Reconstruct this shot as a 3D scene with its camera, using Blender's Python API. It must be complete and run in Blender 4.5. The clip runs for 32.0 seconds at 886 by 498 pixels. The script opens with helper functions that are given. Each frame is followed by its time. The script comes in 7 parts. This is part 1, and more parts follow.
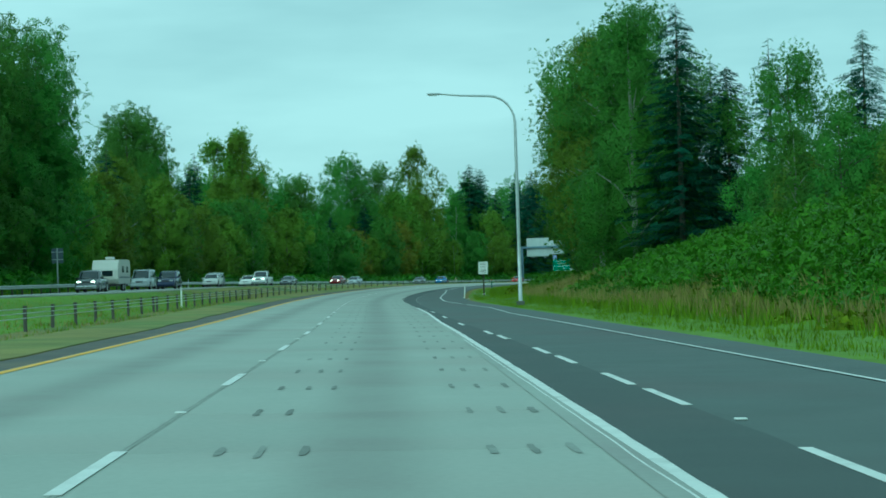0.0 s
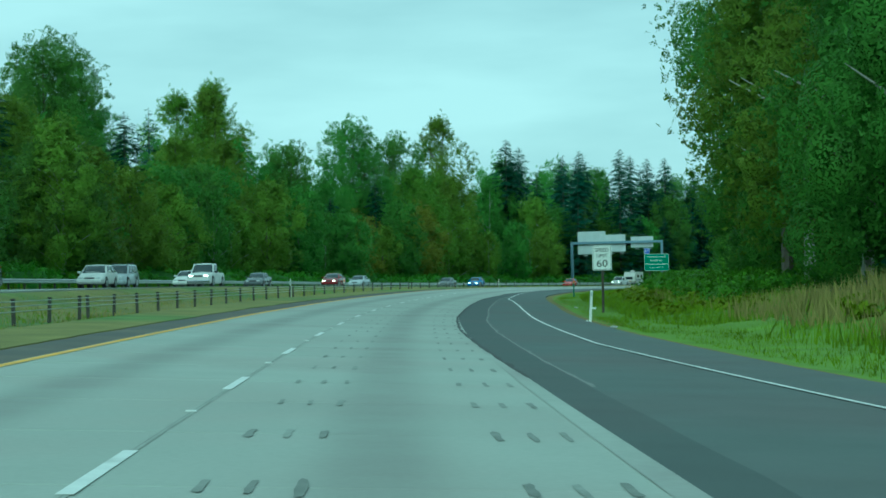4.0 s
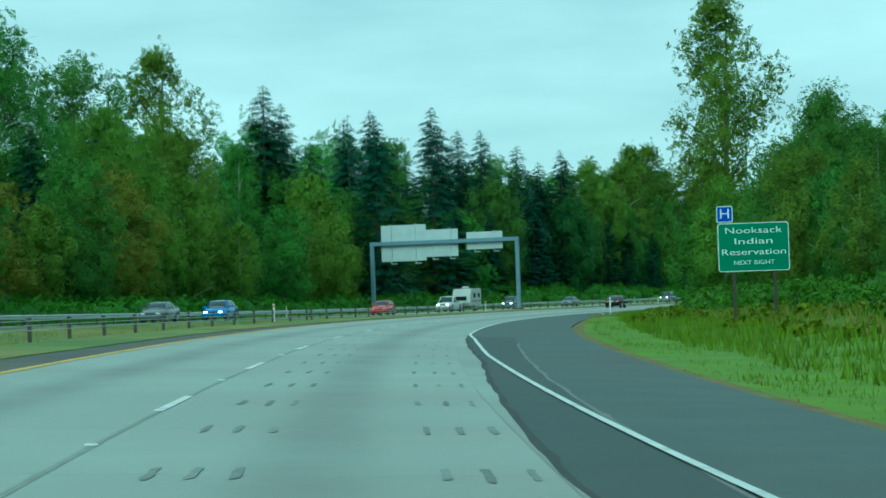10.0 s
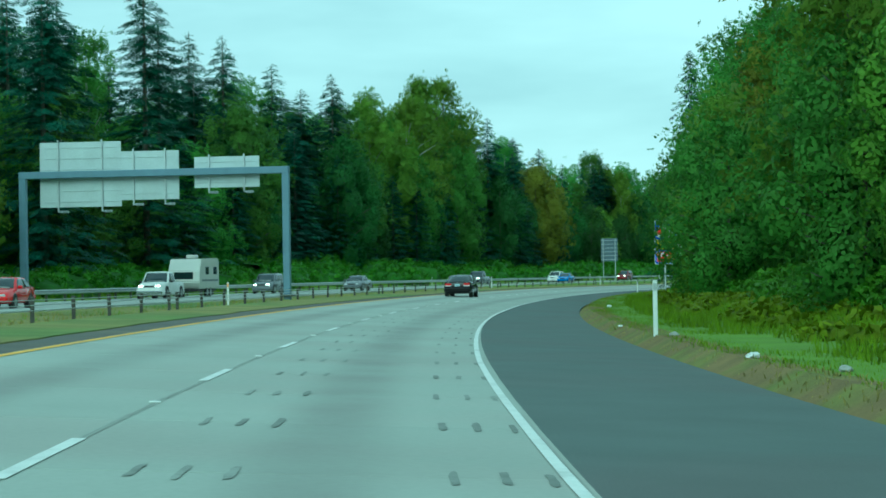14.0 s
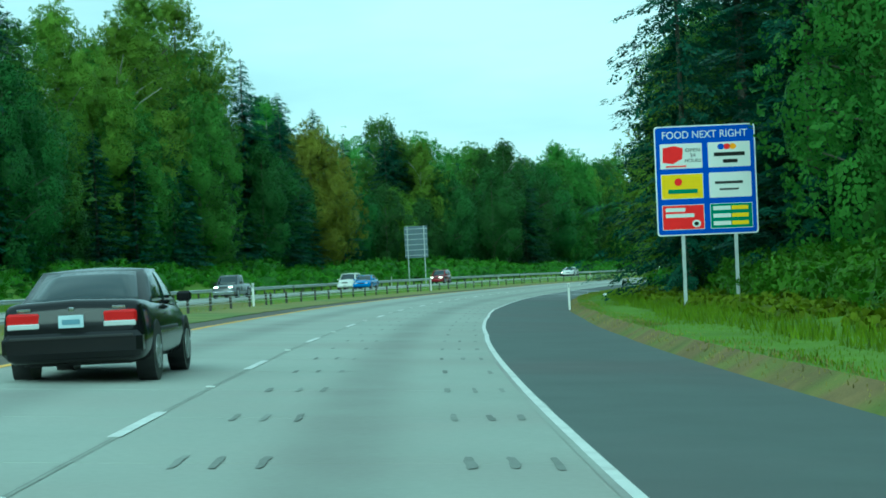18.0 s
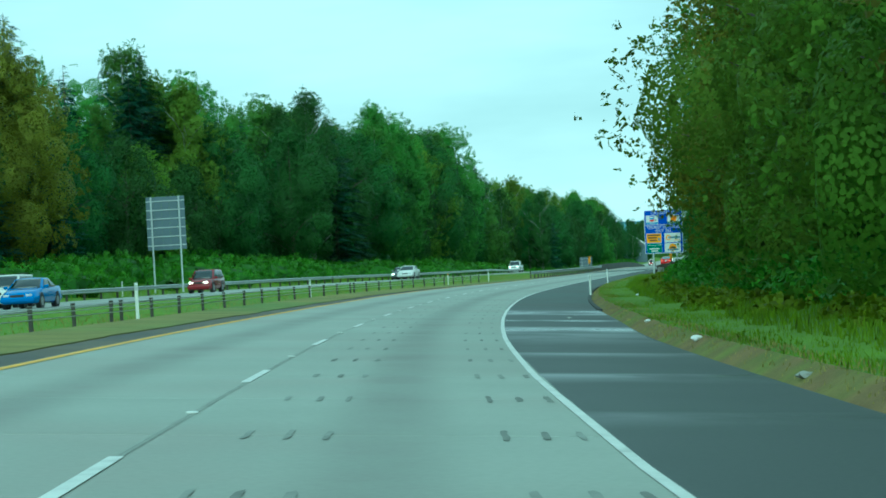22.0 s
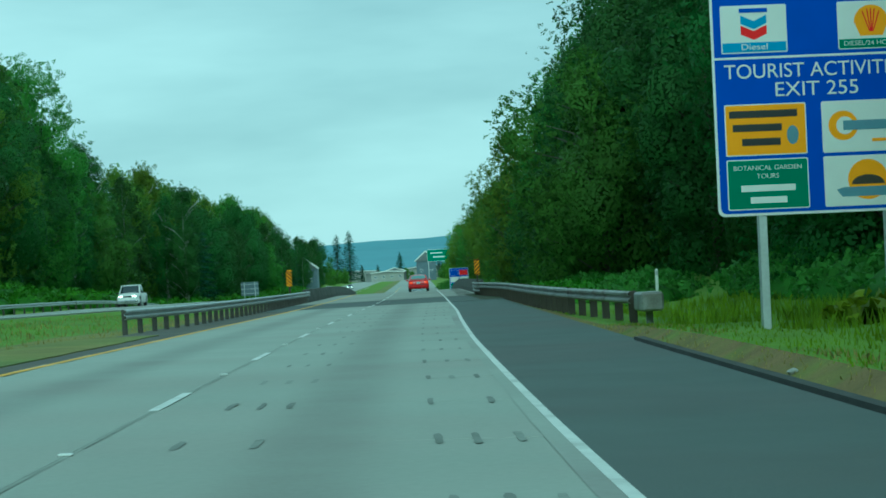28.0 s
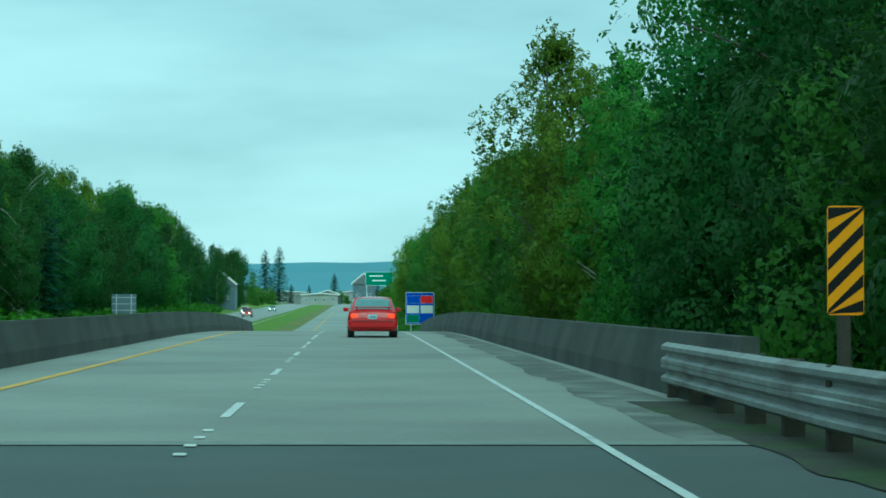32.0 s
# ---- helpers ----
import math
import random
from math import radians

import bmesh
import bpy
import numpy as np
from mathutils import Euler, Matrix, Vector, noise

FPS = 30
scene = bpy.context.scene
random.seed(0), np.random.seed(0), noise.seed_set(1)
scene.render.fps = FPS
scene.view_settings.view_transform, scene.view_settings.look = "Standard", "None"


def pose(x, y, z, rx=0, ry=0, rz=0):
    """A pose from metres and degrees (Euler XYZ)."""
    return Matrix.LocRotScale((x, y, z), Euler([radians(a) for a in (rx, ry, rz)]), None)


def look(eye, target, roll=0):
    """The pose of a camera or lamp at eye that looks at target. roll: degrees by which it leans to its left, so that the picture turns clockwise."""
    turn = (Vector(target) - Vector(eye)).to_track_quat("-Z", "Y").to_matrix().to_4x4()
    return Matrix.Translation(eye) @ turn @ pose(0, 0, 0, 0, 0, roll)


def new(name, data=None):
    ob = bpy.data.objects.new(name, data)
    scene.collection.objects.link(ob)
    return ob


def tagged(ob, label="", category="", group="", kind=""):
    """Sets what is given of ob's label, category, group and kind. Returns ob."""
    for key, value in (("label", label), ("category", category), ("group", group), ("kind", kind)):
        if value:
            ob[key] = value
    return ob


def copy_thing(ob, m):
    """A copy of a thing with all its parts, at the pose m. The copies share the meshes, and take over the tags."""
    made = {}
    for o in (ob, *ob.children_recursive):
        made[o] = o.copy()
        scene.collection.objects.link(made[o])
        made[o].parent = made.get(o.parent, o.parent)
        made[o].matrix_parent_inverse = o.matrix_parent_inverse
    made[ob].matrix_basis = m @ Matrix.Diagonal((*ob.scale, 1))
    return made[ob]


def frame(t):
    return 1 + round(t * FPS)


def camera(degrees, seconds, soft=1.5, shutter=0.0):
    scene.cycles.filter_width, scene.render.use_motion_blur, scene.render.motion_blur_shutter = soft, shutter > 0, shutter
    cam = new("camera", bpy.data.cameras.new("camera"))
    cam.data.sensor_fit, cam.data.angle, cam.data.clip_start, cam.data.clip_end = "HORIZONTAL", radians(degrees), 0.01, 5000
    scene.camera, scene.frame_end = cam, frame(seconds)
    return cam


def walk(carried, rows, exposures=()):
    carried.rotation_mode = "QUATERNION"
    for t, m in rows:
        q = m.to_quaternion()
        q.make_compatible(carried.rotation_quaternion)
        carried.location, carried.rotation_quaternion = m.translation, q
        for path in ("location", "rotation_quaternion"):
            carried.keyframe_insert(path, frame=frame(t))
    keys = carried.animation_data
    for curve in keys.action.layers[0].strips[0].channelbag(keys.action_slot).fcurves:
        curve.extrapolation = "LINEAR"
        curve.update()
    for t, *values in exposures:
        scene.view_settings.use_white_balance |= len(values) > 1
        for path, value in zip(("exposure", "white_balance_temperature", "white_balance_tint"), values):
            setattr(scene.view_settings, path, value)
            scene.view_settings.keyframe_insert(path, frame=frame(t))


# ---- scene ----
cam = camera(25.24, 32.0, soft=1.7)

# ---- camera and its way ----
PATH = [
    (0, (0.060, 0.000, 1.259), (0.555, 19.990, 1.583), -1.79),
    (0.5, (0.060, 12.240, 1.257), (0.567, 32.236, 1.562), -1.67),
    (1, (-0.090, 24.390, 1.259), (0.440, 44.382, 1.557), -1.65),
    (1.5, (-0.210, 36.430, 1.259), (0.329, 56.418, 1.532), -1.44),
    (2, (-0.330, 48.320, 1.260), (0.208, 68.311, 1.513), -1.22),
    (2.5, (-0.440, 60.050, 1.260), (0.080, 80.042, 1.518), -0.96),
    (3, (-0.520, 71.640, 1.259), (-0.006, 91.627, 1.561), -1.05),
    (3.5, (-0.630, 83.130, 1.259), (-0.133, 103.122, 1.615), -1.19),
    (4, (-0.810, 94.580, 1.260), (-0.453, 114.576, 1.616), -1.02),
    (4.5, (-0.970, 106.020, 1.261), (-0.630, 126.011, 1.600), -1.00),
    (5, (-1.020, 117.450, 1.260), (-0.514, 137.442, 1.582), -1.27),
    (5.5, (-0.890, 128.900, 1.257), (-0.132, 148.888, 1.568), -1.67),
    (6, (-0.610, 140.410, 1.257), (0.298, 160.388, 1.549), -1.69),
    (6.5, (-0.360, 152.030, 1.270), (0.692, 172.000, 1.583), -2.25),
    (7, (-0.240, 163.830, 1.305), (1.006, 183.792, 1.644), -2.34),
    (7.5, (-0.050, 175.800, 1.353), (1.418, 195.744, 1.749), -2.50),
    (8, (0.380, 187.900, 1.402), (2.123, 207.818, 1.824), -2.34),
    (8.5, (1.010, 200.140, 1.455), (3.045, 220.030, 1.914), -2.48),
    (9, (1.850, 212.550, 1.508), (4.170, 232.414, 1.980), -2.58),
    (9.5, (2.810, 225.170, 1.563), (5.403, 244.992, 2.066), -2.07),
    (10, (3.900, 237.940, 1.622), (6.866, 257.710, 2.143), -1.92),
    (10.5, (5.220, 250.800, 1.676), (8.563, 270.517, 2.195), -1.88),
    (11, (6.820, 263.720, 1.721), (10.538, 283.364, 2.215), -1.72),
    (11.5, (8.640, 276.660, 1.758), (12.708, 296.236, 2.209), -1.61),
    (12, (10.680, 289.580, 1.779), (15.096, 309.081, 2.174), -1.46),
    (12.5, (12.980, 302.400, 1.780), (17.719, 321.831, 2.123), -1.38),
    (13, (15.520, 315.080, 1.766), (20.541, 334.435, 2.057), -1.27),
    (13.5, (18.250, 327.580, 1.736), (23.525, 346.866, 1.992), -1.17),
    (14, (21.120, 339.930, 1.698), (26.654, 359.144, 1.938), -0.98),
    (14.5, (24.160, 352.180, 1.653), (29.973, 371.315, 1.894), -1.10),
    (15, (27.450, 364.380, 1.601), (33.389, 383.473, 1.855), -1.13),
    (15.5, (30.940, 376.560, 1.549), (37.084, 395.587, 1.814), -1.44),
    (16, (34.630, 388.720, 1.497), (41.116, 407.639, 1.769), -2.09),
    (16.5, (38.560, 400.870, 1.444), (45.463, 419.636, 1.715), -2.76),
    (17, (42.740, 412.990, 1.388), (49.989, 431.630, 1.652), -2.70),
    (17.5, (47.170, 425.100, 1.330), (54.699, 443.630, 1.579), -2.73),
    (18, (51.760, 437.230, 1.273), (59.568, 455.647, 1.503), -2.80),
    (18.5, (56.500, 449.360, 1.217), (64.544, 467.672, 1.435), -2.82),
    (19, (61.420, 461.420, 1.160), (69.711, 479.615, 1.366), -2.77),
    (19.5, (66.402, 473.433, 1.108), (74.944, 491.518, 1.327), -2.79),
    (20, (71.609, 485.337, 1.052), (80.356, 503.318, 1.259), -3.14),
    (20.5, (76.933, 497.125, 0.999), (85.869, 515.019, 1.196), -3.52),
    (21, (82.426, 508.750, 0.936), (91.546, 526.549, 1.131), -3.58),
    (21.5, (87.994, 520.222, 0.876), (97.396, 537.872, 1.051), -3.52),
    (22, (93.632, 531.557, 0.815), (103.321, 549.054, 0.985), -3.19),
    (22.5, (99.422, 542.772, 0.748), (109.358, 560.127, 0.928), -3.09),
    (23, (105.452, 553.887, 0.680), (115.646, 571.086, 0.892), -2.79),
    (23.5, (111.763, 564.913, 0.601), (122.184, 581.983, 0.838), -2.76),
    (24, (118.242, 575.925, 0.526), (128.888, 592.850, 0.793), -2.71),
    (24.5, (124.849, 586.867, 0.456), (135.718, 603.654, 0.760), -2.53),
    (25, (131.551, 597.756, 0.397), (142.509, 614.478, 0.715), -2.17),
    (25.5, (138.293, 608.555, 0.348), (149.425, 625.170, 0.667), -2.22),
    (26, (145.099, 619.230, 0.307), (156.545, 635.634, 0.623), -2.80),
    (26.5, (152.028, 629.697, 0.268), (163.856, 645.824, 0.573), -3.57),
    (27, (159.127, 639.894, 0.225), (171.224, 655.816, 0.501), -3.68),
    (27.5, (166.436, 649.821, 0.187), (178.796, 665.550, 0.446), -3.57),
    (28, (173.915, 659.637, 0.162), (186.535, 675.148, 0.425), -3.47),
    (28.5, (181.423, 669.457, 0.154), (194.189, 684.849, 0.466), -2.72),
    (29, (188.967, 679.303, 0.157), (201.825, 694.617, 0.505), -1.93),
    (29.5, (196.542, 689.119, 0.158), (209.488, 704.363, 0.522), -1.75),
    (30, (204.097, 698.895, 0.158), (217.151, 714.038, 0.526), -1.45),
    (30.5, (211.641, 708.521, 0.156), (224.759, 723.611, 0.517), -1.07),
    (31, (219.176, 717.967, 0.154), (232.210, 733.134, 0.537), -0.95),
    (31.5, (226.689, 727.290, 0.152), (239.573, 742.580, 0.525), -0.22),
    (32, (233.988, 736.699, 0.151), (247.104, 751.789, 0.686), 0.17),
]
walk(cam, [(t, look(eye, target, roll)) for t, eye, target, roll in PATH],
     exposures=[(0, -0.18, 4720, -48), (3, -0.14, 4720, -48), (6, 0.03, 4720, -47), (9, 0.04, 4720, -47), (11, -0.04, 4720, -47), (14, 0.08, 4720, -47), (17, 0.28, 4720, -47), (21, 0.2, 4720, -47), (24, 0.12, 4720, -47), (27, -0.2, 4700, -48), (30, -0.18, 4700, -47), (32, -0.08, 4700, -46)])

# ---- world and light: an overcast afternoon ----
world = bpy.data.worlds.new("overcast_sky")
scene.world = world
world.use_nodes = True
wn, wl = world.node_tree.nodes, world.node_tree.links
wn.clear()
w_out = wn.new("ShaderNodeOutputWorld")
w_bg = wn.new("ShaderNodeBackground")
w_sky = wn.new("ShaderNodeTexSky")
w_sky.sky_type = "NISHITA"
w_sky.sun_disc = False
w_sky.sun_elevation, w_sky.sun_rotation = radians(32), radians(215)
w_scale = wn.new("ShaderNodeVectorMath")
w_scale.operation = "SCALE"
w_scale.inputs["Scale"].default_value = 0.10
wl.new(w_sky.outputs[0], w_scale.inputs[0])
w_tc = wn.new("ShaderNodeTexCoord")
w_map = wn.new("ShaderNodeMapping")
w_map.inputs["Scale"].default_value = (1.6, 1.6, 7.0)
wl.new(w_tc.outputs["Generated"], w_map.inputs[0])
w_noise = wn.new("ShaderNodeTexNoise")
w_noise.inputs["Scale"].default_value = 2.2
w_noise.inputs["Detail"].default_value = 5.0
w_noise.inputs["Roughness"].default_value = 0.5
wl.new(w_map.outputs[0], w_noise.inputs["Vector"])
w_ramp = wn.new("ShaderNodeValToRGB")
w_ramp.color_ramp.elements[0].position, w_ramp.color_ramp.elements[0].color = 0.34, (0.60, 0.645, 0.72, 1)
w_ramp.color_ramp.elements[1].position, w_ramp.color_ramp.elements[1].color = 0.64, (0.90, 0.92, 0.99, 1)
wl.new(w_noise.outputs[0], w_ramp.inputs[0])
w_mix = wn.new("ShaderNodeMix")
w_mix.data_type = "RGBA"
w_mix.inputs["Factor"].default_value = 0.9
wl.new(w_scale.outputs[0], w_mix.inputs["A"])
wl.new(w_ramp.outputs[0], w_mix.inputs["B"])
wl.new(w_mix.outputs["Result"], w_bg.inputs["Color"])
w_bg.inputs["Strength"].default_value = 0.95
wl.new(w_bg.outputs[0], w_out.inputs[0])
sun_data = bpy.data.lights.new("sun", "SUN")
sun_data.energy, sun_data.angle, sun_data.color = 1.35, radians(40), (1.0, 0.97, 0.92)
sun = new("sun", sun_data)
sun.matrix_world = look((0, 0, 300), (95, 135, 198))

# ---- materials ----
def rgba(c):
    return (c[0], c[1], c[2], 1.0)


def material(name, colour, rough=0.8, metal=0.0, vary=0.25, scale=3.0, fine=40.0, bump=0.0, by_object=0.0, by_island=0.0,
             second=None, second_scale=0.3, second_pos=(0.45, 0.65), translucent=0.0, emit=0.0, coat=0.0, spec=0.5, hue=0.0, stretch=(1, 1, 1), centre=None, leafy=None):
    m = bpy.data.materials.new(name)
    m.use_nodes = True
    n, l = m.node_tree.nodes, m.node_tree.links
    n.clear()
    out = n.new("ShaderNodeOutputMaterial")
    b = n.new("ShaderNodeBsdfPrincipled")
    b.inputs["Roughness"].default_value = rough
    b.inputs["Metallic"].default_value = metal
    b.inputs["Specular IOR Level"].default_value = spec
    b.inputs["Coat Weight"].default_value = coat
    tc = n.new("ShaderNodeTexCoord")
    geo = n.new("ShaderNodeNewGeometry")
    mp = n.new("ShaderNodeMapping")
    mp.inputs["Scale"].default_value = stretch
    l.new(geo.outputs["Position"], mp.inputs[0])
    big = n.new("ShaderNodeTexNoise")
    big.inputs["Scale"].default_value = scale
    big.inputs["Detail"].default_value = 6.0
    l.new(mp.outputs[0], big.inputs["Vector"])
    small = n.new("ShaderNodeTexNoise")
    small.inputs["Scale"].default_value = fine
    small.inputs["Detail"].default_value = 3.0
    l.new(mp.outputs[0], small.inputs["Vector"])
    add = n.new("ShaderNodeMath")
    add.operation = "MULTIPLY_ADD"
    add.inputs[1].default_value = 0.6
    l.new(small.outputs[0], add.inputs[0])
    l.new(big.outputs[0], add.inputs[2])
    val = n.new("ShaderNodeMapRange")
    val.inputs["From Min"].default_value, val.inputs["From Max"].default_value = 0.45, 1.15
    val.inputs["To Min"].default_value, val.inputs["To Max"].default_value = 1 - vary, 1 + vary
    l.new(add.outputs[0], val.inputs["Value"])
    base = n.new("ShaderNodeRGB")
    base.outputs[0].default_value = rgba(colour)
    col = base.outputs[0]
    if second is not None:
        sn = n.new("ShaderNodeTexNoise")
        sn.inputs["Scale"].default_value = second_scale
        sn.inputs["Detail"].default_value = 8.0
        l.new(geo.outputs["Position"], sn.inputs["Vector"])
        sr = n.new("ShaderNodeMapRange")
        sr.inputs["From Min"].default_value, sr.inputs["From Max"].default_value = second_pos
        l.new(sn.outputs[0], sr.inputs["Value"])
        mx = n.new("ShaderNodeMix")
        mx.data_type = "RGBA"
        mx.inputs["B"].default_value = rgba(second)
        l.new(sr.outputs[0], mx.inputs["Factor"])
        l.new(col, mx.inputs["A"])
        col = mx.outputs["Result"]
    if centre is not None:
        sep = n.new("ShaderNodeSeparateXYZ")
        l.new(tc.outputs["Object"], sep.inputs[0])
        sq = n.new("ShaderNodeMath")
        sq.operation = "ABSOLUTE"
        l.new(sep.outputs[0], sq.inputs[0])
        band = n.new("ShaderNodeMapRange")
        band.interpolation_type = "SMOOTHERSTEP"
        band.inputs["From Min"].default_value, band.inputs["From Max"].default_value = 0.0, centre[0]
        band.inputs["To Min"].default_value, band.inputs["To Max"].default_value = centre[1], 0.0
        l.new(sq.outputs[0], band.inputs["Value"])
        nb = n.new("ShaderNodeMath")
        nb.operation = "MULTIPLY"
        l.new(band.outputs[0], nb.inputs[0])
        l.new(big.outputs[0], nb.inputs[1])
        mc = n.new("ShaderNodeMix")
        mc.data_type = "RGBA"
        mc.inputs["B"].default_value = rgba(centre[2])
        l.new(nb.outputs[0], mc.inputs["Factor"])
        l.new(col, mc.inputs["A"])
        col = mc.outputs["Result"]
    value = val.outputs[0]
    info = n.new("ShaderNodeObjectInfo")
    for amount, socket in ((by_object, info.outputs["Random"]), (by_island, geo.outputs["Random Per Island"])):
        if amount:
            r = n.new("ShaderNodeMapRange")
            r.inputs["To Min"].default_value, r.inputs["To Max"].default_value = 1 - amount, 1 + amount
            l.new(socket, r.inputs["Value"])
            mu = n.new("ShaderNodeMath")
            mu.operation = "MULTIPLY"
            l.new(value, mu.inputs[0])
            l.new(r.outputs[0], mu.inputs[1])
            value = mu.outputs[0]
    cells = None
    if leafy is not None:
        # single leaves: cells of that size, each with its own tone, and gaps between them
        cells = n.new("ShaderNodeTexVoronoi")
        cells.inputs["Scale"].default_value = leafy[0]
        l.new(geo.outputs["Position"], cells.inputs["Vector"])
        tone = n.new("ShaderNodeSeparateColor")
        l.new(cells.outputs["Color"], tone.inputs[0])
        tr_ = n.new("ShaderNodeMapRange")
        tr_.inputs["To Min"].default_value, tr_.inputs["To Max"].default_value = 1 - leafy[2], 1 + leafy[2]
        l.new(tone.outputs[0], tr_.inputs["Value"])
        mt = n.new("ShaderNodeMath")
        mt.operation = "MULTIPLY"
        l.new(value, mt.inputs[0])
        l.new(tr_.outputs[0], mt.inputs[1])
        value = mt.outputs[0]
    hs = n.new("ShaderNodeHueSaturation")
    l.new(col, hs.inputs["Color"])
    l.new(value, hs.inputs["Value"])
    if hue:
        hr = n.new("ShaderNodeMapRange")
        hr.inputs["To Min"].default_value, hr.inputs["To Max"].default_value = 0.5 - hue, 0.5 + hue
        l.new(info.outputs["Random"], hr.inputs["Value"])
        l.new(hr.outputs[0], hs.inputs["Hue"])
    l.new(hs.outputs[0], b.inputs["Base Color"])
    if bump:
        bm = n.new("ShaderNodeBump")
        bm.inputs["Strength"].default_value = bump
        bm.inputs["Distance"].default_value = 0.02
        l.new(small.outputs[0], bm.inputs["Height"])
        l.new(bm.outputs[0], b.inputs["Normal"])
    if emit:
        l.new(hs.outputs[0], b.inputs["Emission Color"])
        b.inputs["Emission Strength"].default_value = emit
    shader = b.outputs[0]
    if translucent:
        tr = n.new("ShaderNodeBsdfTranslucent")
        l.new(hs.outputs[0], tr.inputs["Color"])
        ms = n.new("ShaderNodeMixShader")
        ms.inputs[0].default_value = translucent
        l.new(shader, ms.inputs[1])
        l.new(tr.outputs[0], ms.inputs[2])
        shader = ms.outputs[0]
    if leafy is not None and leafy[1] > 0:
        gap = n.new("ShaderNodeMath")
        gap.operation = "GREATER_THAN"
        gap.inputs[1].default_value = leafy[1]
        l.new(cells.outputs["Distance"], gap.inputs[0])
        clear = n.new("ShaderNodeBsdfTransparent")
        mg = n.new("ShaderNodeMixShader")
        l.new(gap.outputs[0], mg.inputs[0])
        l.new(shader, mg.inputs[1])
        l.new(clear.outputs[0], mg.inputs[2])
        shader = mg.outputs[0]
    l.new(shader, out.inputs[0])
    return m


M = {}
M["concrete"] = material("worn_concrete", (0.385, 0.405, 0.362), 0.85, vary=0.10, scale=0.5, fine=14, bump=0.15, by_object=0.025, second=(0.35, 0.35, 0.315), second_scale=0.25, centre=(0.85, 0.95, (0.20, 0.20, 0.185)))
M["concrete_far"] = material("far_worn_concrete", (0.375, 0.395, 0.355), 0.85, vary=0.12, scale=0.3, fine=8, bump=0.1, second=(0.31, 0.305, 0.285), second_scale=0.1)
M["deck"] = material("bridge_deck_concrete", (0.34, 0.34, 0.30), 0.85, vary=0.18, scale=0.35, fine=10, bump=0.15, second=(0.27, 0.27, 0.245), second_scale=0.12)
M["asphalt"] = material("old_asphalt", (0.098, 0.118, 0.112), 0.8, vary=0.16, scale=0.7, fine=30, bump=0.25, second=(0.10, 0.103, 0.10), second_scale=0.12)
M["asphalt_new"] = material("newer_dark_asphalt", (0.066, 0.080, 0.077), 0.78, vary=0.14, scale=0.7, fine=30, bump=0.25, second=(0.074, 0.080, 0.078), second_scale=0.15)
M["asphalt_worn"] = material("worn_asphalt", (0.10, 0.097, 0.085), 0.85, vary=0.2, scale=0.6, fine=25, bump=0.2, second=(0.13, 0.115, 0.085), second_scale=0.3)
M["scuff"] = material("pale_scrape", (0.17, 0.17, 0.16), 0.85, vary=0.4, scale=4.0, fine=30)
M["grime"] = material("shoulder_grit", (0.15, 0.15, 0.13), 0.9, vary=0.35, scale=1.2, fine=25, bump=0.3, second=(0.24, 0.24, 0.21), second_scale=0.6)
M["debris"] = material("dark_leaf_litter", (0.055, 0.052, 0.038), 0.95, vary=0.4, scale=2.0, fine=25, bump=0.5, second=(0.05, 0.075, 0.02), second_scale=0.8)
M["steel_old"] = material("weathered_galvanised_steel", (0.34, 0.345, 0.34), 0.6, metal=0.45, vary=0.3, scale=2.5, fine=20, second=(0.22, 0.21, 0.19), second_scale=1.2)
M["fill"] = material("joint_filler", (0.36, 0.375, 0.335), 0.85, vary=0.2, scale=1.5, fine=20)
M["joint"] = material("pale_sealed_joint", (0.27, 0.28, 0.255), 0.85, vary=0.25, scale=2.0)
M["kerb"] = material("dark_kerb_asphalt", (0.06, 0.062, 0.06), 0.85, vary=0.3, scale=1.5, fine=25, bump=0.4)
M["tar"] = material("dark_slot_fill", (0.24, 0.253, 0.228), 0.85, vary=0.25, scale=3.0, by_island=0.22)
M["tar_dark"] = material("dark_ragged_tar", (0.045, 0.046, 0.045), 0.8, vary=0.3, scale=2.0)
M["seam"] = material("grey_seam", (0.20, 0.20, 0.19), 0.8, vary=0.3, scale=2.0)
M["paint_white"] = material("white_road_paint", (0.72, 0.72, 0.69), 0.6, vary=0.14, scale=2.5, fine=30, second=(0.5, 0.5, 0.47), second_scale=1.5, second_pos=(0.55, 0.75))
M["paint_yellow"] = material("yellow_road_paint", (0.76, 0.44, 0.03), 0.6, vary=0.2, scale=2.0, fine=30, second=(0.60, 0.36, 0.05), second_scale=1.0)
M["ceramic"] = material("white_ceramic_marker", (0.75, 0.75, 0.72), 0.3, vary=0.1)
M["verge"] = material("green_verge_turf", (0.155, 0.250, 0.008), 0.95, vary=0.28, scale=0.6, fine=18, bump=0.4, second=(0.15, 0.235, 0.02), second_scale=0.12)
M["median"] = material("dry_median_turf", (0.215, 0.205, 0.055), 0.95, vary=0.4, scale=0.5, fine=18, bump=0.4, second=(0.13, 0.20, 0.04), second_scale=0.06)
M["dirt"] = material("brown_gravel_edge", (0.185, 0.135, 0.046), 0.95, vary=0.4, scale=1.2, fine=22, bump=0.5, second=(0.15, 0.20, 0.02), second_scale=0.45, second_pos=(0.44, 0.72))
M["forest"] = material("forest_floor", (0.035, 0.05, 0.018), 0.95, vary=0.4, scale=0.4, fine=10, bump=0.4)
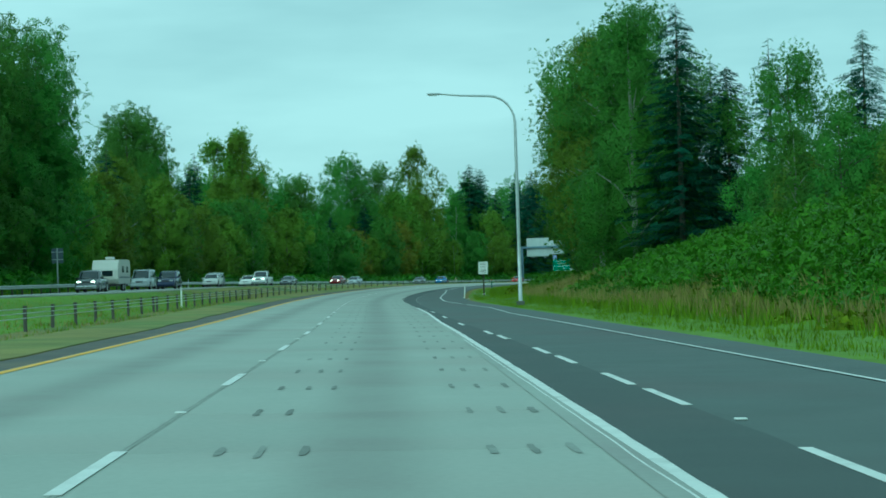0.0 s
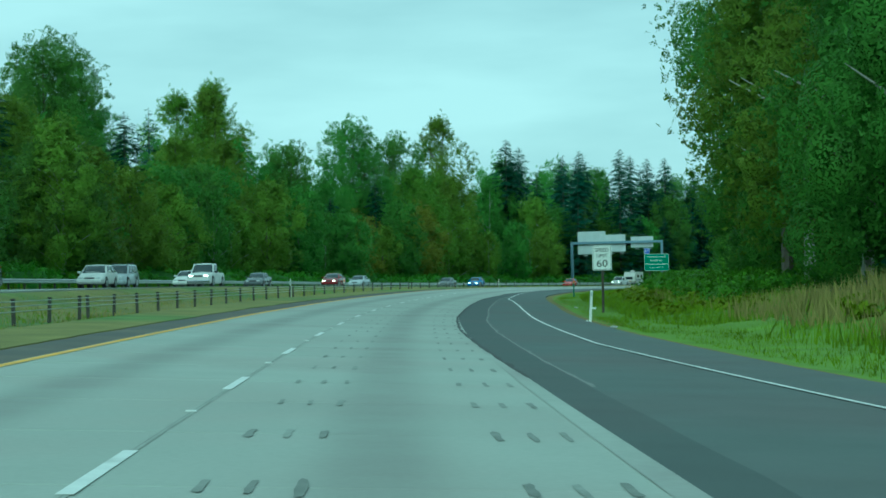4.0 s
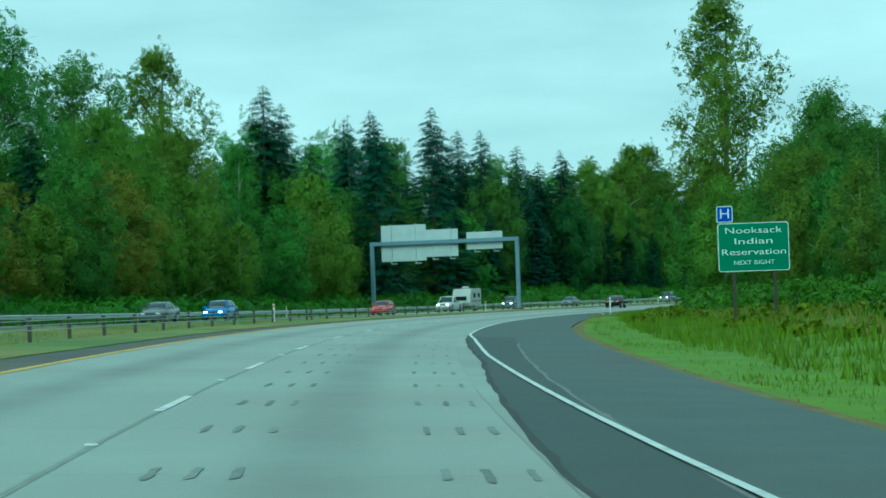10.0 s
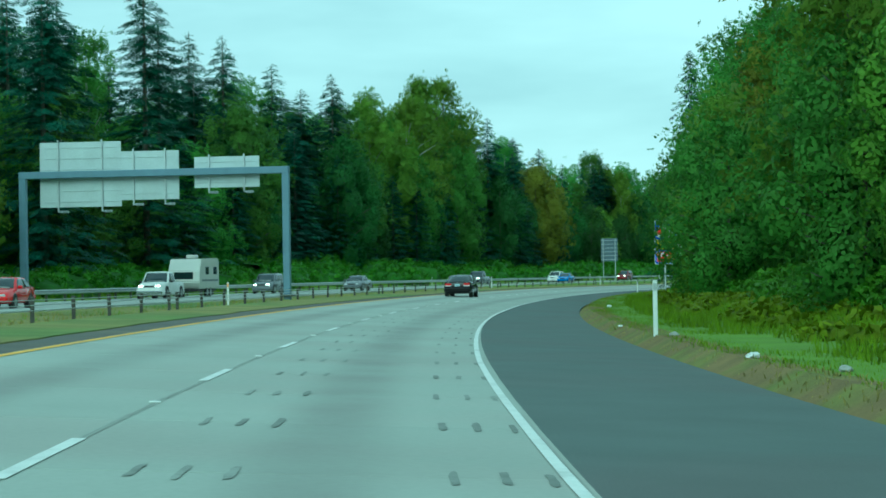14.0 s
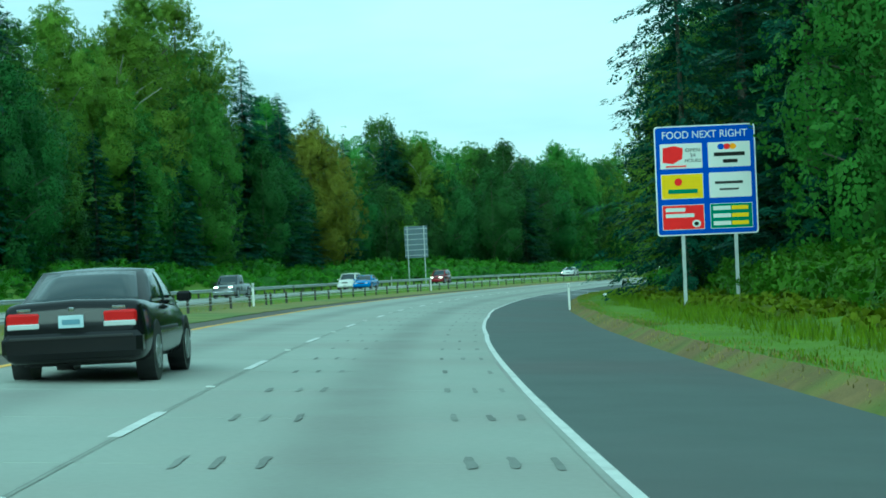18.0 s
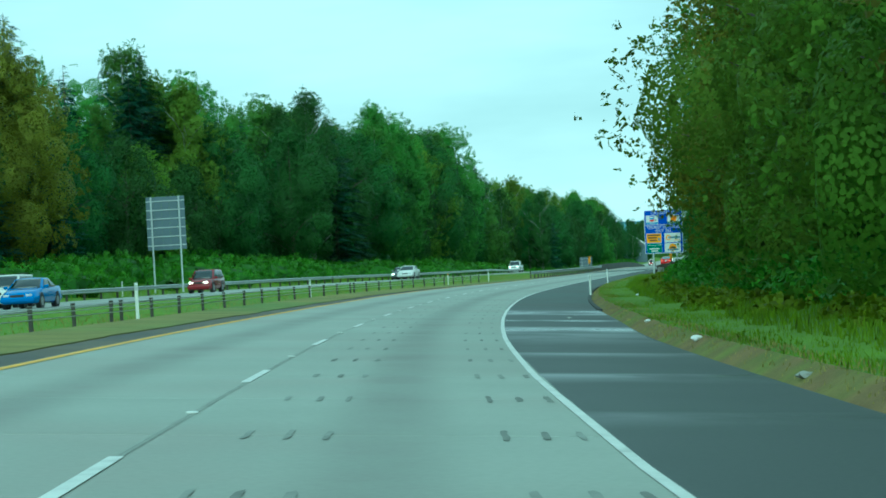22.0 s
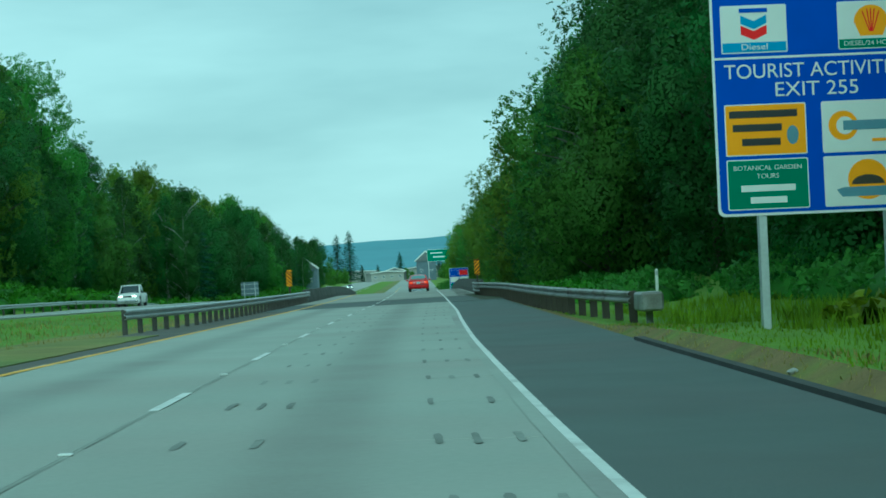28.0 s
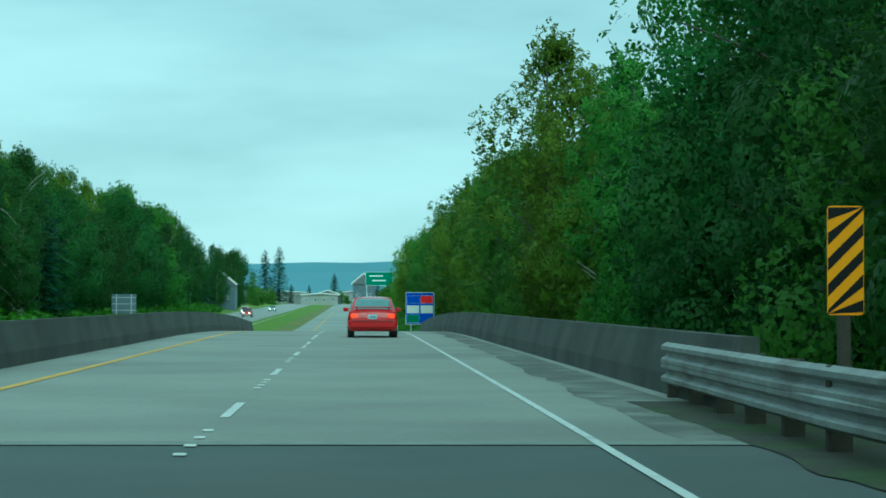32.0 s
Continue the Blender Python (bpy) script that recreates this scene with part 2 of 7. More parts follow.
M["field"] = material("far_field", (0.12, 0.15, 0.06), 0.95, vary=0.2, scale=0.01, fine=0.2)
M["leaf"] = material("broad_leaves", (0.134, 0.256, 0.038), 0.55, vary=0.25, scale=0.25, fine=2, by_object=0.25, by_island=0.10, translucent=0.45, hue=0.012, spec=0.15, leafy=(7.0, 0.52, 0.10))
M["leaf_light"] = material("light_leaves", (0.200, 0.302, 0.034), 0.55, vary=0.25, scale=0.25, fine=2, by_object=0.2, by_island=0.10, translucent=0.45, hue=0.012, spec=0.15, leafy=(7.0, 0.52, 0.10))
M["leaf_autumn"] = material("turning_leaves", (0.240, 0.255, 0.030), 0.55, vary=0.3, scale=0.3, fine=2, by_object=0.2, by_island=0.12, translucent=0.45, hue=0.012, spec=0.15, leafy=(7.0, 0.52, 0.12))
M["needle"] = material("dark_needles", (0.030, 0.090, 0.050), 0.6, vary=0.25, scale=0.3, fine=3, by_object=0.25, by_island=0.12, translucent=0.15, hue=0.012, spec=0.15, leafy=(7.5, 0.5, 0.14))
M["bramble"] = material("bramble_leaves", (0.120, 0.250, 0.014), 0.5, vary=0.3, scale=0.5, fine=3, by_object=0.2, by_island=0.14, translucent=0.3, hue=0.012, spec=0.15, leafy=(8.0, 0.52, 0.12))
M["grass"] = material("green_grass_blades", (0.205, 0.300, 0.008), 0.6, vary=0.3, scale=0.3, fine=2, by_island=0.16, translucent=0.3, spec=0.15)
M["grass_dry"] = material("dry_grass_blades", (0.33, 0.29, 0.085), 0.7, vary=0.3, scale=0.3, fine=2, by_island=0.16, translucent=0.3, spec=0.15)
# inside of the bushes: shade between leaves painted as a darker green
M["leaf_core"] = material("inner_leaves_shade_in_colour", (0.058, 0.130, 0.015), 0.8, vary=0.3, scale=0.8, fine=4, by_object=0.2, spec=0.15, leafy=(5.0, 0.0, 0.10))
M["bark"] = material("grey_bark", (0.13, 0.115, 0.09), 0.9, vary=0.4, scale=3, fine=20, bump=0.5)
M["bark_pale"] = material("pale_bark", (0.36, 0.35, 0.31), 0.9, vary=0.3, scale=3, fine=20, bump=0.4)
M["steel"] = material("galvanised_steel", (0.52, 0.54, 0.55), 0.5, metal=0.6, vary=0.15, scale=2.0, fine=20)
M["steel_blue"] = material("blue_grey_painted_steel", (0.16, 0.23, 0.30), 0.5, vary=0.12, scale=1.5, fine=20)
M["alu"] = material("bare_aluminium_sheet", (0.52, 0.56, 0.57), 0.5, metal=0.3, vary=0.12, scale=0.8, fine=10)
M["alu_dark"] = material("dull_aluminium_sheet", (0.13, 0.165, 0.20), 0.55, metal=0.2, vary=0.15, scale=0.8, fine=10)
M["post"] = material("dark_weathered_post", (0.075, 0.07, 0.06), 0.8, vary=0.3, scale=4, fine=30)
M["timber"] = material("weathered_timber", (0.062, 0.053, 0.040), 0.85, vary=0.3, scale=4, fine=30, bump=0.3)
M["white_plastic"] = material("white_plastic", (0.78, 0.78, 0.74), 0.5, vary=0.1, scale=4)
M["orange_plastic"] = material("orange_reflector", (0.85, 0.30, 0.03), 0.4, vary=0.1)
M["parapet"] = material("weathered_bridge_concrete", (0.10, 0.104, 0.092), 0.9, vary=0.25, scale=0.8, fine=12, bump=0.3, second=(0.065, 0.07, 0.06), second_scale=0.5)
M["sign_white"] = material("white_sign_sheet", (0.80, 0.80, 0.78), 0.4, vary=0.04, scale=2)
M["sign_black"] = material("black_sign_print", (0.012, 0.012, 0.012), 0.5, vary=0.1, spec=0.2)
M["sign_green"] = material("green_sign_sheet", (0.010, 0.21, 0.12), 0.5, vary=0.08, scale=2, spec=0.2)
M["sign_blue"] = material("blue_sign_sheet", (0.010, 0.070, 0.56), 0.5, vary=0.06, scale=2, spec=0.2)
M["sign_yellow"] = material("yellow_sign_panel", (0.92, 0.62, 0.002), 0.5, vary=0.05, spec=0.15)
M["sign_red"] = material("red_sign_panel", (0.80, 0.012, 0.02), 0.5, vary=0.05, spec=0.15)
M["sign_orange"] = material("orange_sign_panel", (1.0, 0.40, 0.004), 0.5, vary=0.05, spec=0.15)
M["tyre"] = material("black_rubber", (0.018, 0.018, 0.018), 0.8, vary=0.2)
M["rim"] = material("silver_alloy", (0.45, 0.46, 0.47), 0.35, metal=0.8, vary=0.1)
M["glass"] = material("dark_car_glass", (0.02, 0.032, 0.038), 0.08, vary=0.1, spec=0.8)
M["glass_red"] = material("pale_car_glass", (0.16, 0.27, 0.27), 0.08, vary=0.1, spec=0.8)
M["trim"] = material("black_trim", (0.02, 0.02, 0.021), 0.5, vary=0.1)
M["chrome"] = material("chrome", (0.65, 0.66, 0.67), 0.15, metal=1.0, vary=0.05)
M["lamp_red"] = material("red_lamp_lens", (0.50, 0.010, 0.014), 0.2, vary=0.1, coat=0.1, spec=0.25)
M["lamp_lit"] = material("lit_red_lamp", (0.95, 0.06, 0.02), 0.2, vary=0.1, emit=0.8)
M["lamp_clear"] = material("clear_lamp_lens", (0.6, 0.62, 0.62), 0.12, vary=0.1, coat=0.5)
M["head_lit"] = material("lit_headlamp", (1.0, 0.93, 0.75), 0.2, vary=0.02, emit=6.0)
M["plate"] = material("pale_number_plate", (0.55, 0.66, 0.72), 0.4, vary=0.1)
M["ink"] = material("blue_print", (0.16, 0.27, 0.36), 0.5, vary=0.1)
M["roof"] = material("grey_roofing", (0.16, 0.17, 0.18), 0.8, vary=0.2, scale=1)
M["wall_pale"] = material("pale_building_wall", (0.36, 0.36, 0.33), 0.8, vary=0.1, scale=0.5)
# the blue is distance haze painted into the hills' base colour
M["hill"] = material("haze_blue_far_hill", (0.165, 0.30, 0.36), 1.0, vary=0.1, scale=0.004, fine=0.02)


def paint(name, c):
    key = "paint_" + name
    if key not in M:
        dark = max(c) < 0.05
        M[key] = material(name + "_car_paint", c, 0.14 if dark else 0.22, vary=0.05, scale=1.0, coat=0.1 if dark else 0.35, spec=0.28 if dark else 0.4)
    return M[key]


# ---- mesh helpers ----
def mesh_np(name, verts, faces, mat):
    me = bpy.data.meshes.new(name)
    me.from_pydata([tuple(v) for v in verts], [], [tuple(f) for f in faces])
    for k in (mat if isinstance(mat, (list, tuple)) else [mat]):
        me.materials.append(k)
    me.update()
    return me


def part(name, bm, mat, parent=None, label="", at_pose=None, smooth=False):
    if isinstance(bm, bpy.types.Mesh):
        me = bm
    else:
        me = bpy.data.meshes.new(name)
        bm.to_mesh(me)
        bm.free()
        if mat is not None:
            me.materials.append(mat)
    if smooth:
        me.polygons.foreach_set("use_smooth", [True] * len(me.polygons))
    ob = new(name, me)
    if parent is not None:
        ob.parent = parent
    if at_pose is not None:
        ob.matrix_basis = at_pose
    if label:
        ob["label"] = label
    return ob


def empty(name, m=None):
    ob = new(name)
    ob.empty_display_size = 0.3
    if m is not None:
        ob.matrix_basis = m
    return ob


def box(bm, c, size, rot=None, bevel=0.0):
    m = Matrix.Translation(c) @ (rot if rot is not None else Matrix()) @ Matrix.Diagonal((*size, 1))
    made = bmesh.ops.create_cube(bm, size=1.0, matrix=m)
    if bevel:
        edges = {e for v in made["verts"] for e in v.link_edges}
        bmesh.ops.bevel(bm, geom=list(edges), offset=bevel, segments=1, affect="EDGES")
    return bm


def boxes(*items, bevel=0.0):
    bm = bmesh.new()
    for c, size in items:
        box(bm, c, size, bevel=bevel)
    return bm


def tube(bm, points, radii, sides=8, cap=True):
    rings = []
    pts = [Vector(p) for p in points]
    for i, p in enumerate(pts):
        d = (pts[min(i + 1, len(pts) - 1)] - pts[max(i - 1, 0)]).normalized()
        a = d.orthogonal().normalized()
        b = d.cross(a)
        r = radii[i] if isinstance(radii, (list, tuple)) else radii
        rings.append([bm.verts.new(p + (a * math.cos(2 * math.pi * k / sides) + b * math.sin(2 * math.pi * k / sides)) * r) for k in range(sides)])
    for i in range(len(rings) - 1):
        ra, rb = rings[i], rings[i + 1]
        best = min(range(sides), key=lambda k: (ra[0].co - rb[k].co).length)
        for k in range(sides):
            bm.faces.new((ra[k], ra[(k + 1) % sides], rb[(k + 1 + best) % sides], rb[(k + best) % sides]))
    if cap:
        bm.faces.new(rings[0])
        bm.faces.new(rings[-1])
    return bm


def cyl_x(bm, c, r, w, sides=20):
    m = Matrix.Translation(c) @ Matrix.Rotation(math.pi / 2, 4, "Y")
    bmesh.ops.create_cone(bm, cap_ends=True, segments=sides, radius1=r, radius2=r, depth=w, matrix=m)
    return bm


def text_mesh(body, height, width=None, align="CENTER"):
    cu = bpy.data.curves.new("text", "FONT")
    cu.body, cu.size, cu.align_x, cu.align_y = body, height / 0.7, align, "CENTER"
    cu.extrude = 0.004
    ob = bpy.data.objects.new("text", cu)
    scene.collection.objects.link(ob)
    bpy.context.view_layer.update()
    me = bpy.data.meshes.new_from_object(ob)
    if width:
        xs = [v.co.x for v in me.vertices]
        k = width / max(max(xs) - min(xs), 1e-6)
        for v in me.vertices:
            v.co.x *= k
    bpy.data.objects.remove(ob)
    me.transform(Matrix.Rotation(math.pi / 2, 4, "X"))
    return me


# ---- the road's line: heading in degrees along its length in metres ----
KNOTS = [(-420, 0.43), (0, 0.43), (60, 0.68), (110, 0.18), (160, -1.07), (240, -5.53), (330, -12.83), (420, -19.43), (500, -25.5),
         (570, -29.38), (640, -32.81), (700, -37.28), (780, -38.66), (850, -38.4), (4600, -38.4)]
S0, S1 = -420, 4600
LS = np.arange(S0, S1 + 0.1, 1.0)
LH = np.radians(np.interp(LS, [k[0] for k in KNOTS], [k[1] for k in KNOTS]))
LX = np.r_[0, np.cumsum(-np.sin((LH[1:] + LH[:-1]) / 2))]
LY = np.r_[0, np.cumsum(np.cos((LH[1:] + LH[:-1]) / 2))]
LX += 0.112 - np.interp(0, LS, LX)
LY += -np.interp(0, LS, LY)
BEND = np.interp(LS, (490, 502, 512, 526, 540, 550, 560, 587, 605), (0, -0.19, -0.37, -0.89, -1.25, -1.55, -1.76, -2.02, -2.05))
LX += BEND * np.cos(LH)
LY += BEND * np.sin(LH)
SWAY = [(-420, 0.35), (0, 0.36), (70, 0.55), (150, -0.2), (240, -0.3), (320, -0.2), (350, 0.05), (450, 0.16), (480, -0.18), (507, -0.60), (525, -0.25), (545, 0.18),
        (620, 0.06), (695, -0.08), (740, 0.36), (785, 0.72), (4600, 0.72)]


def smooth_at(table, s):
    xs, ys = [k[0] for k in table], [k[1] for k in table]
    return float(sum(np.interp(s + d, xs, ys) for d in (-20, -10, 0, 10, 20)) / 5)


def bank(s):
    """How steeply the road leans to the right."""
    return smooth_at([(-420, 0.024), (70, 0.020), (140, 0.044), (330, 0.040), (420, 0.048), (500, 0.056), (560, 0.060), (670, 0.060), (700, 0.042), (745, 0.013), (790, 0.0), (4600, 0.0)], s)


def elev(s):
    """The road's own rise and fall: a slight crest before the long gentle slope to the bridge."""
    return smooth_at([(-420, 0.0), (140, 0.0), (170, 0.08), (265, 0.50), (300, 0.56), (330, 0.50), (430, 0.08), (530, -0.36), (620, -0.86), (690, -1.10), (890, -1.10), (925, -2.0), (965, -3.4), (1060, -3.5), (1300, -2.5), (1600, -1.1), (4600, -1.1)], s)


def heading(s):
    return float(np.interp(s, LS, LH))


def at(s, o=0.0, z=0.0):
    """A place by its length along the road, its offset to the right and its height over the road's middle."""
    h = heading(s)
    o += smooth_at(SWAY, s)
    return Vector((float(np.interp(s, LS, LX)) + o * math.cos(h), float(np.interp(s, LS, LY)) + o * math.sin(h), z + elev(s)))


def placed(s, o=0.0, z=0.0, turn=0.0):
    return Matrix.Translation(at(s, o, z)) @ Matrix.Rotation(heading(s) + radians(turn), 4, "Z")


def interp(table, s):
    return float(np.interp(s, [k[0] for k in table], [k[1] for k in table]))


LANE_L, LANE_R, YELLOW = -2.4, 1.2, -6.0
OPP_NEAR, OPP_FAR = -17.5, -29.5
RAMP = [(-420, 5.6), (24, 5.6), (50, 5.2), (79, 4.9), (100, 5.4), (116, 5.15), (140, 4.35), (158, 4.4), (183, 4.45), (200, 4.3), (217, 3.8), (226, 3.22), (240, 3.08), (254, 2.72), (273, 2.32), (280, 2.15), (288, 2.03), (296, 1.85), (303, 1.55), (320, 1.5), (338, 1.34),
        (354, 1.18), (373, 1.14), (430, 1.38), (473, 1.34), (510, 1.27), (556, 1.33), (572, 1.2), (612, 1.24), (660, 1.28), (686, 1.36), (711, 1.24), (737, 1.22), (768, 1.34), (785, 1.24), (800, 1.18), (4600, 1.2)]
PAVE = [(-420, 6.8), (30, 6.8), (60, 6.45), (118, 6.75), (153, 6.35), (205, 6.3), (232, 5.6), (250, 5.2), (285, 5.15), (338, 5.0), (365, 4.65), (440, 4.52), (520, 4.48), (566, 4.15), (590, 4.3), (605, 4.58), (655, 4.6), (690, 4.15), (720, 4.1), (745, 4.0), (790, 3.75), (810, 3.6), (4600, 3.6)]
# how far the concrete lanes wander off the road's middle line
WANDER = [(-420, -0.05), (15, -0.05), (40, 0.03), (88, 0.15), (158, 0.3), (185, 0.33), (232, 0.46), (260, 0.42), (312, 0.03), (360, 0.04), (437, 0.05), (517, 0.0), (565, 0.12), (590, -0.05), (615, -0.11), (695, -0.17), (770, -0.18), (800, 0.0), (4600, 0.0)]
LPAVE = -8.5


def lanes(s):
    return smooth_at(WANDER, s)


def opp_rise(s):
    """How high the oncoming carriageway lies beside this one."""
    return smooth_at([(-420, 1.05), (215, 1.05), (260, 0.75), (320, 0.45), (380, 0.3), (440, 0.2), (500, 0.3), (600, 0.65), (690, 0.8), (760, 0.6), (820, 0.2), (900, 0.0), (4600, 0.0)], s)


def road_z(s, o):
    return -bank(s) * max(min(o, 6.5), -9.0)


HILL = [(-420, 3.4), (90, 3.4), (135, 2.6), (170, 0.9), (230, 0.9), (4600, 0.9)]
LEFT_BANK = [(-420, 0.7), (380, 0.7), (560, 2.2), (760, 2.4), (1000, 1.2), (4600, 0.5)]


def ground_z(s, o):
    pe = interp(PAVE, s)
    drop = 0.0 if s < 800 else min(1.0, (s - 800) / 20) * (0.0 if s > 930 else 1.0)
    if LPAVE <= o <= pe:
        return road_z(s, o) - 0.07
    if o > pe:
        e = o - pe
        base = road_z(s, pe) - 0.07
        lo, hi = (5.5, 16.0) if s < 150 else (3.0, 12.0)
        k = min(max((e - lo) / (hi - lo), 0), 1)
        z = base - 0.10 * min(e, 1.5) / 1.5 + k * k * (3 - 2 * k) * interp(HILL, s) + 0.02 * max(e - 14, 0) ** 0.9
        z += 0.30 * min(e / 0.5, 1) * min(max((s - 335) / 25, 0), 1) * min(max((745 - s) / 12, 0), 1)
        return z - 3.0 * drop * min(max((e - 1.0) / 5, 0), 1)
    e = LPAVE - o
    base = road_z(s, LPAVE) - 0.07
    if o > OPP_NEAR:
        k = e / (LPAVE - OPP_NEAR)
        return base * (1 - k) + (0.05 + opp_rise(s)) * k ** 2.2 - 0.10 * math.sin(math.pi * k)
    if o >= OPP_FAR - 1:
        return 0.05 + opp_rise(s)
    e = OPP_FAR - 1 - o
    k = min(e / 13, 1)
    return 0.05 + opp_rise(s) + k * k * (3 - 2 * k) * interp(LEFT_BANK, s) + 0.01 * max(e - 13, 0)


def ribbon(s0, s1, left, right, step=4.0, lift=0.0, zf=None, thick=0.0):
    """A strip of road between two offsets, which may be functions of the length; thick gives it sides that go down."""
    n = max(int((s1 - s0) / step), 1)
    lf = left if callable(left) else (lambda s: left)
    rf = right if callable(right) else (lambda s: right)
    zf = zf or road_z
    bm = bmesh.new()
    rows = []
    for i in range(n + 1):
        s = s0 + (s1 - s0) * i / n
        a, b = lf(s), rf(s)
        row = [bm.verts.new(at(s, a, zf(s, a) + lift)), bm.verts.new(at(s, b, zf(s, b) + lift))]
        if thick:
            row += [bm.verts.new(at(s, b, zf(s, b) + lift - thick)), bm.verts.new(at(s, a, zf(s, a) + lift - thick))]
        rows.append(row)
    k = 4 if thick else 1
    for a, b in zip(rows, rows[1:]):
        for j in range(k):
            bm.faces.new((a[j], a[(j + 1) % len(a)], b[(j + 1) % len(a)], b[j]))
    if thick:
        bm.faces.new(rows[0])
        bm.faces.new(rows[-1])
    bmesh.ops.recalc_face_normals(bm, faces=bm.faces[:])
    if not thick and bm.faces[:][0].normal.z < 0:
        bmesh.ops.reverse_faces(bm, faces=bm.faces[:])
    return bm


# ---- ground: one sheet to the horizon ----
def build_ground():
    offs_l = [-2600, -900, -400, -200, -120, -80, -60, -50, -44, -40, -36, -33, -30.5, -29.5, -25, -21, -17.5, -16, -14.5, -13, -11.5, -10, -9, -8.5]
    lens = sorted(set(list(range(-420, -40, 60)) + list(range(-40, 1000, 8)) + list(range(1000, 1700, 50)) + [1900, 2300, 3000, 4590]))
    verts, faces, mats = [], [], []
    cols = len(offs_l) + 3 + 14
    for s in lens:
        pe = interp(PAVE, s)
        offs = offs_l + [-6, -2, 1] + [pe, pe + 0.5, pe + 1.1, pe + 2, pe + 3.5, pe + 5, pe + 7, pe + 9, pe + 11, pe + 14, pe + 20, pe + 40, 120, 560]
        for o in offs:
            j = 0.0 if LPAVE - 1 <= o <= pe + 0.5 or OPP_FAR - 1 <= o <= OPP_NEAR else 0.12 * noise.noise((s * 0.11, o * 0.5, 3.1))
            if abs(o) > 300 and s < 900:
                j = 0.0
            verts.append(at(s, o, ground_z(s, o) + j))
    for i in range(len(lens) - 1):
        for j in range(cols - 1):
            a = i * cols + j
            faces.append((a, a + 1, a + cols + 1, a + cols))
            if j < 9:
                mats.append(3 if lens[i] < 1250 else 4)
            elif j < 13:
                mats.append(0)
            elif j < 23:
                mats.append(0 if 16 <= j < 20 and (lens[i] < 150 or lens[i] > 560) else 1)
            elif j < 27:
                mats.append(2)
            elif j < 29:
                mats.append(2 if j == 27 or 345 < lens[i] < 425 else 0)
            elif j < 35:
                mats.append(0)
            else:
                mats.append(3 if lens[i] < 1250 else 4)
    me = mesh_np("ground", verts, faces, [M["verge"], M["median"], M["dirt"], M["forest"], M["field"]])
    me.polygons.foreach_set("material_index", mats)
    ob = new("ground", me)
    tagged(ob, "grass verges, dry median and dark forest floor beside the motorway", "ground", kind="structure")


build_ground()

# ---- carriageways ----
SLAB = 4.57
BRIDGE0, APPROACH = 813.0, 791.0


# the dashes between the lanes: where every so many of them ends
DASH_ENDS = [(14.9, 0), (40.3, 2), (86.2, 6), (155.1, 12), (179.2, 14), (237.6, 19), (262.2, 21), (310.4, 25), (356.6, 29), (438.6, 36), (462.6, 38), (486.9, 40), (512.2, 42), (560.6, 46), (586.2, 48), (611.3, 50), (695.7, 57), (720.7, 59), (770.7, 63)]


def run(u):
    """The length along the line at which the u-th dash ends."""
    n = [k[1] for k in DASH_ENDS]
    if u < 0:
        return 14.9 + 12.2 * u
    if u > 63:
        return 770.7 + 12.3 * (u - 63)
    return interp([(b, a) for a, b in DASH_ENDS], u)


# every so many joints of the slabs lie here
JOINT_AT = [(14.8, -1), (37.2, 4), (85.0, 15), (154.6, 31), (177.2, 36), (225.1, 47), (251.9, 53), (306.5, 65), (354.3, 76), (430.1, 93), (457.4, 99), (485.0, 105), (508.1, 110), (562.6, 122), (586.2, 127), (609.5, 132), (686.6, 149), (713.2, 155), (760.0, 165)]
JOINTS = [14.8 - 4.5 * k for k in range(6, 0, -1)] + [interp([(b, a) for a, b in JOINT_AT], k) for k in range(-1, 166)] + [760 + 4.6 * k for k in range(1, 7)] + [APPROACH]


def lie(s, o, up=0.0):
    """The pose of a thing lying on the road's surface, along its true run there."""
    a, b = at(s - 2, o), at(s + 2, o)
    turn = math.atan2(-(b.x - a.x), b.y - a.y)
    return Matrix.Translation(at(s, o, road_z(s, o) + up)) @ Matrix.Rotation(turn, 4, "Z") @ Matrix.Rotation(math.atan((elev(s + 2) - elev(s - 2)) / 4), 4, "X") @ Matrix.Rotation(math.atan(bank(s)), 4, "Y")


def build_slab_lane(name, o0, o1, label):
    lane = empty(name)
    tagged(lane, label, "road lane", kind="structure")
    w = o1 - o0
    bm = bmesh.new()
    box(bm, (0, 0, -0.1), (w - 0.012, SLAB - 0.014, 0.2), bevel=0.008)
    me = bpy.data.meshes.new("slab")
    bm.to_mesh(me)
    bm.free()
    me.materials.append(M["concrete"])
    for a, b in zip(JOINTS, JOINTS[1:]):
        s = (a + b) / 2
        o = (o0 + o1) / 2 + lanes(s)
        ob = new("concrete_slab", me)
        ob.parent = lane
        ob.matrix_basis = lie(s, o) @ Matrix.Diagonal((1, (b - a) / SLAB, 1, 1))
    return lane


build_slab_lane("right_lane", LANE_L + 0.004, LANE_R + 0.04, "pale worn concrete slabs of the travelled lane")
build_slab_lane("left_lane", YELLOW - 0.15, LANE_L, "pale worn concrete slabs of the passing lane")
back = part("road", ribbon(-420, JOINTS[0], YELLOW - 0.15, LANE_R, 20, -0.002, thick=0.2), M["concrete_far"])
tagged(back, "pale concrete motorway lanes", "road", kind="structure")
appr = part("road", ribbon(APPROACH, BRIDGE0, LPAVE, lambda s: interp(PAVE, s), 4, -0.004, thick=0.2), M["asphalt"])
tagged(appr, "dark asphalt patch before the bridge joint", "road", kind="structure")
deck = part("bridge_deck", ribbon(BRIDGE0, 905, LPAVE, 3.7, 4, 0.0, thick=0.5), M["deck"])
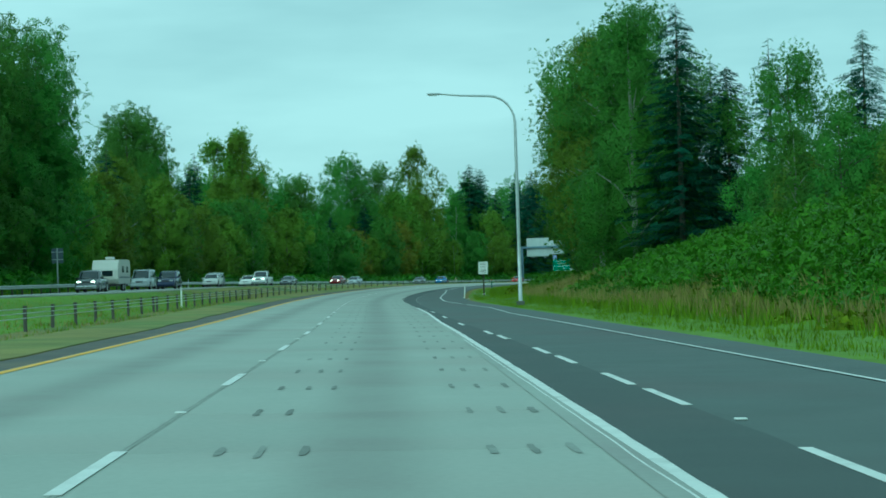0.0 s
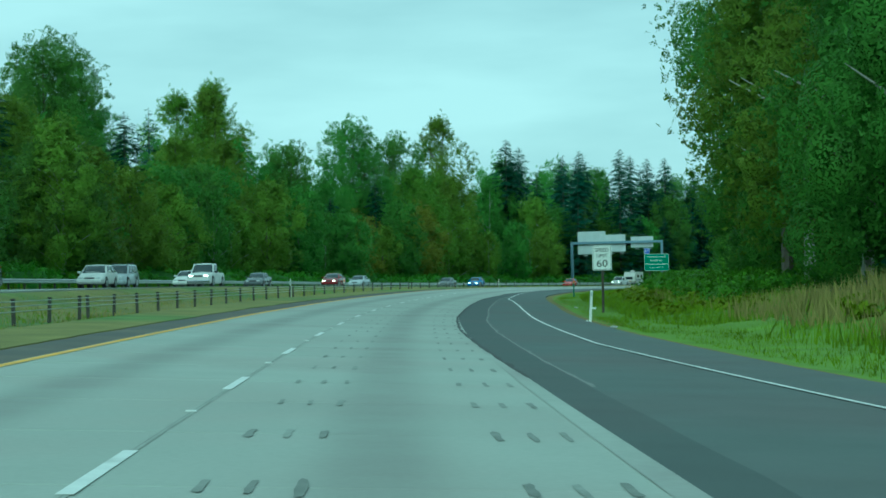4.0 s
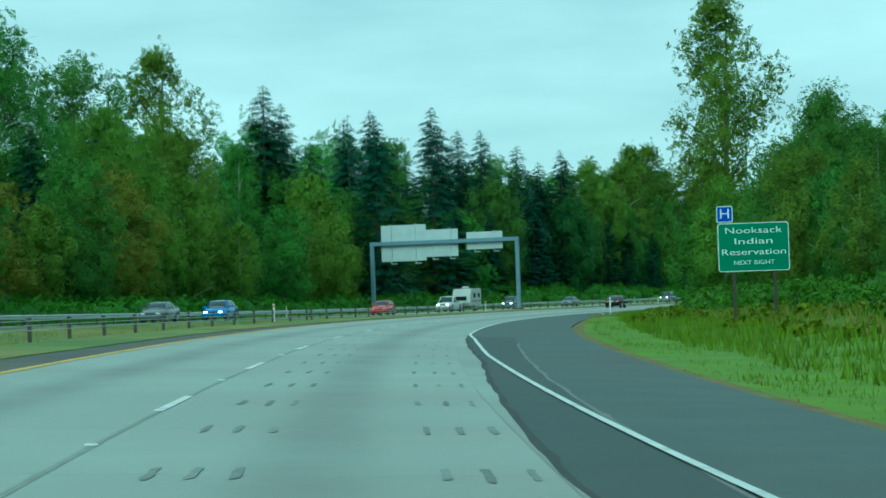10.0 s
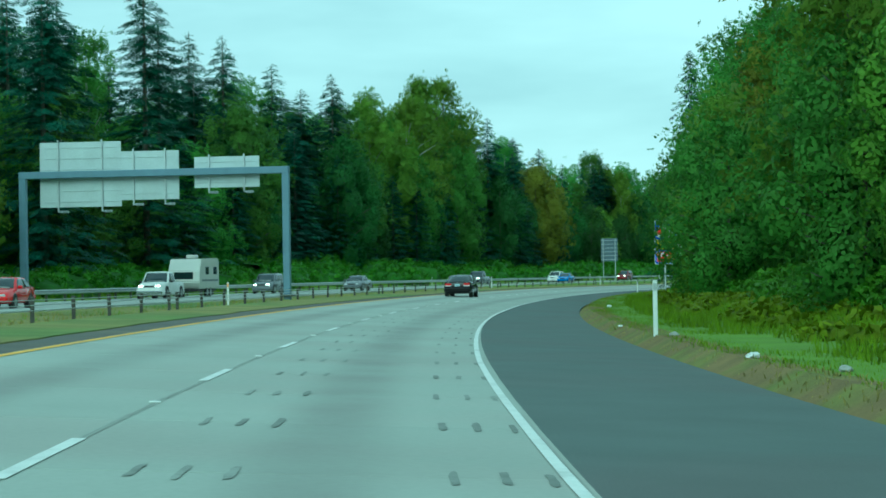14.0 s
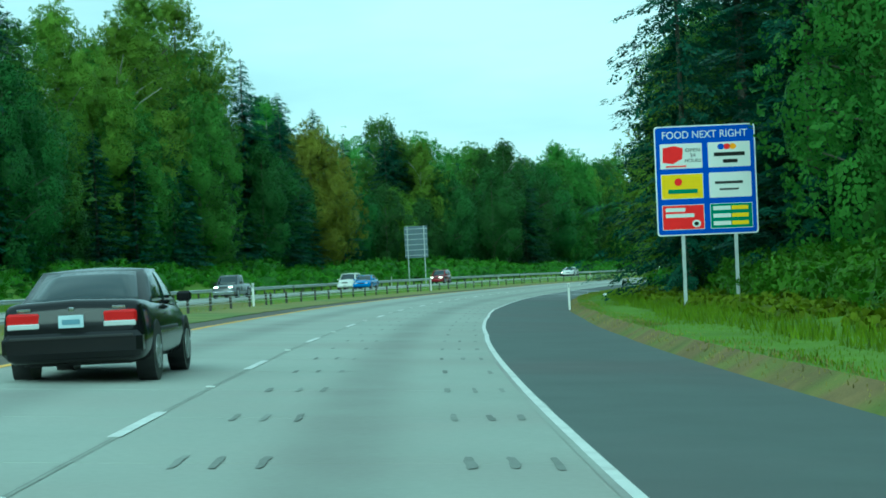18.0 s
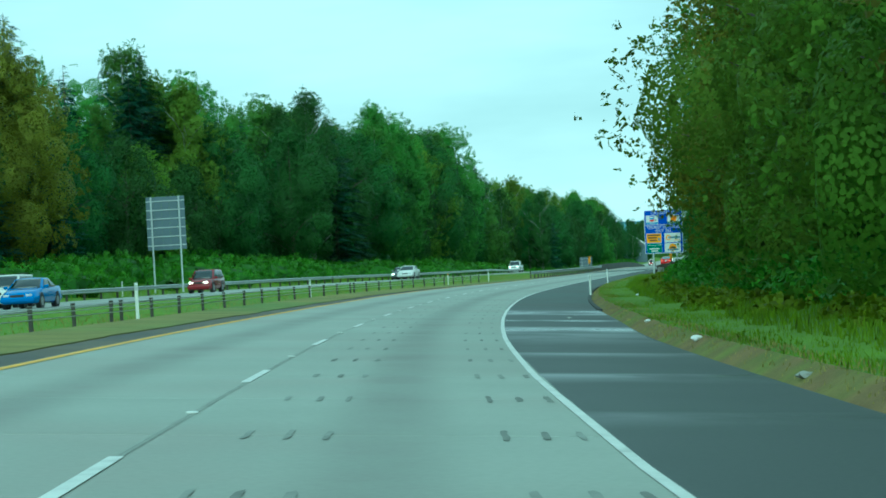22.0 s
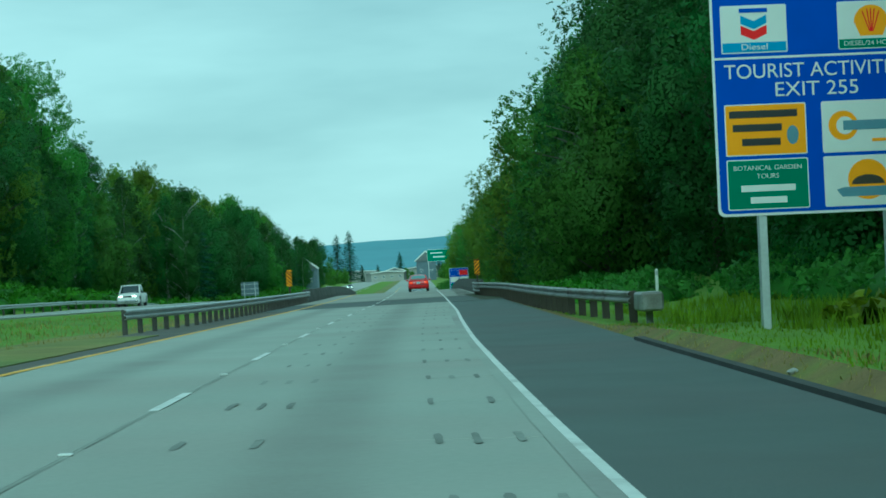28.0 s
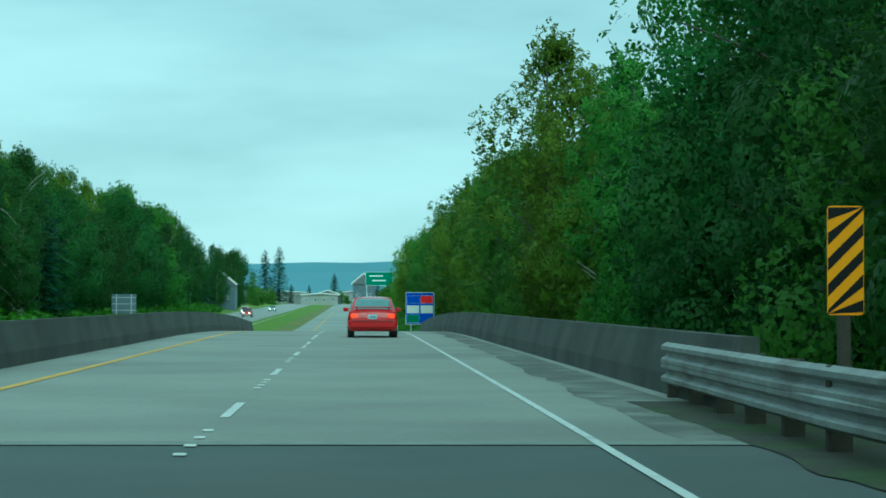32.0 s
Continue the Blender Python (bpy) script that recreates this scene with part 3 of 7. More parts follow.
tagged(deck, "pale concrete bridge deck", "bridge deck", kind="structure")
far_road = part("road", ribbon(905, 4000, LPAVE, 4.0, 12, 0.0, thick=0.2), M["concrete_far"])
tagged(far_road, "pale motorway lanes running on past the bridge", "road", kind="structure")
shoulder_r = part("shoulder", ribbon(-420, APPROACH, LANE_R - 0.6, lambda s: interp(PAVE, s), 4, -0.012, thick=0.15), M["asphalt"])
tagged(shoulder_r, "dark asphalt shoulder and merging ramp lane", "road shoulder", kind="structure")
shoulder_l = part("shoulder", ribbon(-420, APPROACH, LPAVE, YELLOW + 0.7, 4, -0.012, thick=0.15), M["asphalt_worn"])
tagged(shoulder_l, "narrow asphalt shoulder along the median", "road shoulder", kind="structure")
opp = part("road", ribbon(-420, 4000, OPP_FAR, OPP_NEAR, 6, 0.12, zf=lambda s, o: opp_rise(s), thick=0.15), M["concrete_far"])
tagged(opp, "pale concrete lanes of the oncoming carriageway", "road", kind="structure")


def line(name, bm, mat, label):
    return tagged(part(name, bm, mat), label, "road marking", kind="structure")


line("edge_line", ribbon(-100, 1300, lambda s: YELLOW - 0.085 + lanes(s), lambda s: YELLOW + 0.085 + lanes(s), 4, 0.008), M["paint_yellow"], "yellow painted line along the median shoulder")
SEAM = [(120, 2.3), (152, 2.38), (164, 2.48), (175, 2.7), (206, 2.78), (225, 2.62), (262, 2.7), (292, 3.0)]


def ramp_line(s):
    """The middle of the broad line beside the merging lane."""
    return LANE_R + 0.235 + 0.20 * min(max((s - 62) / 20, 0), 1)


line("concrete_edge", ribbon(-60, 122, lambda s: LANE_R - 0.01 + lanes(s), lambda s: ramp_line(s) - 0.02, 4, 0.0058), M["concrete_far"], "concrete margin out to the broad line")
EDGE = [(122, 1.62), (150, 1.38), (166, 1.47), (180, 1.64), (204, 1.74), (226, 1.66), (244, 1.88), (252, 1.64), (276, 1.94), (300, 1.5), (345, 1.5), (900, 1.5)]
line("concrete_edge", ribbon(122, APPROACH, lambda s: LANE_R - 0.01 + lanes(s), lambda s: min(interp(EDGE, s) + 0.05 * noise.noise((s * 0.5, 2.0, 0)), max(interp(RAMP, s) + (0.03 if s > 300 else -0.03) + 0.04 * max(noise.noise((s * 0.6, 3.0, 0)), 0), LANE_R - 0.05)), 1.5, 0.0058), M["concrete_far"], "concrete margin out to the shoulder asphalt")
line("edge_line", ribbon(-60, 99, lambda s: ramp_line(s) - 0.058 + 0.012 * noise.noise((s * 1.3, 4.0, 0)), lambda s: ramp_line(s) + 0.058 + 0.022 * noise.noise((s * 1.7, 8.0, 0)), 0.8, 0.008), M["paint_white"], "broad solid white line beside the merging lane")
line("edge_line", ribbon(-100, 1300, lambda s: interp(RAMP, s) - 0.068, lambda s: interp(RAMP, s) + 0.024, 2, 0.008), M["paint_white"], "white painted line along the right shoulder")
for o in (OPP_NEAR + 1.6, OPP_FAR + 3.0):
    line("edge_line", ribbon(-100, 1300, o - 0.06, o + 0.06, 6, 0.132, zf=lambda s, q: opp_rise(s)), M["paint_white"], "painted edge line of the oncoming carriageway")
line("edge_line", ribbon(-60, 43, lambda s: ramp_line(s) - 0.125 - 0.02 * noise.noise((s * 0.4, 6.0, 0)), lambda s: ramp_line(s) - 0.105 - 0.02 * noise.noise((s * 0.4, 6.0, 0)), 0.8, 0.0075), M["paint_white"], "thin worn remnant of an older line beside the broad one")
line("asphalt_strip", ribbon(-60, 122, lambda s: ramp_line(s) - 0.3, lambda s: interp([(-60, 2.9), (0, 2.8), (20, 2.6), (40, 2.38), (60, 2.1), (85, 2.1), (122, 2.3)], s) + 0.05 * noise.noise((s * 0.4, 7.0, 0)), 2, -0.0095), M["asphalt_new"], "darker strip of newer asphalt beside the concrete")
line("asphalt_strip", ribbon(122, 300, LANE_R - 0.3, lambda s: interp(SEAM, s) + 0.02 + 0.05 * noise.noise((s * 0.3, 1.0, 0)), 2, -0.0095), M["asphalt_new"], "darker strip of newer asphalt beside the concrete")
line("seam", ribbon(120, 292, lambda s: interp(SEAM, s) + 0.05 * noise.noise((s * 0.3, 1.0, 0)), lambda s: interp(SEAM, s) + 0.05 + 0.05 * noise.noise((s * 0.3, 1.0, 0)) + 0.10 * max(noise.noise((s * 0.7, 5.0, 0)), 0), 0.8, -0.007),
     M["seam"], "pale wandering seam in the shoulder asphalt")
line("joint", ribbon(BRIDGE0 - 0.2, BRIDGE0 + 0.25, LPAVE, 4.0, 0.45, 0.006), M["tar"], "dark expansion joint across the bridge end")
line("joint", ribbon(APPROACH - 0.15, APPROACH + 0.2, LPAVE, 4.0, 0.35, 0.005), M["tar"], "dark joint across the lanes before the bridge")
line("joint_fill", ribbon(-12, APPROACH, lambda s: LANE_L - 0.035 + lanes(s), lambda s: LANE_L + 0.035 + lanes(s), 2, 0.005), M["fill"], "grey filled joint between the two lanes")
line("longitudinal_joint", ribbon(-12, APPROACH, lambda s: LANE_L - 0.006 + lanes(s), lambda s: LANE_L + 0.006 + lanes(s), 2, 0.007), M["joint"], "dark sealed joint between the two lanes")
line("concrete_edge", ribbon(122, 296, lambda s: interp(EDGE, s) - 0.03 + 0.05 * noise.noise((s * 0.5, 2.0, 0)), lambda s: interp(EDGE, s) + 0.05 + 0.10 * noise.noise((s * 0.7, 0, 0)), 0.8, 0.0072), M["tar_dark"], "ragged dark edge where concrete meets asphalt")


def strip_mesh(length, width, th=0.004):
    bm = bmesh.new()
    box(bm, (0, 0, th / 2), (width, length, th), bevel=0.001)
    return bm


dash_me = bpy.data.meshes.new("dash")
_b = strip_mesh(3.05, 0.11)
_b.to_mesh(dash_me)
_b.free()
dash_me.materials.append(M["paint_white"])
marker_me = bpy.data.meshes.new("marker")
_b = bmesh.new()
box(_b, (0, 0, 0.009), (0.11, 0.10, 0.018), bevel=0.007)
_b.to_mesh(marker_me)
_b.free()
marker_me.materials.append(M["ceramic"])
for u in range(-2, 82):
    s = run(u)
    e = s - 1.5
    ob = tagged(new("lane_dash", dash_me), "white painted dash between the lanes", "road marking", "lane dashes", "structure")
    ob.matrix_basis = lie(e, LANE_L + lanes(e), 0.006)
    for k in ((4.4,) if s < APPROACH - 30 else (4.0, 5.0, 6.0, 7.0)):
        e = s + k
        ob = tagged(new("lane_marker", marker_me), "raised white ceramic lane marker", "road marker", "raised lane markers", "structure")
        ob.matrix_basis = lie(e, LANE_L + lanes(e), 0.005)
for e in (10.8, 14.6, 22.8, 26.8, 33.2, 37.4, 46.4, 50.6, 60.8, 73.5, 86.6, 99.2, 112.4):
    e -= 1.5
    o = interp([(0, 2.8), (20, 2.6), (40, 2.38), (60, 1.95), (85, 1.96), (98, 1.68), (110, 1.52)], e)
    ob = tagged(new("lane_dash", dash_me), "white painted dash dividing off the merging lane", "road marking", "ramp dashes", "structure")
    ob.matrix_basis = lie(e, o, -0.006)
for e in (17.6, 43.4, 90.5, 104):
    o = interp([(0, 2.8), (20, 2.72), (40, 2.35), (90, 1.85), (110, 1.52)], e)
    ob = tagged(new("lane_marker", marker_me), "raised white ceramic lane marker", "road marker", "raised lane markers", "structure")
    ob.matrix_basis = lie(e, o, -0.006)


def build_slots(name, label):
    """Three filled slots across each joint in either wheel path."""
    bm = bmesh.new()
    rng = random.Random(5)
    for s in JOINTS[:-1]:
        fade = 0.5 + 0.5 * noise.noise((s * 0.02, 0.3, 1.0))
        mid = LANE_L + 2.07 + lanes(s)
        for side in (-1.02, 1.02):
            for k in (-0.31, 0.0, 0.31):
                if rng.random() < 0.03 + 0.10 * (fade < 0.3):
                    continue
                o = mid + side + k + rng.uniform(-0.02, 0.02)
                ln, wd, at_s = rng.uniform(0.85, 1.2) * (0.8 + 0.3 * fade), rng.uniform(0.030, 0.042), s + rng.uniform(-0.06, 0.06)
                ring = [(-1, -0.6), (-0.8, -1), (-0.3, -0.9), (0.3, -1), (0.8, -0.95), (1, -0.5), (1, 0.6), (0.75, 1), (0.25, 0.85), (-0.35, 1), (-0.85, 0.9), (-1, 0.5)]
                bm.faces.new([bm.verts.new(at(at_s + a * ln / 2 * rng.uniform(0.82, 1.05), o + b * wd * rng.uniform(0.62, 1.2), road_z(s, o) + 0.0062)) for a, b in reversed(ring)])
    tagged(part(name, bm, M["tar"]), label, "pavement patch", kind="stuff")


build_slots("dowel_slot_patches", "dark filled dowel slots in rows of three across the slab joints")


def damp_material():
    """Dark damp asphalt crossed by smooth films of water, each ending sharply on its far side."""
    m = bpy.data.materials.new("damp_asphalt")
    m.use_nodes = True
    n, l = m.node_tree.nodes, m.node_tree.links
    b = n["Principled BSDF"]
    geo = n.new("ShaderNodeNewGeometry")
    rough = n.new("ShaderNodeTexNoise")
    rough.inputs["Scale"].default_value = 0.55
    rough.inputs["Detail"].default_value = 5.0
    l.new(geo.outputs["Position"], rough.inputs["Vector"])
    grain = n.new("ShaderNodeTexNoise")
    grain.inputs["Scale"].default_value = 22.0
    l.new(geo.outputs["Position"], grain.inputs["Vector"])
    start = at(558, 3.0)
    h = heading(591)
    off = n.new("ShaderNodeVectorMath")
    off.operation = "SUBTRACT"
    off.inputs[1].default_value = (start.x, start.y, 0)
    l.new(geo.outputs["Position"], off.inputs[0])
    dot = n.new("ShaderNodeVectorMath")
    dot.operation = "DOT_PRODUCT"
    dot.inputs[1].default_value = (-math.sin(h), math.cos(h), 0)
    l.new(off.outputs[0], dot.inputs[0])
    wob = n.new("ShaderNodeMath")
    wob.operation = "MULTIPLY_ADD"
    wob.inputs[1].default_value = 1.1
    l.new(rough.outputs[0], wob.inputs[0])
    l.new(dot.outputs["Value"], wob.inputs[2])
    v = n.new("ShaderNodeMath")
    v.operation = "DIVIDE"
    v.inputs[1].default_value = 66.0
    l.new(wob.outputs[0], v.inputs[0])
    ramp = n.new("ShaderNodeValToRGB")
    el = ramp.color_ramp.elements
    el[0].position, el[0].color = 0.0, (0, 0, 0, 1)
    el[1].position, el[1].color = 1.0, (0, 0, 0, 1)
    for a, w in ((0.09, 0.1), (0.12, 0.6), (0.125, 0.1), (0.2, 0.1), (0.235, 0.8), (0.24, 0.1), (0.31, 0.15), (0.345, 0.7), (0.35, 0.1), (0.40, 0.15), (0.46, 0.45), (0.515, 0.6), (0.52, 0.35),
                 (0.535, 0.75), (0.57, 0.95), (0.598, 1.0), (0.603, 0.1), (0.685, 0.1), (0.695, 0.9), (0.71, 0.9), (0.714, 0.1), (0.80, 0.15), (0.83, 0.8), (0.915, 0.95), (0.922, 0.1), (0.96, 0.15)):
        e = el.new(a)
        e.color = (w, w, w, 1)
    l.new(v.outputs[0], ramp.inputs[0])
    part_ = n.new("ShaderNodeMapRange")
    part_.inputs["From Min"].default_value, part_.inputs["From Max"].default_value = 0.36, 0.56
    part_.inputs["To Min"].default_value = 0.45
    l.new(rough.outputs[0], part_.inputs["Value"])
    wet = n.new("ShaderNodeMath")
    wet.operation = "MULTIPLY"
    l.new(ramp.outputs[0], wet.inputs[0])
    l.new(part_.outputs[0], wet.inputs[1])
    gloss = n.new("ShaderNodeMapRange")
    gloss.inputs["To Min"].default_value, gloss.inputs["To Max"].default_value = 0.72, 0.20
    l.new(wet.outputs[0], gloss.inputs["Value"])
    l.new(gloss.outputs[0], b.inputs["Roughness"])
    tone = n.new("ShaderNodeMix")
    tone.data_type = "RGBA"
    tone.inputs["A"].default_value = rgba((0.060, 0.070, 0.070))
    tone.inputs["B"].default_value = rgba((0.088, 0.098, 0.095))
    l.new(grain.outputs[0], tone.inputs["Factor"])
    l.new(tone.outputs["Result"], b.inputs["Base Color"])
    return m


tagged(part("damp_patch", ribbon(557, 623, lambda s: LANE_R - 0.2, lambda s: interp(PAVE, s) - 0.02 - 0.10 * abs(noise.noise((s * 0.5, 3.0, 0))), 0.8, -0.008), damp_material()), "dark damp stretch of the asphalt shoulder with films of water", "damp patch", kind="structure")
tagged(part("median_edge", ribbon(-60, 752, -9.3, lambda s: -7.0 + 0.16 * noise.noise((s * 0.15, 9.0, 0.0)) + 0.10 * noise.noise((s * 0.9, 5.0, 0.0)), 1.5, 0.012, thick=0.05), M["median"]), "grass growing in over the edge of the median shoulder", "grass edge", kind="structure")
tagged(part("road_dirt", ribbon(813.3, 905, lambda s: 1.95 + 0.35 * min(max((s - 815) / 40, 0), 1) + 0.22 * noise.noise((s * 0.25, 1.0, 0)) + 0.12 * noise.noise((s * 1.3, 2.0, 0)), lambda s: 4.03 if s < 820.5 else 3.02, 0.7, 0.0045), M["grime"]), "dark dirt and grit gathered along the bridge shoulder", "road dirt", kind="structure")
tagged(part("road_dirt", ribbon(791.5, 820.4, lambda s: 2.75 - 0.012 * (s - 791) + 0.2 * noise.noise((s * 0.35, 6.0, 0)) + 0.1 * noise.noise((s * 1.7, 3.0, 0)), 4.03, 0.5, 0.0068), M["debris"]), "dark soil and leaf litter under the guard rail", "road dirt", kind="structure")
for s0, o, ln, bend in ((791.5, -2.12, 14, 0.25), (796.5, -1.95, 10, 0.4)):
    line("scuff", ribbon(s0, s0 + ln, lambda s: o + bend * math.sin((s - s0) * 0.3) * 0.12, lambda s: o + 0.07 + bend * math.sin((s - s0) * 0.3) * 0.12 + 0.03 * noise.noise((s * 2.0, o, 0.0)), 0.6, 0.003), M["scuff"], "pale wandering scrape on the dark asphalt")
tagged(part("asphalt_kerb", ribbon(619, 733, lambda s: interp(PAVE, s) - 0.10, lambda s: interp(PAVE, s) + 0.06 + 0.03 * noise.noise((s * 0.6, 4.0, 0.0)), 1.5, 0.05, thick=0.14), M["kerb"]), "low dark asphalt kerb along the edge of the shoulder", "kerb", kind="structure")

# ---- barriers ----
def beam_section(depth=0.08, h=0.31):
    """The two-waved section of a guard rail: (out, up) pairs."""
    return [(0.0, -h / 2), (depth, -h * 0.36), (depth, -h * 0.2), (0.01, -h * 0.06), (0.01, h * 0.06), (depth, h * 0.2), (depth, h * 0.36), (0.0, h / 2)]


def guard_rail(label, s0, s1, o_of, top, face, post_mat, spacing=3.8, base=None, post_w=0.15, low=None):
    """A guard rail from s0 to s1; o_of gives its offset, face is +1 or -1 for the side that its waves look to."""
    thing = empty("guard_rail", placed((s0 + s1) / 2, o_of((s0 + s1) / 2), 0))
    tagged(thing, label, "guard rail", "guard rails")
    inv = thing.matrix_basis.inverted()
    for a0, high in ((s0, top),) + (((low, top - 0.235),) if low else ()):
        bm = bmesh.new()
        n = max(int((s1 - a0) / 3.8), 2)
        rows = []
        for i in range(n + 1):
            s = a0 + (s1 - a0) * i / n
            o = o_of(s)
            g = base(s) if base else ground_z(s, o)
            out = 0.0 if high == top else -0.004
            front = [bm.verts.new(inv @ at(s, o + face * (d + out), g + high - 0.155 + u)) for d, u in beam_section()]
            rear = [bm.verts.new(inv @ at(s, o + face * (d + out - 0.012), g + high - 0.155 + u)) for d, u in reversed(beam_section())]
            rows.append(front + rear)
        for a, b in zip(rows, rows[1:]):
            for j in range(len(a)):
                bm.faces.new((a[j], a[(j + 1) % len(a)], b[(j + 1) % len(a)], b[j]))
        bm.faces.new(rows[0])
        bm.faces.new(rows[-1])
        bmesh.ops.recalc_face_normals(bm, faces=bm.faces[:])
        part("rail", bm, M["steel_old" if low else "steel"], thing, "weathered galvanised two-wave steel rail")
    pb = bmesh.new()
    box(pb, (0, 0, (top - 0.55) / 2), (post_w, post_w * 0.8, top + 0.55), bevel=0.012)
    pm = bpy.data.meshes.new("post")
    pb.to_mesh(pm)
    pb.free()
    pm.materials.append(post_mat)
    count = int((s1 - s0) / spacing)
    for i in range(count + 1):
        s = s0 + 0.4 + i * spacing
        if s > s1:
            break
        o = o_of(s)
        g = base(s) if base else ground_z(s, o)
        ob = new("post", pm)
        ob.parent = thing
        ob.matrix_basis = inv @ placed(s, o - face * (post_w / 2 + 0.015), g)
    return thing


for a in range(-40, 1100, 114):
    guard_rail("pale steel guard rail on dark posts beyond the oncoming lanes", a, a + 113.6, lambda s: OPP_FAR - 1.0, 0.82, 1, M["post"])
guard_rail("galvanised guard rail on timber posts leading to the bridge", 747, 821.5, lambda s: interp([(747, 5.4), (757, 4.5), (770, 4.1), (790, 3.9), (798, 3.65), (806, 3.15), (812, 2.95), (821.5, 3.1)], s), 0.80, -1, M["timber"], 1.9, post_w=0.2, low=807.0)
guard_rail("galvanised guard rail on dark posts along the median before the bridge", 755.5, 827, lambda s: interp([(755.5, -8.5), (760, -8.1), (768, -7.7), (800, -7.6), (827, -7.5)], s), 0.80, 1, M["post"], 1.9)
tb = bmesh.new()
box(tb, (0, 0, 0.55), (0.55, 1.6, 0.46), bevel=0.05)
box(tb, (0, 0, 0.1), (0.16, 0.16, 0.6))
end_box = part("rail_end_box", tb, M["steel_old"])
end_box.matrix_basis = placed(746.2, 5.75, ground_z(746.2, 5.75))
tagged(end_box, "grey boxed end terminal of the guard rail", "rail terminal")


def parapet(name, s0, s1, o, label):
    bm = bmesh.new()
    sect = [(-0.28, -0.3), (-0.24, 0.28), (-0.12, 0.75), (-0.10, 0.86), (0.12, 0.86), (0.15, -0.3)]
    if o < 0:
        sect = [(-a, b) for a, b in reversed(sect)]
    rows = []
    n = int((s1 - s0) / 3)
    for i in range(n + 1):
        s = s0 + (s1 - s0) * i / n
        rows.append([bm.verts.new(at(s, o + a, b)) for a, b in sect])
    for a, b in zip(rows, rows[1:]):
        for j in range(len(sect)):
            bm.faces.new((a[j], a[(j + 1) % len(sect)], b[(j + 1) % len(sect)], b[j]))
    bm.faces.new(rows[0])
    bm.faces.new(rows[-1])
    bmesh.ops.recalc_face_normals(bm, faces=bm.faces[:])
    tagged(part(name, bm, M["parapet"]), label, "bridge parapet", kind="structure")


parapet("parapet_right", 818, 925, 3.5, "dark weathered concrete parapet of the bridge")
parapet("parapet_left", 826, 925, -7.75, "weathered concrete parapet on the median side of the bridge")


def cable_barrier(s0, s1):
    thing = empty("cable_barrier", placed((s0 + s1) / 2, -11.3, 0))
    tagged(thing, "low cable barrier on dark posts in the grass median", "cable barrier", "median barriers")
    inv = thing.matrix_basis.inverted()
    pb = bmesh.new()
    box(pb, (0, 0, 0.31), (0.11, 0.09, 1.02), bevel=0.012)
    box(pb, (0, 0, 0.80), (0.13, 0.10, 0.05), bevel=0.01)
    pm = bpy.data.meshes.new("post")
    pb.to_mesh(pm)
    pb.free()
    pm.materials.append(M["post"])
    rngp = random.Random(int(s0))
    s = s0 + 1
    while s < s1:
        o = -11.3
        ob = new("post", pm)
        ob.parent = thing
        ob.matrix_basis = inv @ placed(s, o, ground_z(s, o)) @ Matrix.Rotation(rngp.uniform(-0.03, 0.03), 4, "Y")
        s += 5.2
    for h in (0.45, 0.6, 0.74):
        bm = bmesh.new()
        pts = [inv @ at(s0 + (s1 - s0) * i / 14, -11.24, ground_z(s0 + (s1 - s0) * i / 14, -11.3) + h) for i in range(15)]
        tube(bm, pts, 0.014, 5)
        part("cable", bm, M["steel"], thing)


for a in range(-30, 738, 64):
    cable_barrier(a, min(a + 64, 753))


def delineator(s, o, h=1.25, mat="white_plastic", tip=None, lean=0.0):
    thing = empty("delineator_post", placed(s, o, ground_z(s, o) - 0.05) @ Matrix.Rotation(lean, 4, "Y"))
    tagged(thing, "slim white roadside marker post in the grass" if mat == "white_plastic" else "slim green roadside marker post with an orange band", "marker post", "marker posts")
    bm = bmesh.new()
    box(bm, (0, 0, h / 2), (0.10, 0.035, h), bevel=0.014)
    part("stake", bm, M[mat], thing)
    bm = bmesh.new()
    box(bm, (0, -0.021, h - 0.14), (0.075, 0.008, 0.16), bevel=0.003)
    part("reflector", bm, M[tip or "steel"], thing)


for s, o, tip, lean in ((168, 6.4, None, 0.06), (385, 5.1, None, 0), (531, 4.44, None, 0), (654, 4.6, None, 0), (699.5, 4.05, None, 0), (764, 8.0, None, 0.02),
                        (58, -11.9, None, 0), (118, -11.9, None, 0), (230, -11.9, None, 0), (257, -11.9, "orange_plastic", 0), (346, -11.8, "orange_plastic", 0), (433, -11.8, "orange_plastic", 0), (530, -9.4, None, 0), (603, -9.2, None, 0),
                        (660, -11.6, None, 0), (722, -11.8, "orange_plastic", 0), (746, -11.6, None, 0), (690, -31.4, None, 0), (600, -31.4, None, 0), (430, -31.4, None, 0), (320, -31.4, None, 0), (250, -31.4, None, 0)):
    delineator(s, o, 1.25, "white_plastic", tip, lean)
M["green_plastic"] = material("green_plastic", (0.02, 0.13, 0.08), 0.5, vary=0.1)
delineator(253.5, 7.15, 1.35, "green_plastic", "orange_plastic")


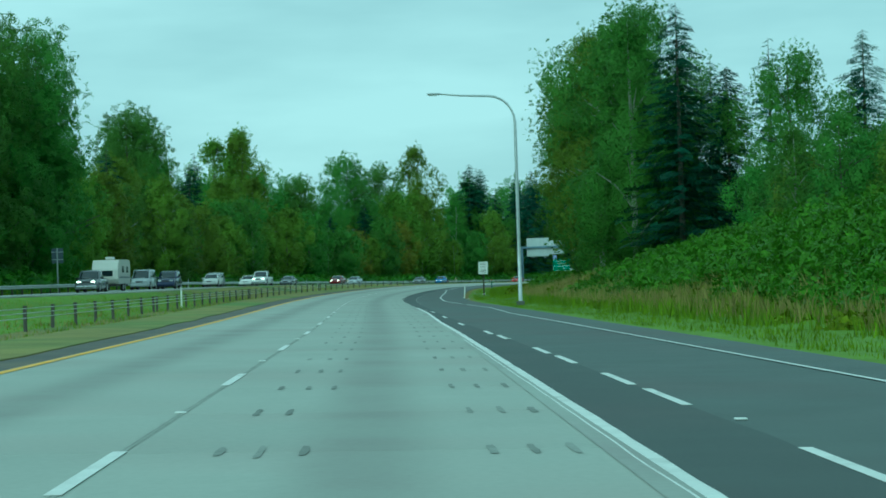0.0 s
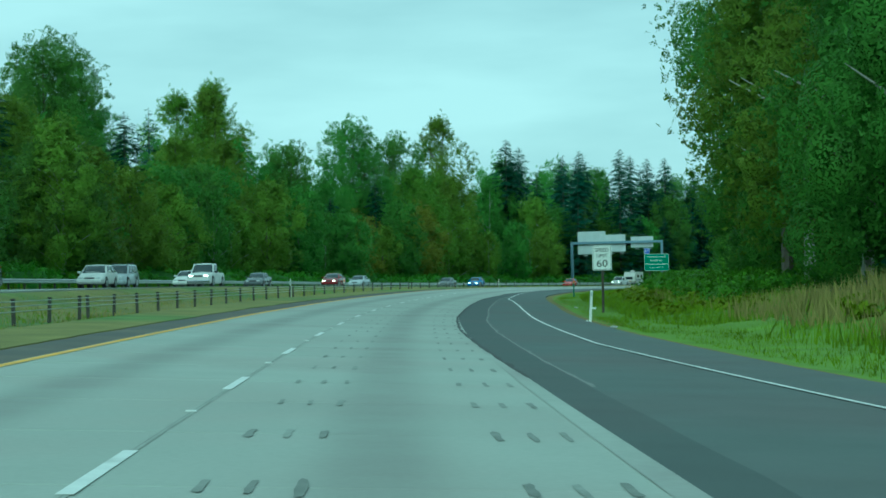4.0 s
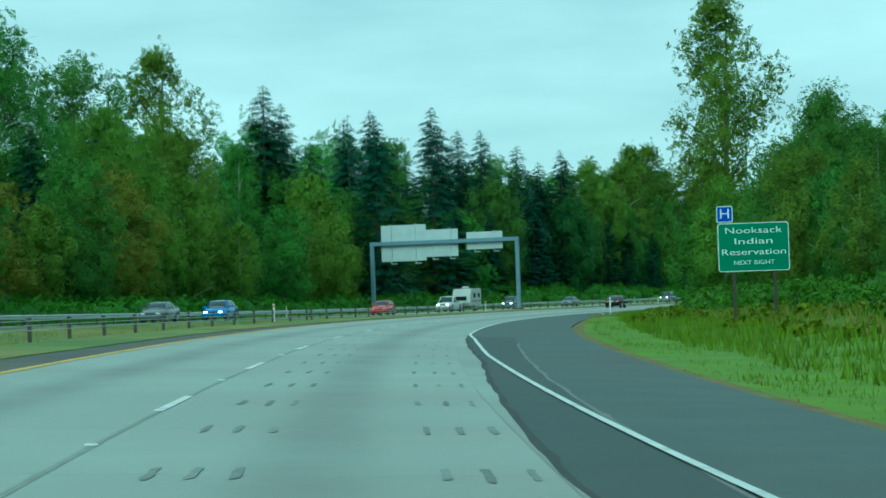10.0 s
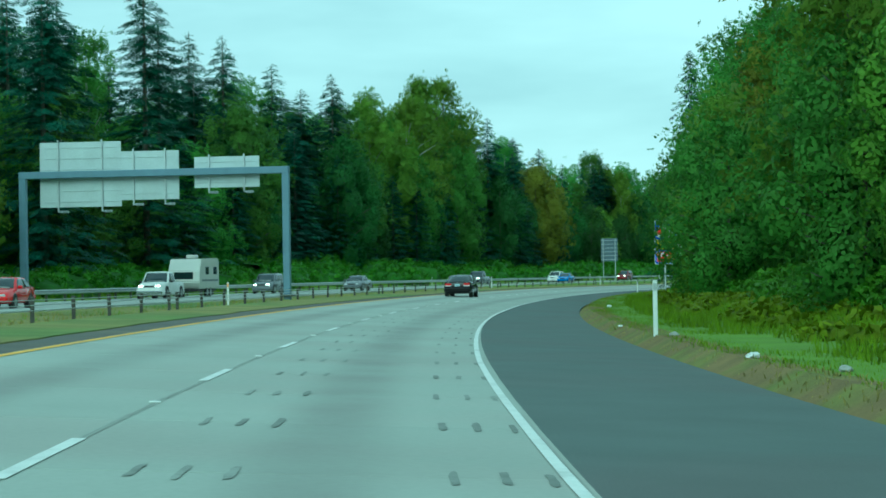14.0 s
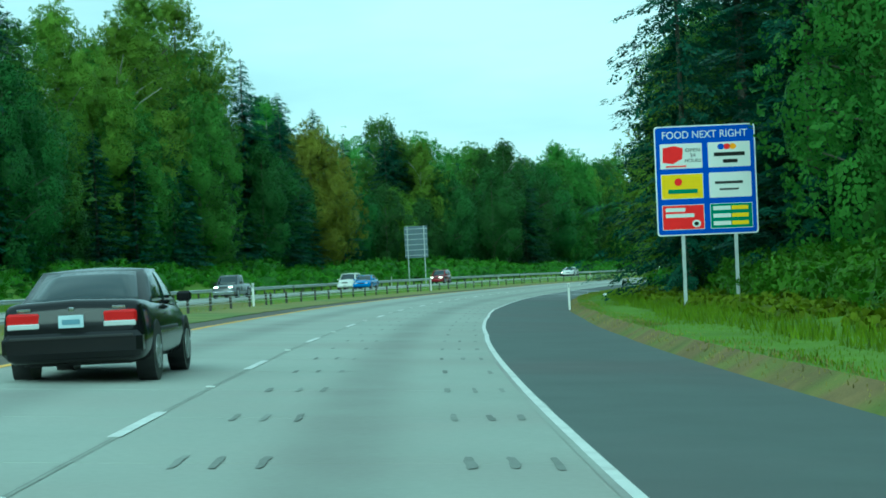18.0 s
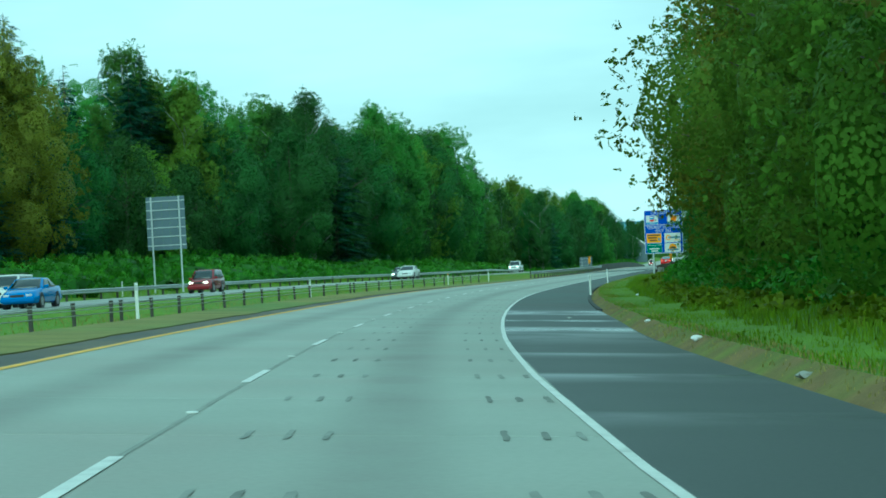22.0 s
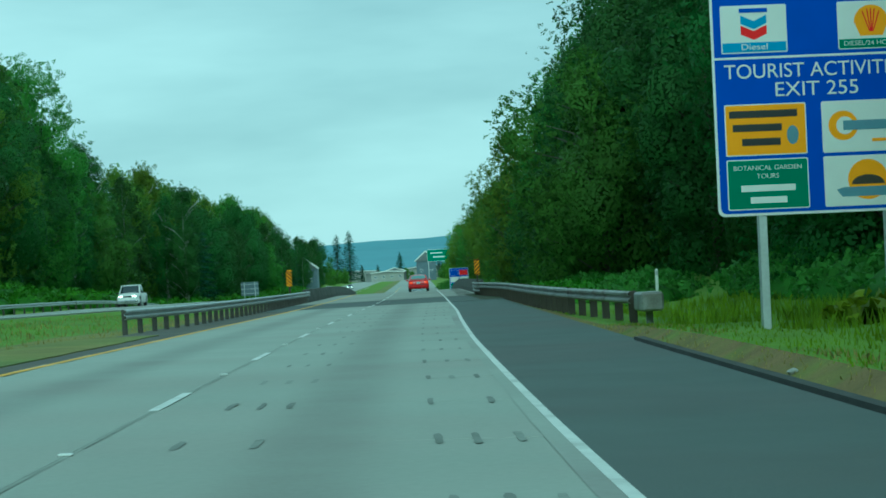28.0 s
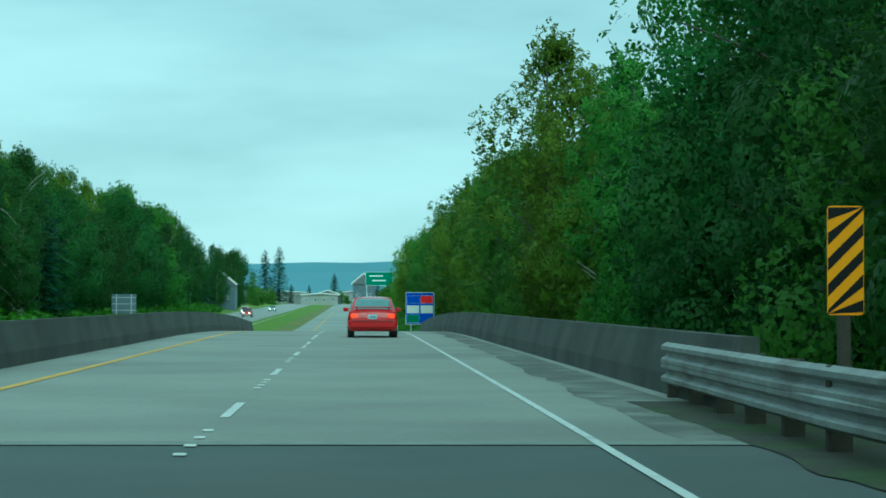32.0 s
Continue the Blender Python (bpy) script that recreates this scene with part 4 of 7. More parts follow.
# ---- signs: each faces back along the road ----
def panel(bm, x0, x1, z0, z1, y, r=0.06, th=0.01):
    """An upright panel with rounded corners between x0..x1 and z0..z1, its face at y."""
    ring = []
    for cx, cz, a0 in ((x1 - r, z1 - r, 0), (x0 + r, z1 - r, 90), (x0 + r, z0 + r, 180), (x1 - r, z0 + r, 270)):
        for k in range(4):
            a = radians(a0 + 30 * k)
            ring.append((cx + r * math.cos(a), cz + r * math.sin(a)))
    f = [bm.verts.new((x, y, z)) for x, z in ring]
    g = [bm.verts.new((x, y + th, z)) for x, z in ring]
    bm.faces.new(f)
    bm.faces.new(list(reversed(g)))
    for k in range(len(ring)):
        j = (k + 1) % len(ring)
        bm.faces.new((f[j], f[k], g[k], g[j]))
    return bm


def one_panel(*a, **k):
    return panel(bmesh.new(), *a, **k)


def words(parent, body, x, z, height, mat, y, width=None):
    me = text_mesh(body, height, width)
    me.materials.append(mat)
    ob = new("lettering", me)
    ob.parent = parent
    ob.matrix_basis = Matrix.Translation((x, y - 0.006, z))
    return ob


def bars(parent, rows, mat, y):
    """Plain bars in place of writing: x0, x1, z, height."""
    for x0, x1, z, h in rows:
        bm = bmesh.new()
        box(bm, ((x0 + x1) / 2, y, z), (x1 - x0, 0.006, h))
        part("bar", bm, mat, parent)


def sign(name, label, category, s, o, w, z0, z1, face, border, post_x, post_mat, post_size=(0.1, 0.1), turn=0.0, base=None, tilt=0.0, bw=0.03, up=0.0):
    g = (ground_z(s, o) if base is None else base) - up
    thing = empty(name, placed(s, o, up, turn) @ Matrix.Rotation(radians(tilt), 4, "Y"))
    tagged(thing, label, category)
    part("border", one_panel(-w / 2, w / 2, z0, z1, -0.012, r=0.09 * min(w, 1.2)), border, thing)
    part("face", one_panel(-w / 2 + bw, w / 2 - bw, z0 + bw, z1 - bw, -0.016, r=0.08 * min(w, 1.2), th=0.01), face, thing)
    part("backing", one_panel(-w / 2, w / 2, z0, z1, 0.0, r=0.09 * min(w, 1.2), th=0.006), M["alu"], thing)
    for x in post_x:
        bm = bmesh.new()
        box(bm, (x, 0.014 + post_size[1] / 2, (g - 0.4 + z1 - 0.1) / 2), (post_size[0], post_size[1], z1 - 0.1 - g + 0.4), bevel=0.008)
        part("post", bm, post_mat, thing)
    return thing


FACE = -0.018
sp = sign("speed_limit_sign", "white speed limit sign with black lettering on a timber post", "road sign", 190.3, 8.25, 0.92, 1.75, 2.95, M["sign_black"], M["sign_black"], (0.02,), M["timber"], (0.12, 0.09), bw=0.02, up=-0.12)
part("sheet", one_panel(-0.46, 0.46, 1.75, 2.95, -0.020, r=0.07, th=0.003), M["sign_white"], sp)
part("rule", one_panel(-0.43, 0.43, 1.78, 2.92, -0.0225, r=0.06, th=0.002), M["sign_black"], sp)
part("sheet", one_panel(-0.415, 0.415, 1.795, 2.905, -0.025, r=0.05, th=0.002), M["sign_white"], sp)
words(sp, "SPEED", 0, 2.72, 0.17, M["sign_black"], -0.026, 0.66)
words(sp, "LIMIT", 0, 2.44, 0.17, M["sign_black"], -0.026, 0.52)
words(sp, "60", 0, 2.06, 0.33, M["sign_black"], -0.026, 0.52)

nk = sign("guide_sign", "green guide sign with white lettering on timber posts", "road sign", 312, 11.85, 2.62, 1.95, 3.75, M["sign_green"], M["sign_white"], (-0.75, 0.75), M["timber"], (0.12, 0.12), up=-0.15)
words(nk, "Nooksack", 0, 3.46, 0.23, M["sign_white"], FACE, 2.1)
words(nk, "Indian", 0, 3.06, 0.23, M["sign_white"], FACE, 1.4)
words(nk, "Reservation", 0, 2.66, 0.23, M["sign_white"], FACE, 2.36)
words(nk, "NEXT RIGHT", 0, 2.27, 0.16, M["sign_white"], FACE, 1.5)
hs = sign("hospital_sign", "small blue hospital sign with a white letter above the guide sign", "road sign", 312, 10.82, 0.6, 3.79, 4.39, M["sign_blue"], M["sign_white"], (0,), M["timber"], (0.08, 0.08), base=2.0, up=-0.15)
words(hs, "H", 0, 4.09, 0.36, M["sign_white"], FACE, 0.33)


def logo(parent, x0, x1, z0, z1, mat):
    p = part("logo_panel", one_panel(x0 - 0.02, x1 + 0.02, z0 - 0.02, z1 + 0.02, -0.021, r=0.03, th=0.004), M["sign_white"], parent)
    part("logo_sheet", one_panel(x0, x1, z0, z1, -0.0245, r=0.02, th=0.003), mat, p)
    return p


def shape(parent, pts, mat, y=-0.027):
    bm = bmesh.new()
    f = [bm.verts.new((x, y, z)) for x, z in pts]
    g = [bm.verts.new((x, y + 0.002, z)) for x, z in pts]
    bm.faces.new(f)
    bm.faces.new(list(reversed(g)))
    for k in range(len(pts)):
        j = (k + 1) % len(pts)
        bm.faces.new((f[j], f[k], g[k], g[j]))
    bmesh.ops.recalc_face_normals(bm, faces=bm.faces[:])
    return part("emblem", bm, mat, parent)


def disc(cx, cz, rx, rz, n=20, a0=0, a1=360):
    return [(cx + rx * math.cos(radians(a0 + (a1 - a0) * k / n)), cz + rz * math.sin(radians(a0 + (a1 - a0) * k / n))) for k in range(n + (a1 - a0 < 360))]


fd = sign("food_sign", "blue food sign with six coloured panels on two steel posts", "road sign", 512, 8.9, 3.45, 2.08, 5.85, M["sign_blue"], M["sign_white"], (-0.85, 0.95), M["steel"], (0.12, 0.16), bw=0.045, tilt=0.5, up=0.3)
words(fd, "FOOD NEXT RIGHT", 0.0, 5.52, 0.25, M["sign_white"], FACE, 2.9)
for r_, z1 in enumerate((5.22, 4.18, 3.12)):
    for c_, x0 in enumerate((-1.52, 0.12)):
        logo(fd, x0, x0 + 1.4, z1 - 0.82, z1, M[(("sign_white", "sign_white"), ("sign_yellow", "sign_white"), ("sign_red", "sign_green"))[r_][c_]])
shape(fd, [(-1.46, 4.6), (-1.44, 5.1), (-1.05, 5.17), (-0.75, 5.08), (-0.78, 4.72), (-1.1, 4.55)], M["sign_red"])
words(fd, "OPEN", -0.42, 5.0, 0.12, M["sign_black"], -0.028, 0.5)
words(fd, "24", -0.42, 4.82, 0.12, M["sign_black"], -0.028, 0.2)
words(fd, "HOURS", -0.42, 4.64, 0.12, M["sign_black"], -0.028, 0.55)
bars(fd, [(-1.35, -0.65, 4.46, 0.05)], M["sign_red"], -0.028)
shape(fd, disc(0.55, 5.08, 0.12, 0.10), M["sign_blue"])
shape(fd, disc(0.75, 5.08, 0.12, 0.10), M["sign_red"])
shape(fd, disc(0.95, 5.08, 0.12, 0.10), M["sign_orange"])
bars(fd, [(0.3, 1.35, 4.82, 0.13), (0.6, 1.1, 4.58, 0.12)], M["sign_black"], -0.028)
shape(fd, disc(-0.95, 3.92, 0.13, 0.13), M["sign_red"])
bars(fd, [(-1.3, -0.3, 3.6, 0.14)], M["sign_green"], -0.028)
bars(fd, [(0.3, 1.25, 3.85, 0.09), (0.45, 1.1, 3.62, 0.06)], M["trim"], -0.028)
bars(fd, [(-1.42, -0.75, 2.97, 0.13), (-1.42, -0.45, 2.77, 0.13)], M["sign_white"], -0.028)
shape(fd, disc(-0.38, 2.48, 0.15, 0.13), M["sign_white"])
shape(fd, disc(-0.38, 2.48, 0.08, 0.07), M["sign_black"], -0.0295)
bars(fd, [(0.2, 0.8, 2.98, 0.14), (0.2, 0.8, 2.72, 0.14), (0.2, 0.8, 2.46, 0.14)], M["sign_white"], -0.028)
bars(fd, [(0.83, 1.4, 2.98, 0.14), (0.83, 1.4, 2.72, 0.14), (0.83, 1.4, 2.46, 0.14)], M["sign_yellow"], -0.028)

gs = sign("services_sign", "blue gas and tourist activities sign with coloured panels", "road sign", 731, 7.0, 3.5, 1.92, 5.95, M["sign_blue"], M["sign_white"], (-1.0, 1.15), M["steel"], (0.14, 0.2), bw=0.045, tilt=1.0, up=0.0)
words(gs, "GAS EXIT 255", 0, 5.68, 0.25, M["sign_white"], FACE, 2.2)
part("rule", one_panel(-1.72, 1.72, 4.56, 4.60, -0.020, r=0.01, th=0.003), M["sign_white"], gs)
words(gs, "TOURIST ACTIVITIES", 0, 4.34, 0.24, M["sign_white"], FACE, 3.1)
words(gs, "EXIT 255", 0, 4.02, 0.24, M["sign_white"], FACE, 1.4)
logo(gs, -1.56, -0.48, 4.68, 5.45, M["sign_white"])
logo(gs, 0.42, 1.52, 4.68, 5.45, M["sign_white"])
logo(gs, -1.56, -0.22, 2.95, 3.78, M["sign_orange"])
logo(gs, 0.08, 1.52, 2.95, 3.78, M["sign_white"])
logo(gs, -1.56, -0.22, 2.04, 2.85, M["sign_green"])
logo(gs, 0.08, 1.52, 2.04, 2.85, M["sign_white"])
M["sky_blue"] = material("light_blue_panel", (0.06, 0.30, 0.62), 0.4, vary=0.05)
shape(gs, [(-1.24, 5.30), (-1.02, 5.20), (-0.80, 5.30), (-0.80, 5.16), (-1.02, 5.06), (-1.24, 5.16)], M["sky_blue"])
shape(gs, [(-1.24, 5.13), (-1.02, 5.03), (-0.80, 5.13), (-0.80, 4.98), (-1.02, 4.88), (-1.24, 4.98)], M["sign_red"])
bars(gs, [(-1.26, -0.78, 5.38, 0.07)], M["sign_blue"], -0.028)
shape(gs, [(-1.56, 4.68), (-0.48, 4.68), (-0.48, 4.84), (-1.56, 4.84)], M["sky_blue"])
words(gs, "Diesel", -1.02, 4.76, 0.10, M["sign_white"], -0.029, 0.44)
shape(gs, [(0.78, 4.88), (1.16, 4.88), (1.22, 5.02)] + disc(0.97, 5.12, 0.29, 0.28, 14, 0, 180) + [(0.72, 5.02)], M["sign_orange"])
for a in (55, 75, 90, 105, 125):
    c, s_ = math.cos(radians(a)), math.sin(radians(a))
    shape(gs, [(0.96 + 0.05 * c, 4.95), (0.98 + 0.05 * c, 4.95), (0.98 + 0.25 * c, 5.10 + 0.24 * s_), (0.96 + 0.25 * c, 5.10 + 0.24 * s_)], M["sign_red"], -0.0285)
shape(gs, [(0.42, 4.68), (1.52, 4.68), (1.52, 4.83), (0.42, 4.83)], M["sign_green"])
words(gs, "DIESEL/24 HOURS", 0.97, 4.755, 0.08, M["sign_white"], -0.029, 0.95)
bars(gs, [(-1.5, -0.35, 3.63, 0.12), (-1.45, -0.62, 3.40, 0.12), (-1.3, -0.65, 3.16, 0.12)], M["trim"], -0.028)
shape(gs, disc(-0.44, 3.26, 0.10, 0.16), M["ink"])
shape(gs, disc(0.42, 3.38, 0.25, 0.25, 24), M["sign_orange"])
shape(gs, disc(0.45, 3.38, 0.15, 0.15, 24), M["sign_white"], -0.0285)
bars(gs, [(0.42, 1.48, 3.38, 0.16)], M["ink"], -0.029)
bars(gs, [(0.9, 1.42, 3.12, 0.05)], M["sign_orange"], -0.028)
words(gs, "BOTANICAL GARDEN", -0.89, 2.72, 0.08, M["sign_white"], -0.028, 1.15)
words(gs, "TOURS", -0.89, 2.58, 0.08, M["sign_white"], -0.028, 0.38)
bars(gs, [(-1.35, -0.43, 2.38, 0.11), (-1.2, -0.58, 2.18, 0.11)], M["sign_white"], -0.028)
shape(gs, disc(0.8, 2.46, 0.34, 0.34, 24), M["sign_orange"])
shape(gs, disc(0.8, 2.38, 0.28, 0.16, 16, 0, 180), M["timber"], -0.0285)
shape(gs, [(0.36, 2.18), (1.24, 2.18), (1.34, 2.30), (1.2, 2.34), (0.4, 2.34), (0.26, 2.30)], M["ink"], -0.0295)


def hazard_board(s, o, slope, base):
    thing = empty("hazard_marker", placed(s, o, -0.05))
    tagged(thing, "tall orange board with black diagonal stripes on a timber post", "hazard marker", "hazard markers")
    part("board", one_panel(-0.155, 0.155, 1.2, 2.12, -0.012, r=0.03, th=0.01), M["sign_orange"], thing)
    bm = bmesh.new()
    for k in range(-1, 6):
        z = 1.14 + 0.215 * k
        poly = [(-0.15, z), (0.15, z + slope * 0.3), (0.15, z + slope * 0.3 + 0.105), (-0.15, z + 0.105)]
        poly = [(x, min(max(q, 1.21), 2.11)) for x, q in poly]
        if max(q for _, q in poly) - min(q for _, q in poly) < 0.02:
            continue
        clean = []
        for p_ in poly:
            if not clean or (abs(p_[0] - clean[-1][0]) + abs(p_[1] - clean[-1][1])) > 1e-4:
                clean.append(p_)
        if len(clean) > 2:
            bm.faces.new([bm.verts.new((x, -0.0145, q)) for x, q in clean])
    part("stripes", bm, M["sign_black"], thing)
    bm = bmesh.new()
    box(bm, (0, 0.05, (base + 2.0) / 2), (0.10, 0.10, 2.0 - base), bevel=0.01)
    part("post", bm, M["timber"], thing)


hazard_board(812.0, 3.12, 1, -1.35)
hazard_board(811.5, -7.7, -1, -0.6)


def back_sign(s, o, w, z0, z1, base, label, posts=(-0.3, 0.3), ribs=4, turn=0.0):
    thing = empty("reversed_sign", placed(s, o, 0, turn))
    tagged(thing, label, "road sign", "signs seen from behind")
    n = max(int(w / 0.6), 1)
    for k in range(n):
        a, b = -w / 2 + w * k / n, -w / 2 + w * (k + 1) / n
        part("sheet", boxes((((a + b) / 2, 0.02, (z0 + z1) / 2), (b - a - 0.01, 0.012, z1 - z0)), bevel=0.003), M["alu_dark"], thing)
    for k in range(ribs):
        z = z0 + (z1 - z0) * (k + 0.5) / ribs
        part("rib", boxes(((0, -0.02, z), (w, 0.05, 0.08)), bevel=0.008), M["steel"], thing)
    for x in posts:
        bm = bmesh.new()
        box(bm, (x * w, -0.1, (base + z1) / 2), (0.12, 0.10, z1 - base), bevel=0.01)
        part("post", bm, M["steel"], thing)
    return thing


back_sign(696.8, -29.8, 3.05, 4.35, 8.5, 1.0, "large motorway sign seen from its bare aluminium back", posts=(-0.36, 0.36), ribs=6, turn=4)
back_sign(185, -31.6, 1.1, 3.9, 5.3, 0.3, "sign seen from its bare metal back beyond the guard rail", posts=(0,), ribs=2)
back_sign(1056, -31.0, 3.2, 2.0, 4.5, 0.0, "broad sign back seen over the bridge parapet", ribs=3)


# ---- sign gantry over the oncoming lanes ----
def gantry():
    thing = empty("sign_gantry", placed(470, -24.55, 0.85))
    tagged(thing, "blue-grey steel sign gantry carrying three sign backs", "sign gantry")
    for x in (-8.95, 8.95):
        bm = bmesh.new()
        box(bm, (x, 0, 3.6), (0.46, 0.46, 8.8), bevel=0.03)
        part("column", bm, M["steel_blue"], thing)
        part("base_plate", boxes(((x, 0, -0.36), (0.9, 0.9, 0.12)), bevel=0.02), M["parapet"], thing)
    part("beam", boxes(((0, 0, 7.9), (18.36, 0.5, 0.46)), bevel=0.03), M["steel_blue"], thing)
    for x, w, z0, z1, ribs in ((-5.1, 5.6, 5.75, 10.1, 6), (-0.35, 4.0, 6.15, 9.4, 4), (4.9, 4.4, 6.85, 8.9, 3)):
        pan = part("panel", boxes(((x, 0.42, (z0 + z1) / 2), (w, 0.03, z1 - z0)), bevel=0.005), M["alu"], thing, "ribbed bare aluminium sign back")
        for k in range(ribs):
            part("rib", boxes(((x, 0.39, z0 + (z1 - z0) * (k + 0.5) / ribs), (w, 0.04, 0.07)), bevel=0.008), M["alu"], pan)
        for d in (-0.27, 0.27):
            part("bracket", boxes(((x + d * w, 0.30, (z0 + z1) / 2 - 0.1), (0.10, 0.09, z1 - z0 + 0.5)), bevel=0.01), M["steel"], pan)
            part("lamp", boxes(((x + d * w, 0.75, z0 - 0.3), (0.08, 0.9, 0.08)), ((x + d * w + 0.15, 1.2, z0 - 0.28), (0.5, 0.3, 0.16)), bevel=0.02), M["steel"], pan)


gantry()


# ---- street lamp ----
def street_lamp():
    thing = empty("street_lamp", placed(125.5, 8.8, ground_z(125.5, 8.8)))
    tagged(thing, "tall grey steel street lamp with a long curved arm", "street lamp")
    bm = bmesh.new()
    pts = [(0, 0, -0.3), (0, 0, 4), (0, 0, 8), (0, 0, 11.6)] + [(-1.7 + 1.7 * math.cos(radians(a)), 0, 11.6 + 1.75 * math.sin(radians(a))) for a in range(15, 91, 15)] + [(-3.4, 0, 13.42), (-4.7, 0, 13.55)]
    tube(bm, pts, [0.13, 0.12, 0.105, 0.09] + [0.075] * 6 + [0.06, 0.05], 12)
    part("pole", bm, M["steel"], thing, smooth=True)
    part("base", boxes(((0, 0, 0.02), (0.5, 0.5, 0.5)), bevel=0.04), M["parapet"], thing)
    bm = bmesh.new()
    box(bm, (-5.1, 0, 13.56), (0.85, 0.3, 0.14), bevel=0.05)
    part("lamp_head", bm, M["steel"], thing)
    part("lens", boxes(((-5.15, 0, 13.475), (0.5, 0.2, 0.05)), bevel=0.015), M["lamp_clear"], thing)


street_lamp()


# ---- vehicles: nose towards +y, standing on z = 0 ----
def loft(bm, stations):
    """Rings of a car body: y, sill half width, belt half width, bottom, waist, top."""
    rows = []
    for y, ws, wb, z0, zm, z1 in stations:
        pts = [(-ws * 0.86, z0), (-ws * 0.96, z0 + 0.04), (-ws * 1.0, z0 + 0.13), (-ws * 1.02, (z0 + zm) / 2 + 0.08), (-ws * 1.015, zm), (-(ws * 0.45 + wb * 0.56), (zm + z1) / 2 + 0.03), (-wb, z1 - 0.06), (-wb * 0.95, z1 - 0.015), (-wb * 0.82, z1 + 0.004), (0, z1 + 0.03)]
        pts += [(-x, z) for x, z in reversed(pts[:-1])]
        rows.append([bm.verts.new((x, y, z)) for x, z in pts])
    for a, b in zip(rows, rows[1:]):
        for j in range(len(a)):
            bm.faces.new((a[j], a[(j + 1) % len(a)], b[(j + 1) % len(a)], b[j]))
    bm.faces.new(rows[0])
    bm.faces.new(rows[-1])
    bmesh.ops.recalc_face_normals(bm, faces=bm.faces[:])
    return bm


def patch(bm, quad, bow, us=(0.0, 1.0), vs=(0.0, 1.0), lift=0.0, n=6):
    """A bowed sheet between four corners in turn, or the part of it between those shares of its sides, lifted off it."""
    a, b, c, d = [Vector(q) for q in quad]
    out = (b - a).cross(d - a).normalized()
    grid = []
    for i in range(n + 1):
        v = vs[0] + (vs[1] - vs[0]) * i / n
        line_ = []
        for k in range(n + 1):
            u = us[0] + (us[1] - us[0]) * k / n
            w = (1 - abs(2 * u - 1) ** 2.4) * (1 - abs(2 * v - 1) ** 2.4)
            line_.append(bm.verts.new(a.lerp(b, u).lerp(d.lerp(c, u), v) + out * (bow * w + lift)))
        grid.append(line_)
    for r0, r1 in zip(grid, grid[1:]):
        for k in range(n):
            bm.faces.new((r0[k], r0[k + 1], r1[k + 1], r1[k]))
    if lift:
        rim = grid[0] + [r[-1] for r in grid[1:]] + grid[-1][-2::-1] + [r[0] for r in grid[-2:0:-1]]
        low = [bm.verts.new(v.co - out * 0.018) for v in rim]
        for k in range(len(rim)):
            m = (k + 1) % len(rim)
            bm.faces.new((rim[m], rim[k], low[k], low[m]))
    return bm


SHAPES = {
    # length, width, belt height, roof height, cabin base rear/front y, roof rear/front y, rear deck z, hood z, nose z, wheel radius, wheelbase
    "sedan": (4.70, 1.76, 0.95, 1.42, -1.62, 1.02, -0.72, 0.20, 1.00, 0.90, 0.70, 0.32, 2.70),
    "hatch": (4.25, 1.70, 0.92, 1.42, -1.85, 0.98, -1.02, 0.25, 0.96, 0.88, 0.68, 0.30, 2.44),
    "suv": (4.55, 1.80, 1.05, 1.70, -2.16, 1.05, -1.98, 0.35, 1.05, 1.02, 0.85, 0.36, 2.62),
    "pickup": (5.60, 1.95, 1.12, 1.84, -0.60, 1.30, -0.42, 0.62, 1.10, 1.10, 0.95, 0.39, 3.55),
    "van": (4.90, 1.92, 1.05, 1.95, -2.36, 1.62, -2.22, 0.72, 1.05, 1.05, 0.85, 0.34, 2.95),
}


def wheel_into(thing, x, y, r, flip):
    bm = bmesh.new()
    cyl_x(bm, (0, 0, 0), r, 0.205, 24)
    rim_edges = [e for e in bm.edges if abs(e.verts[0].co.x - e.verts[1].co.x) < 1e-4]
    bmesh.ops.bevel(bm, geom=rim_edges, offset=0.025, segments=2, affect="EDGES")
    w = part("wheel", bm, M["tyre"], thing, at_pose=Matrix.Translation((x, y, r)), smooth=False)
    bm = bmesh.new()
    sx = 0.105 * flip
    cyl_x(bm, (sx, 0, 0), r * 0.66, 0.02, 20)
    for k in range(5):
        a = 2 * math.pi * k / 5
        box(bm, (sx + 0.012 * flip, r * 0.33 * math.sin(a), r * 0.33 * math.cos(a)), (0.02, r * 0.14, r * 0.60), Matrix.Rotation(-a, 4, "X"), bevel=0.006)
    part("rim", bm, M["rim"], w)


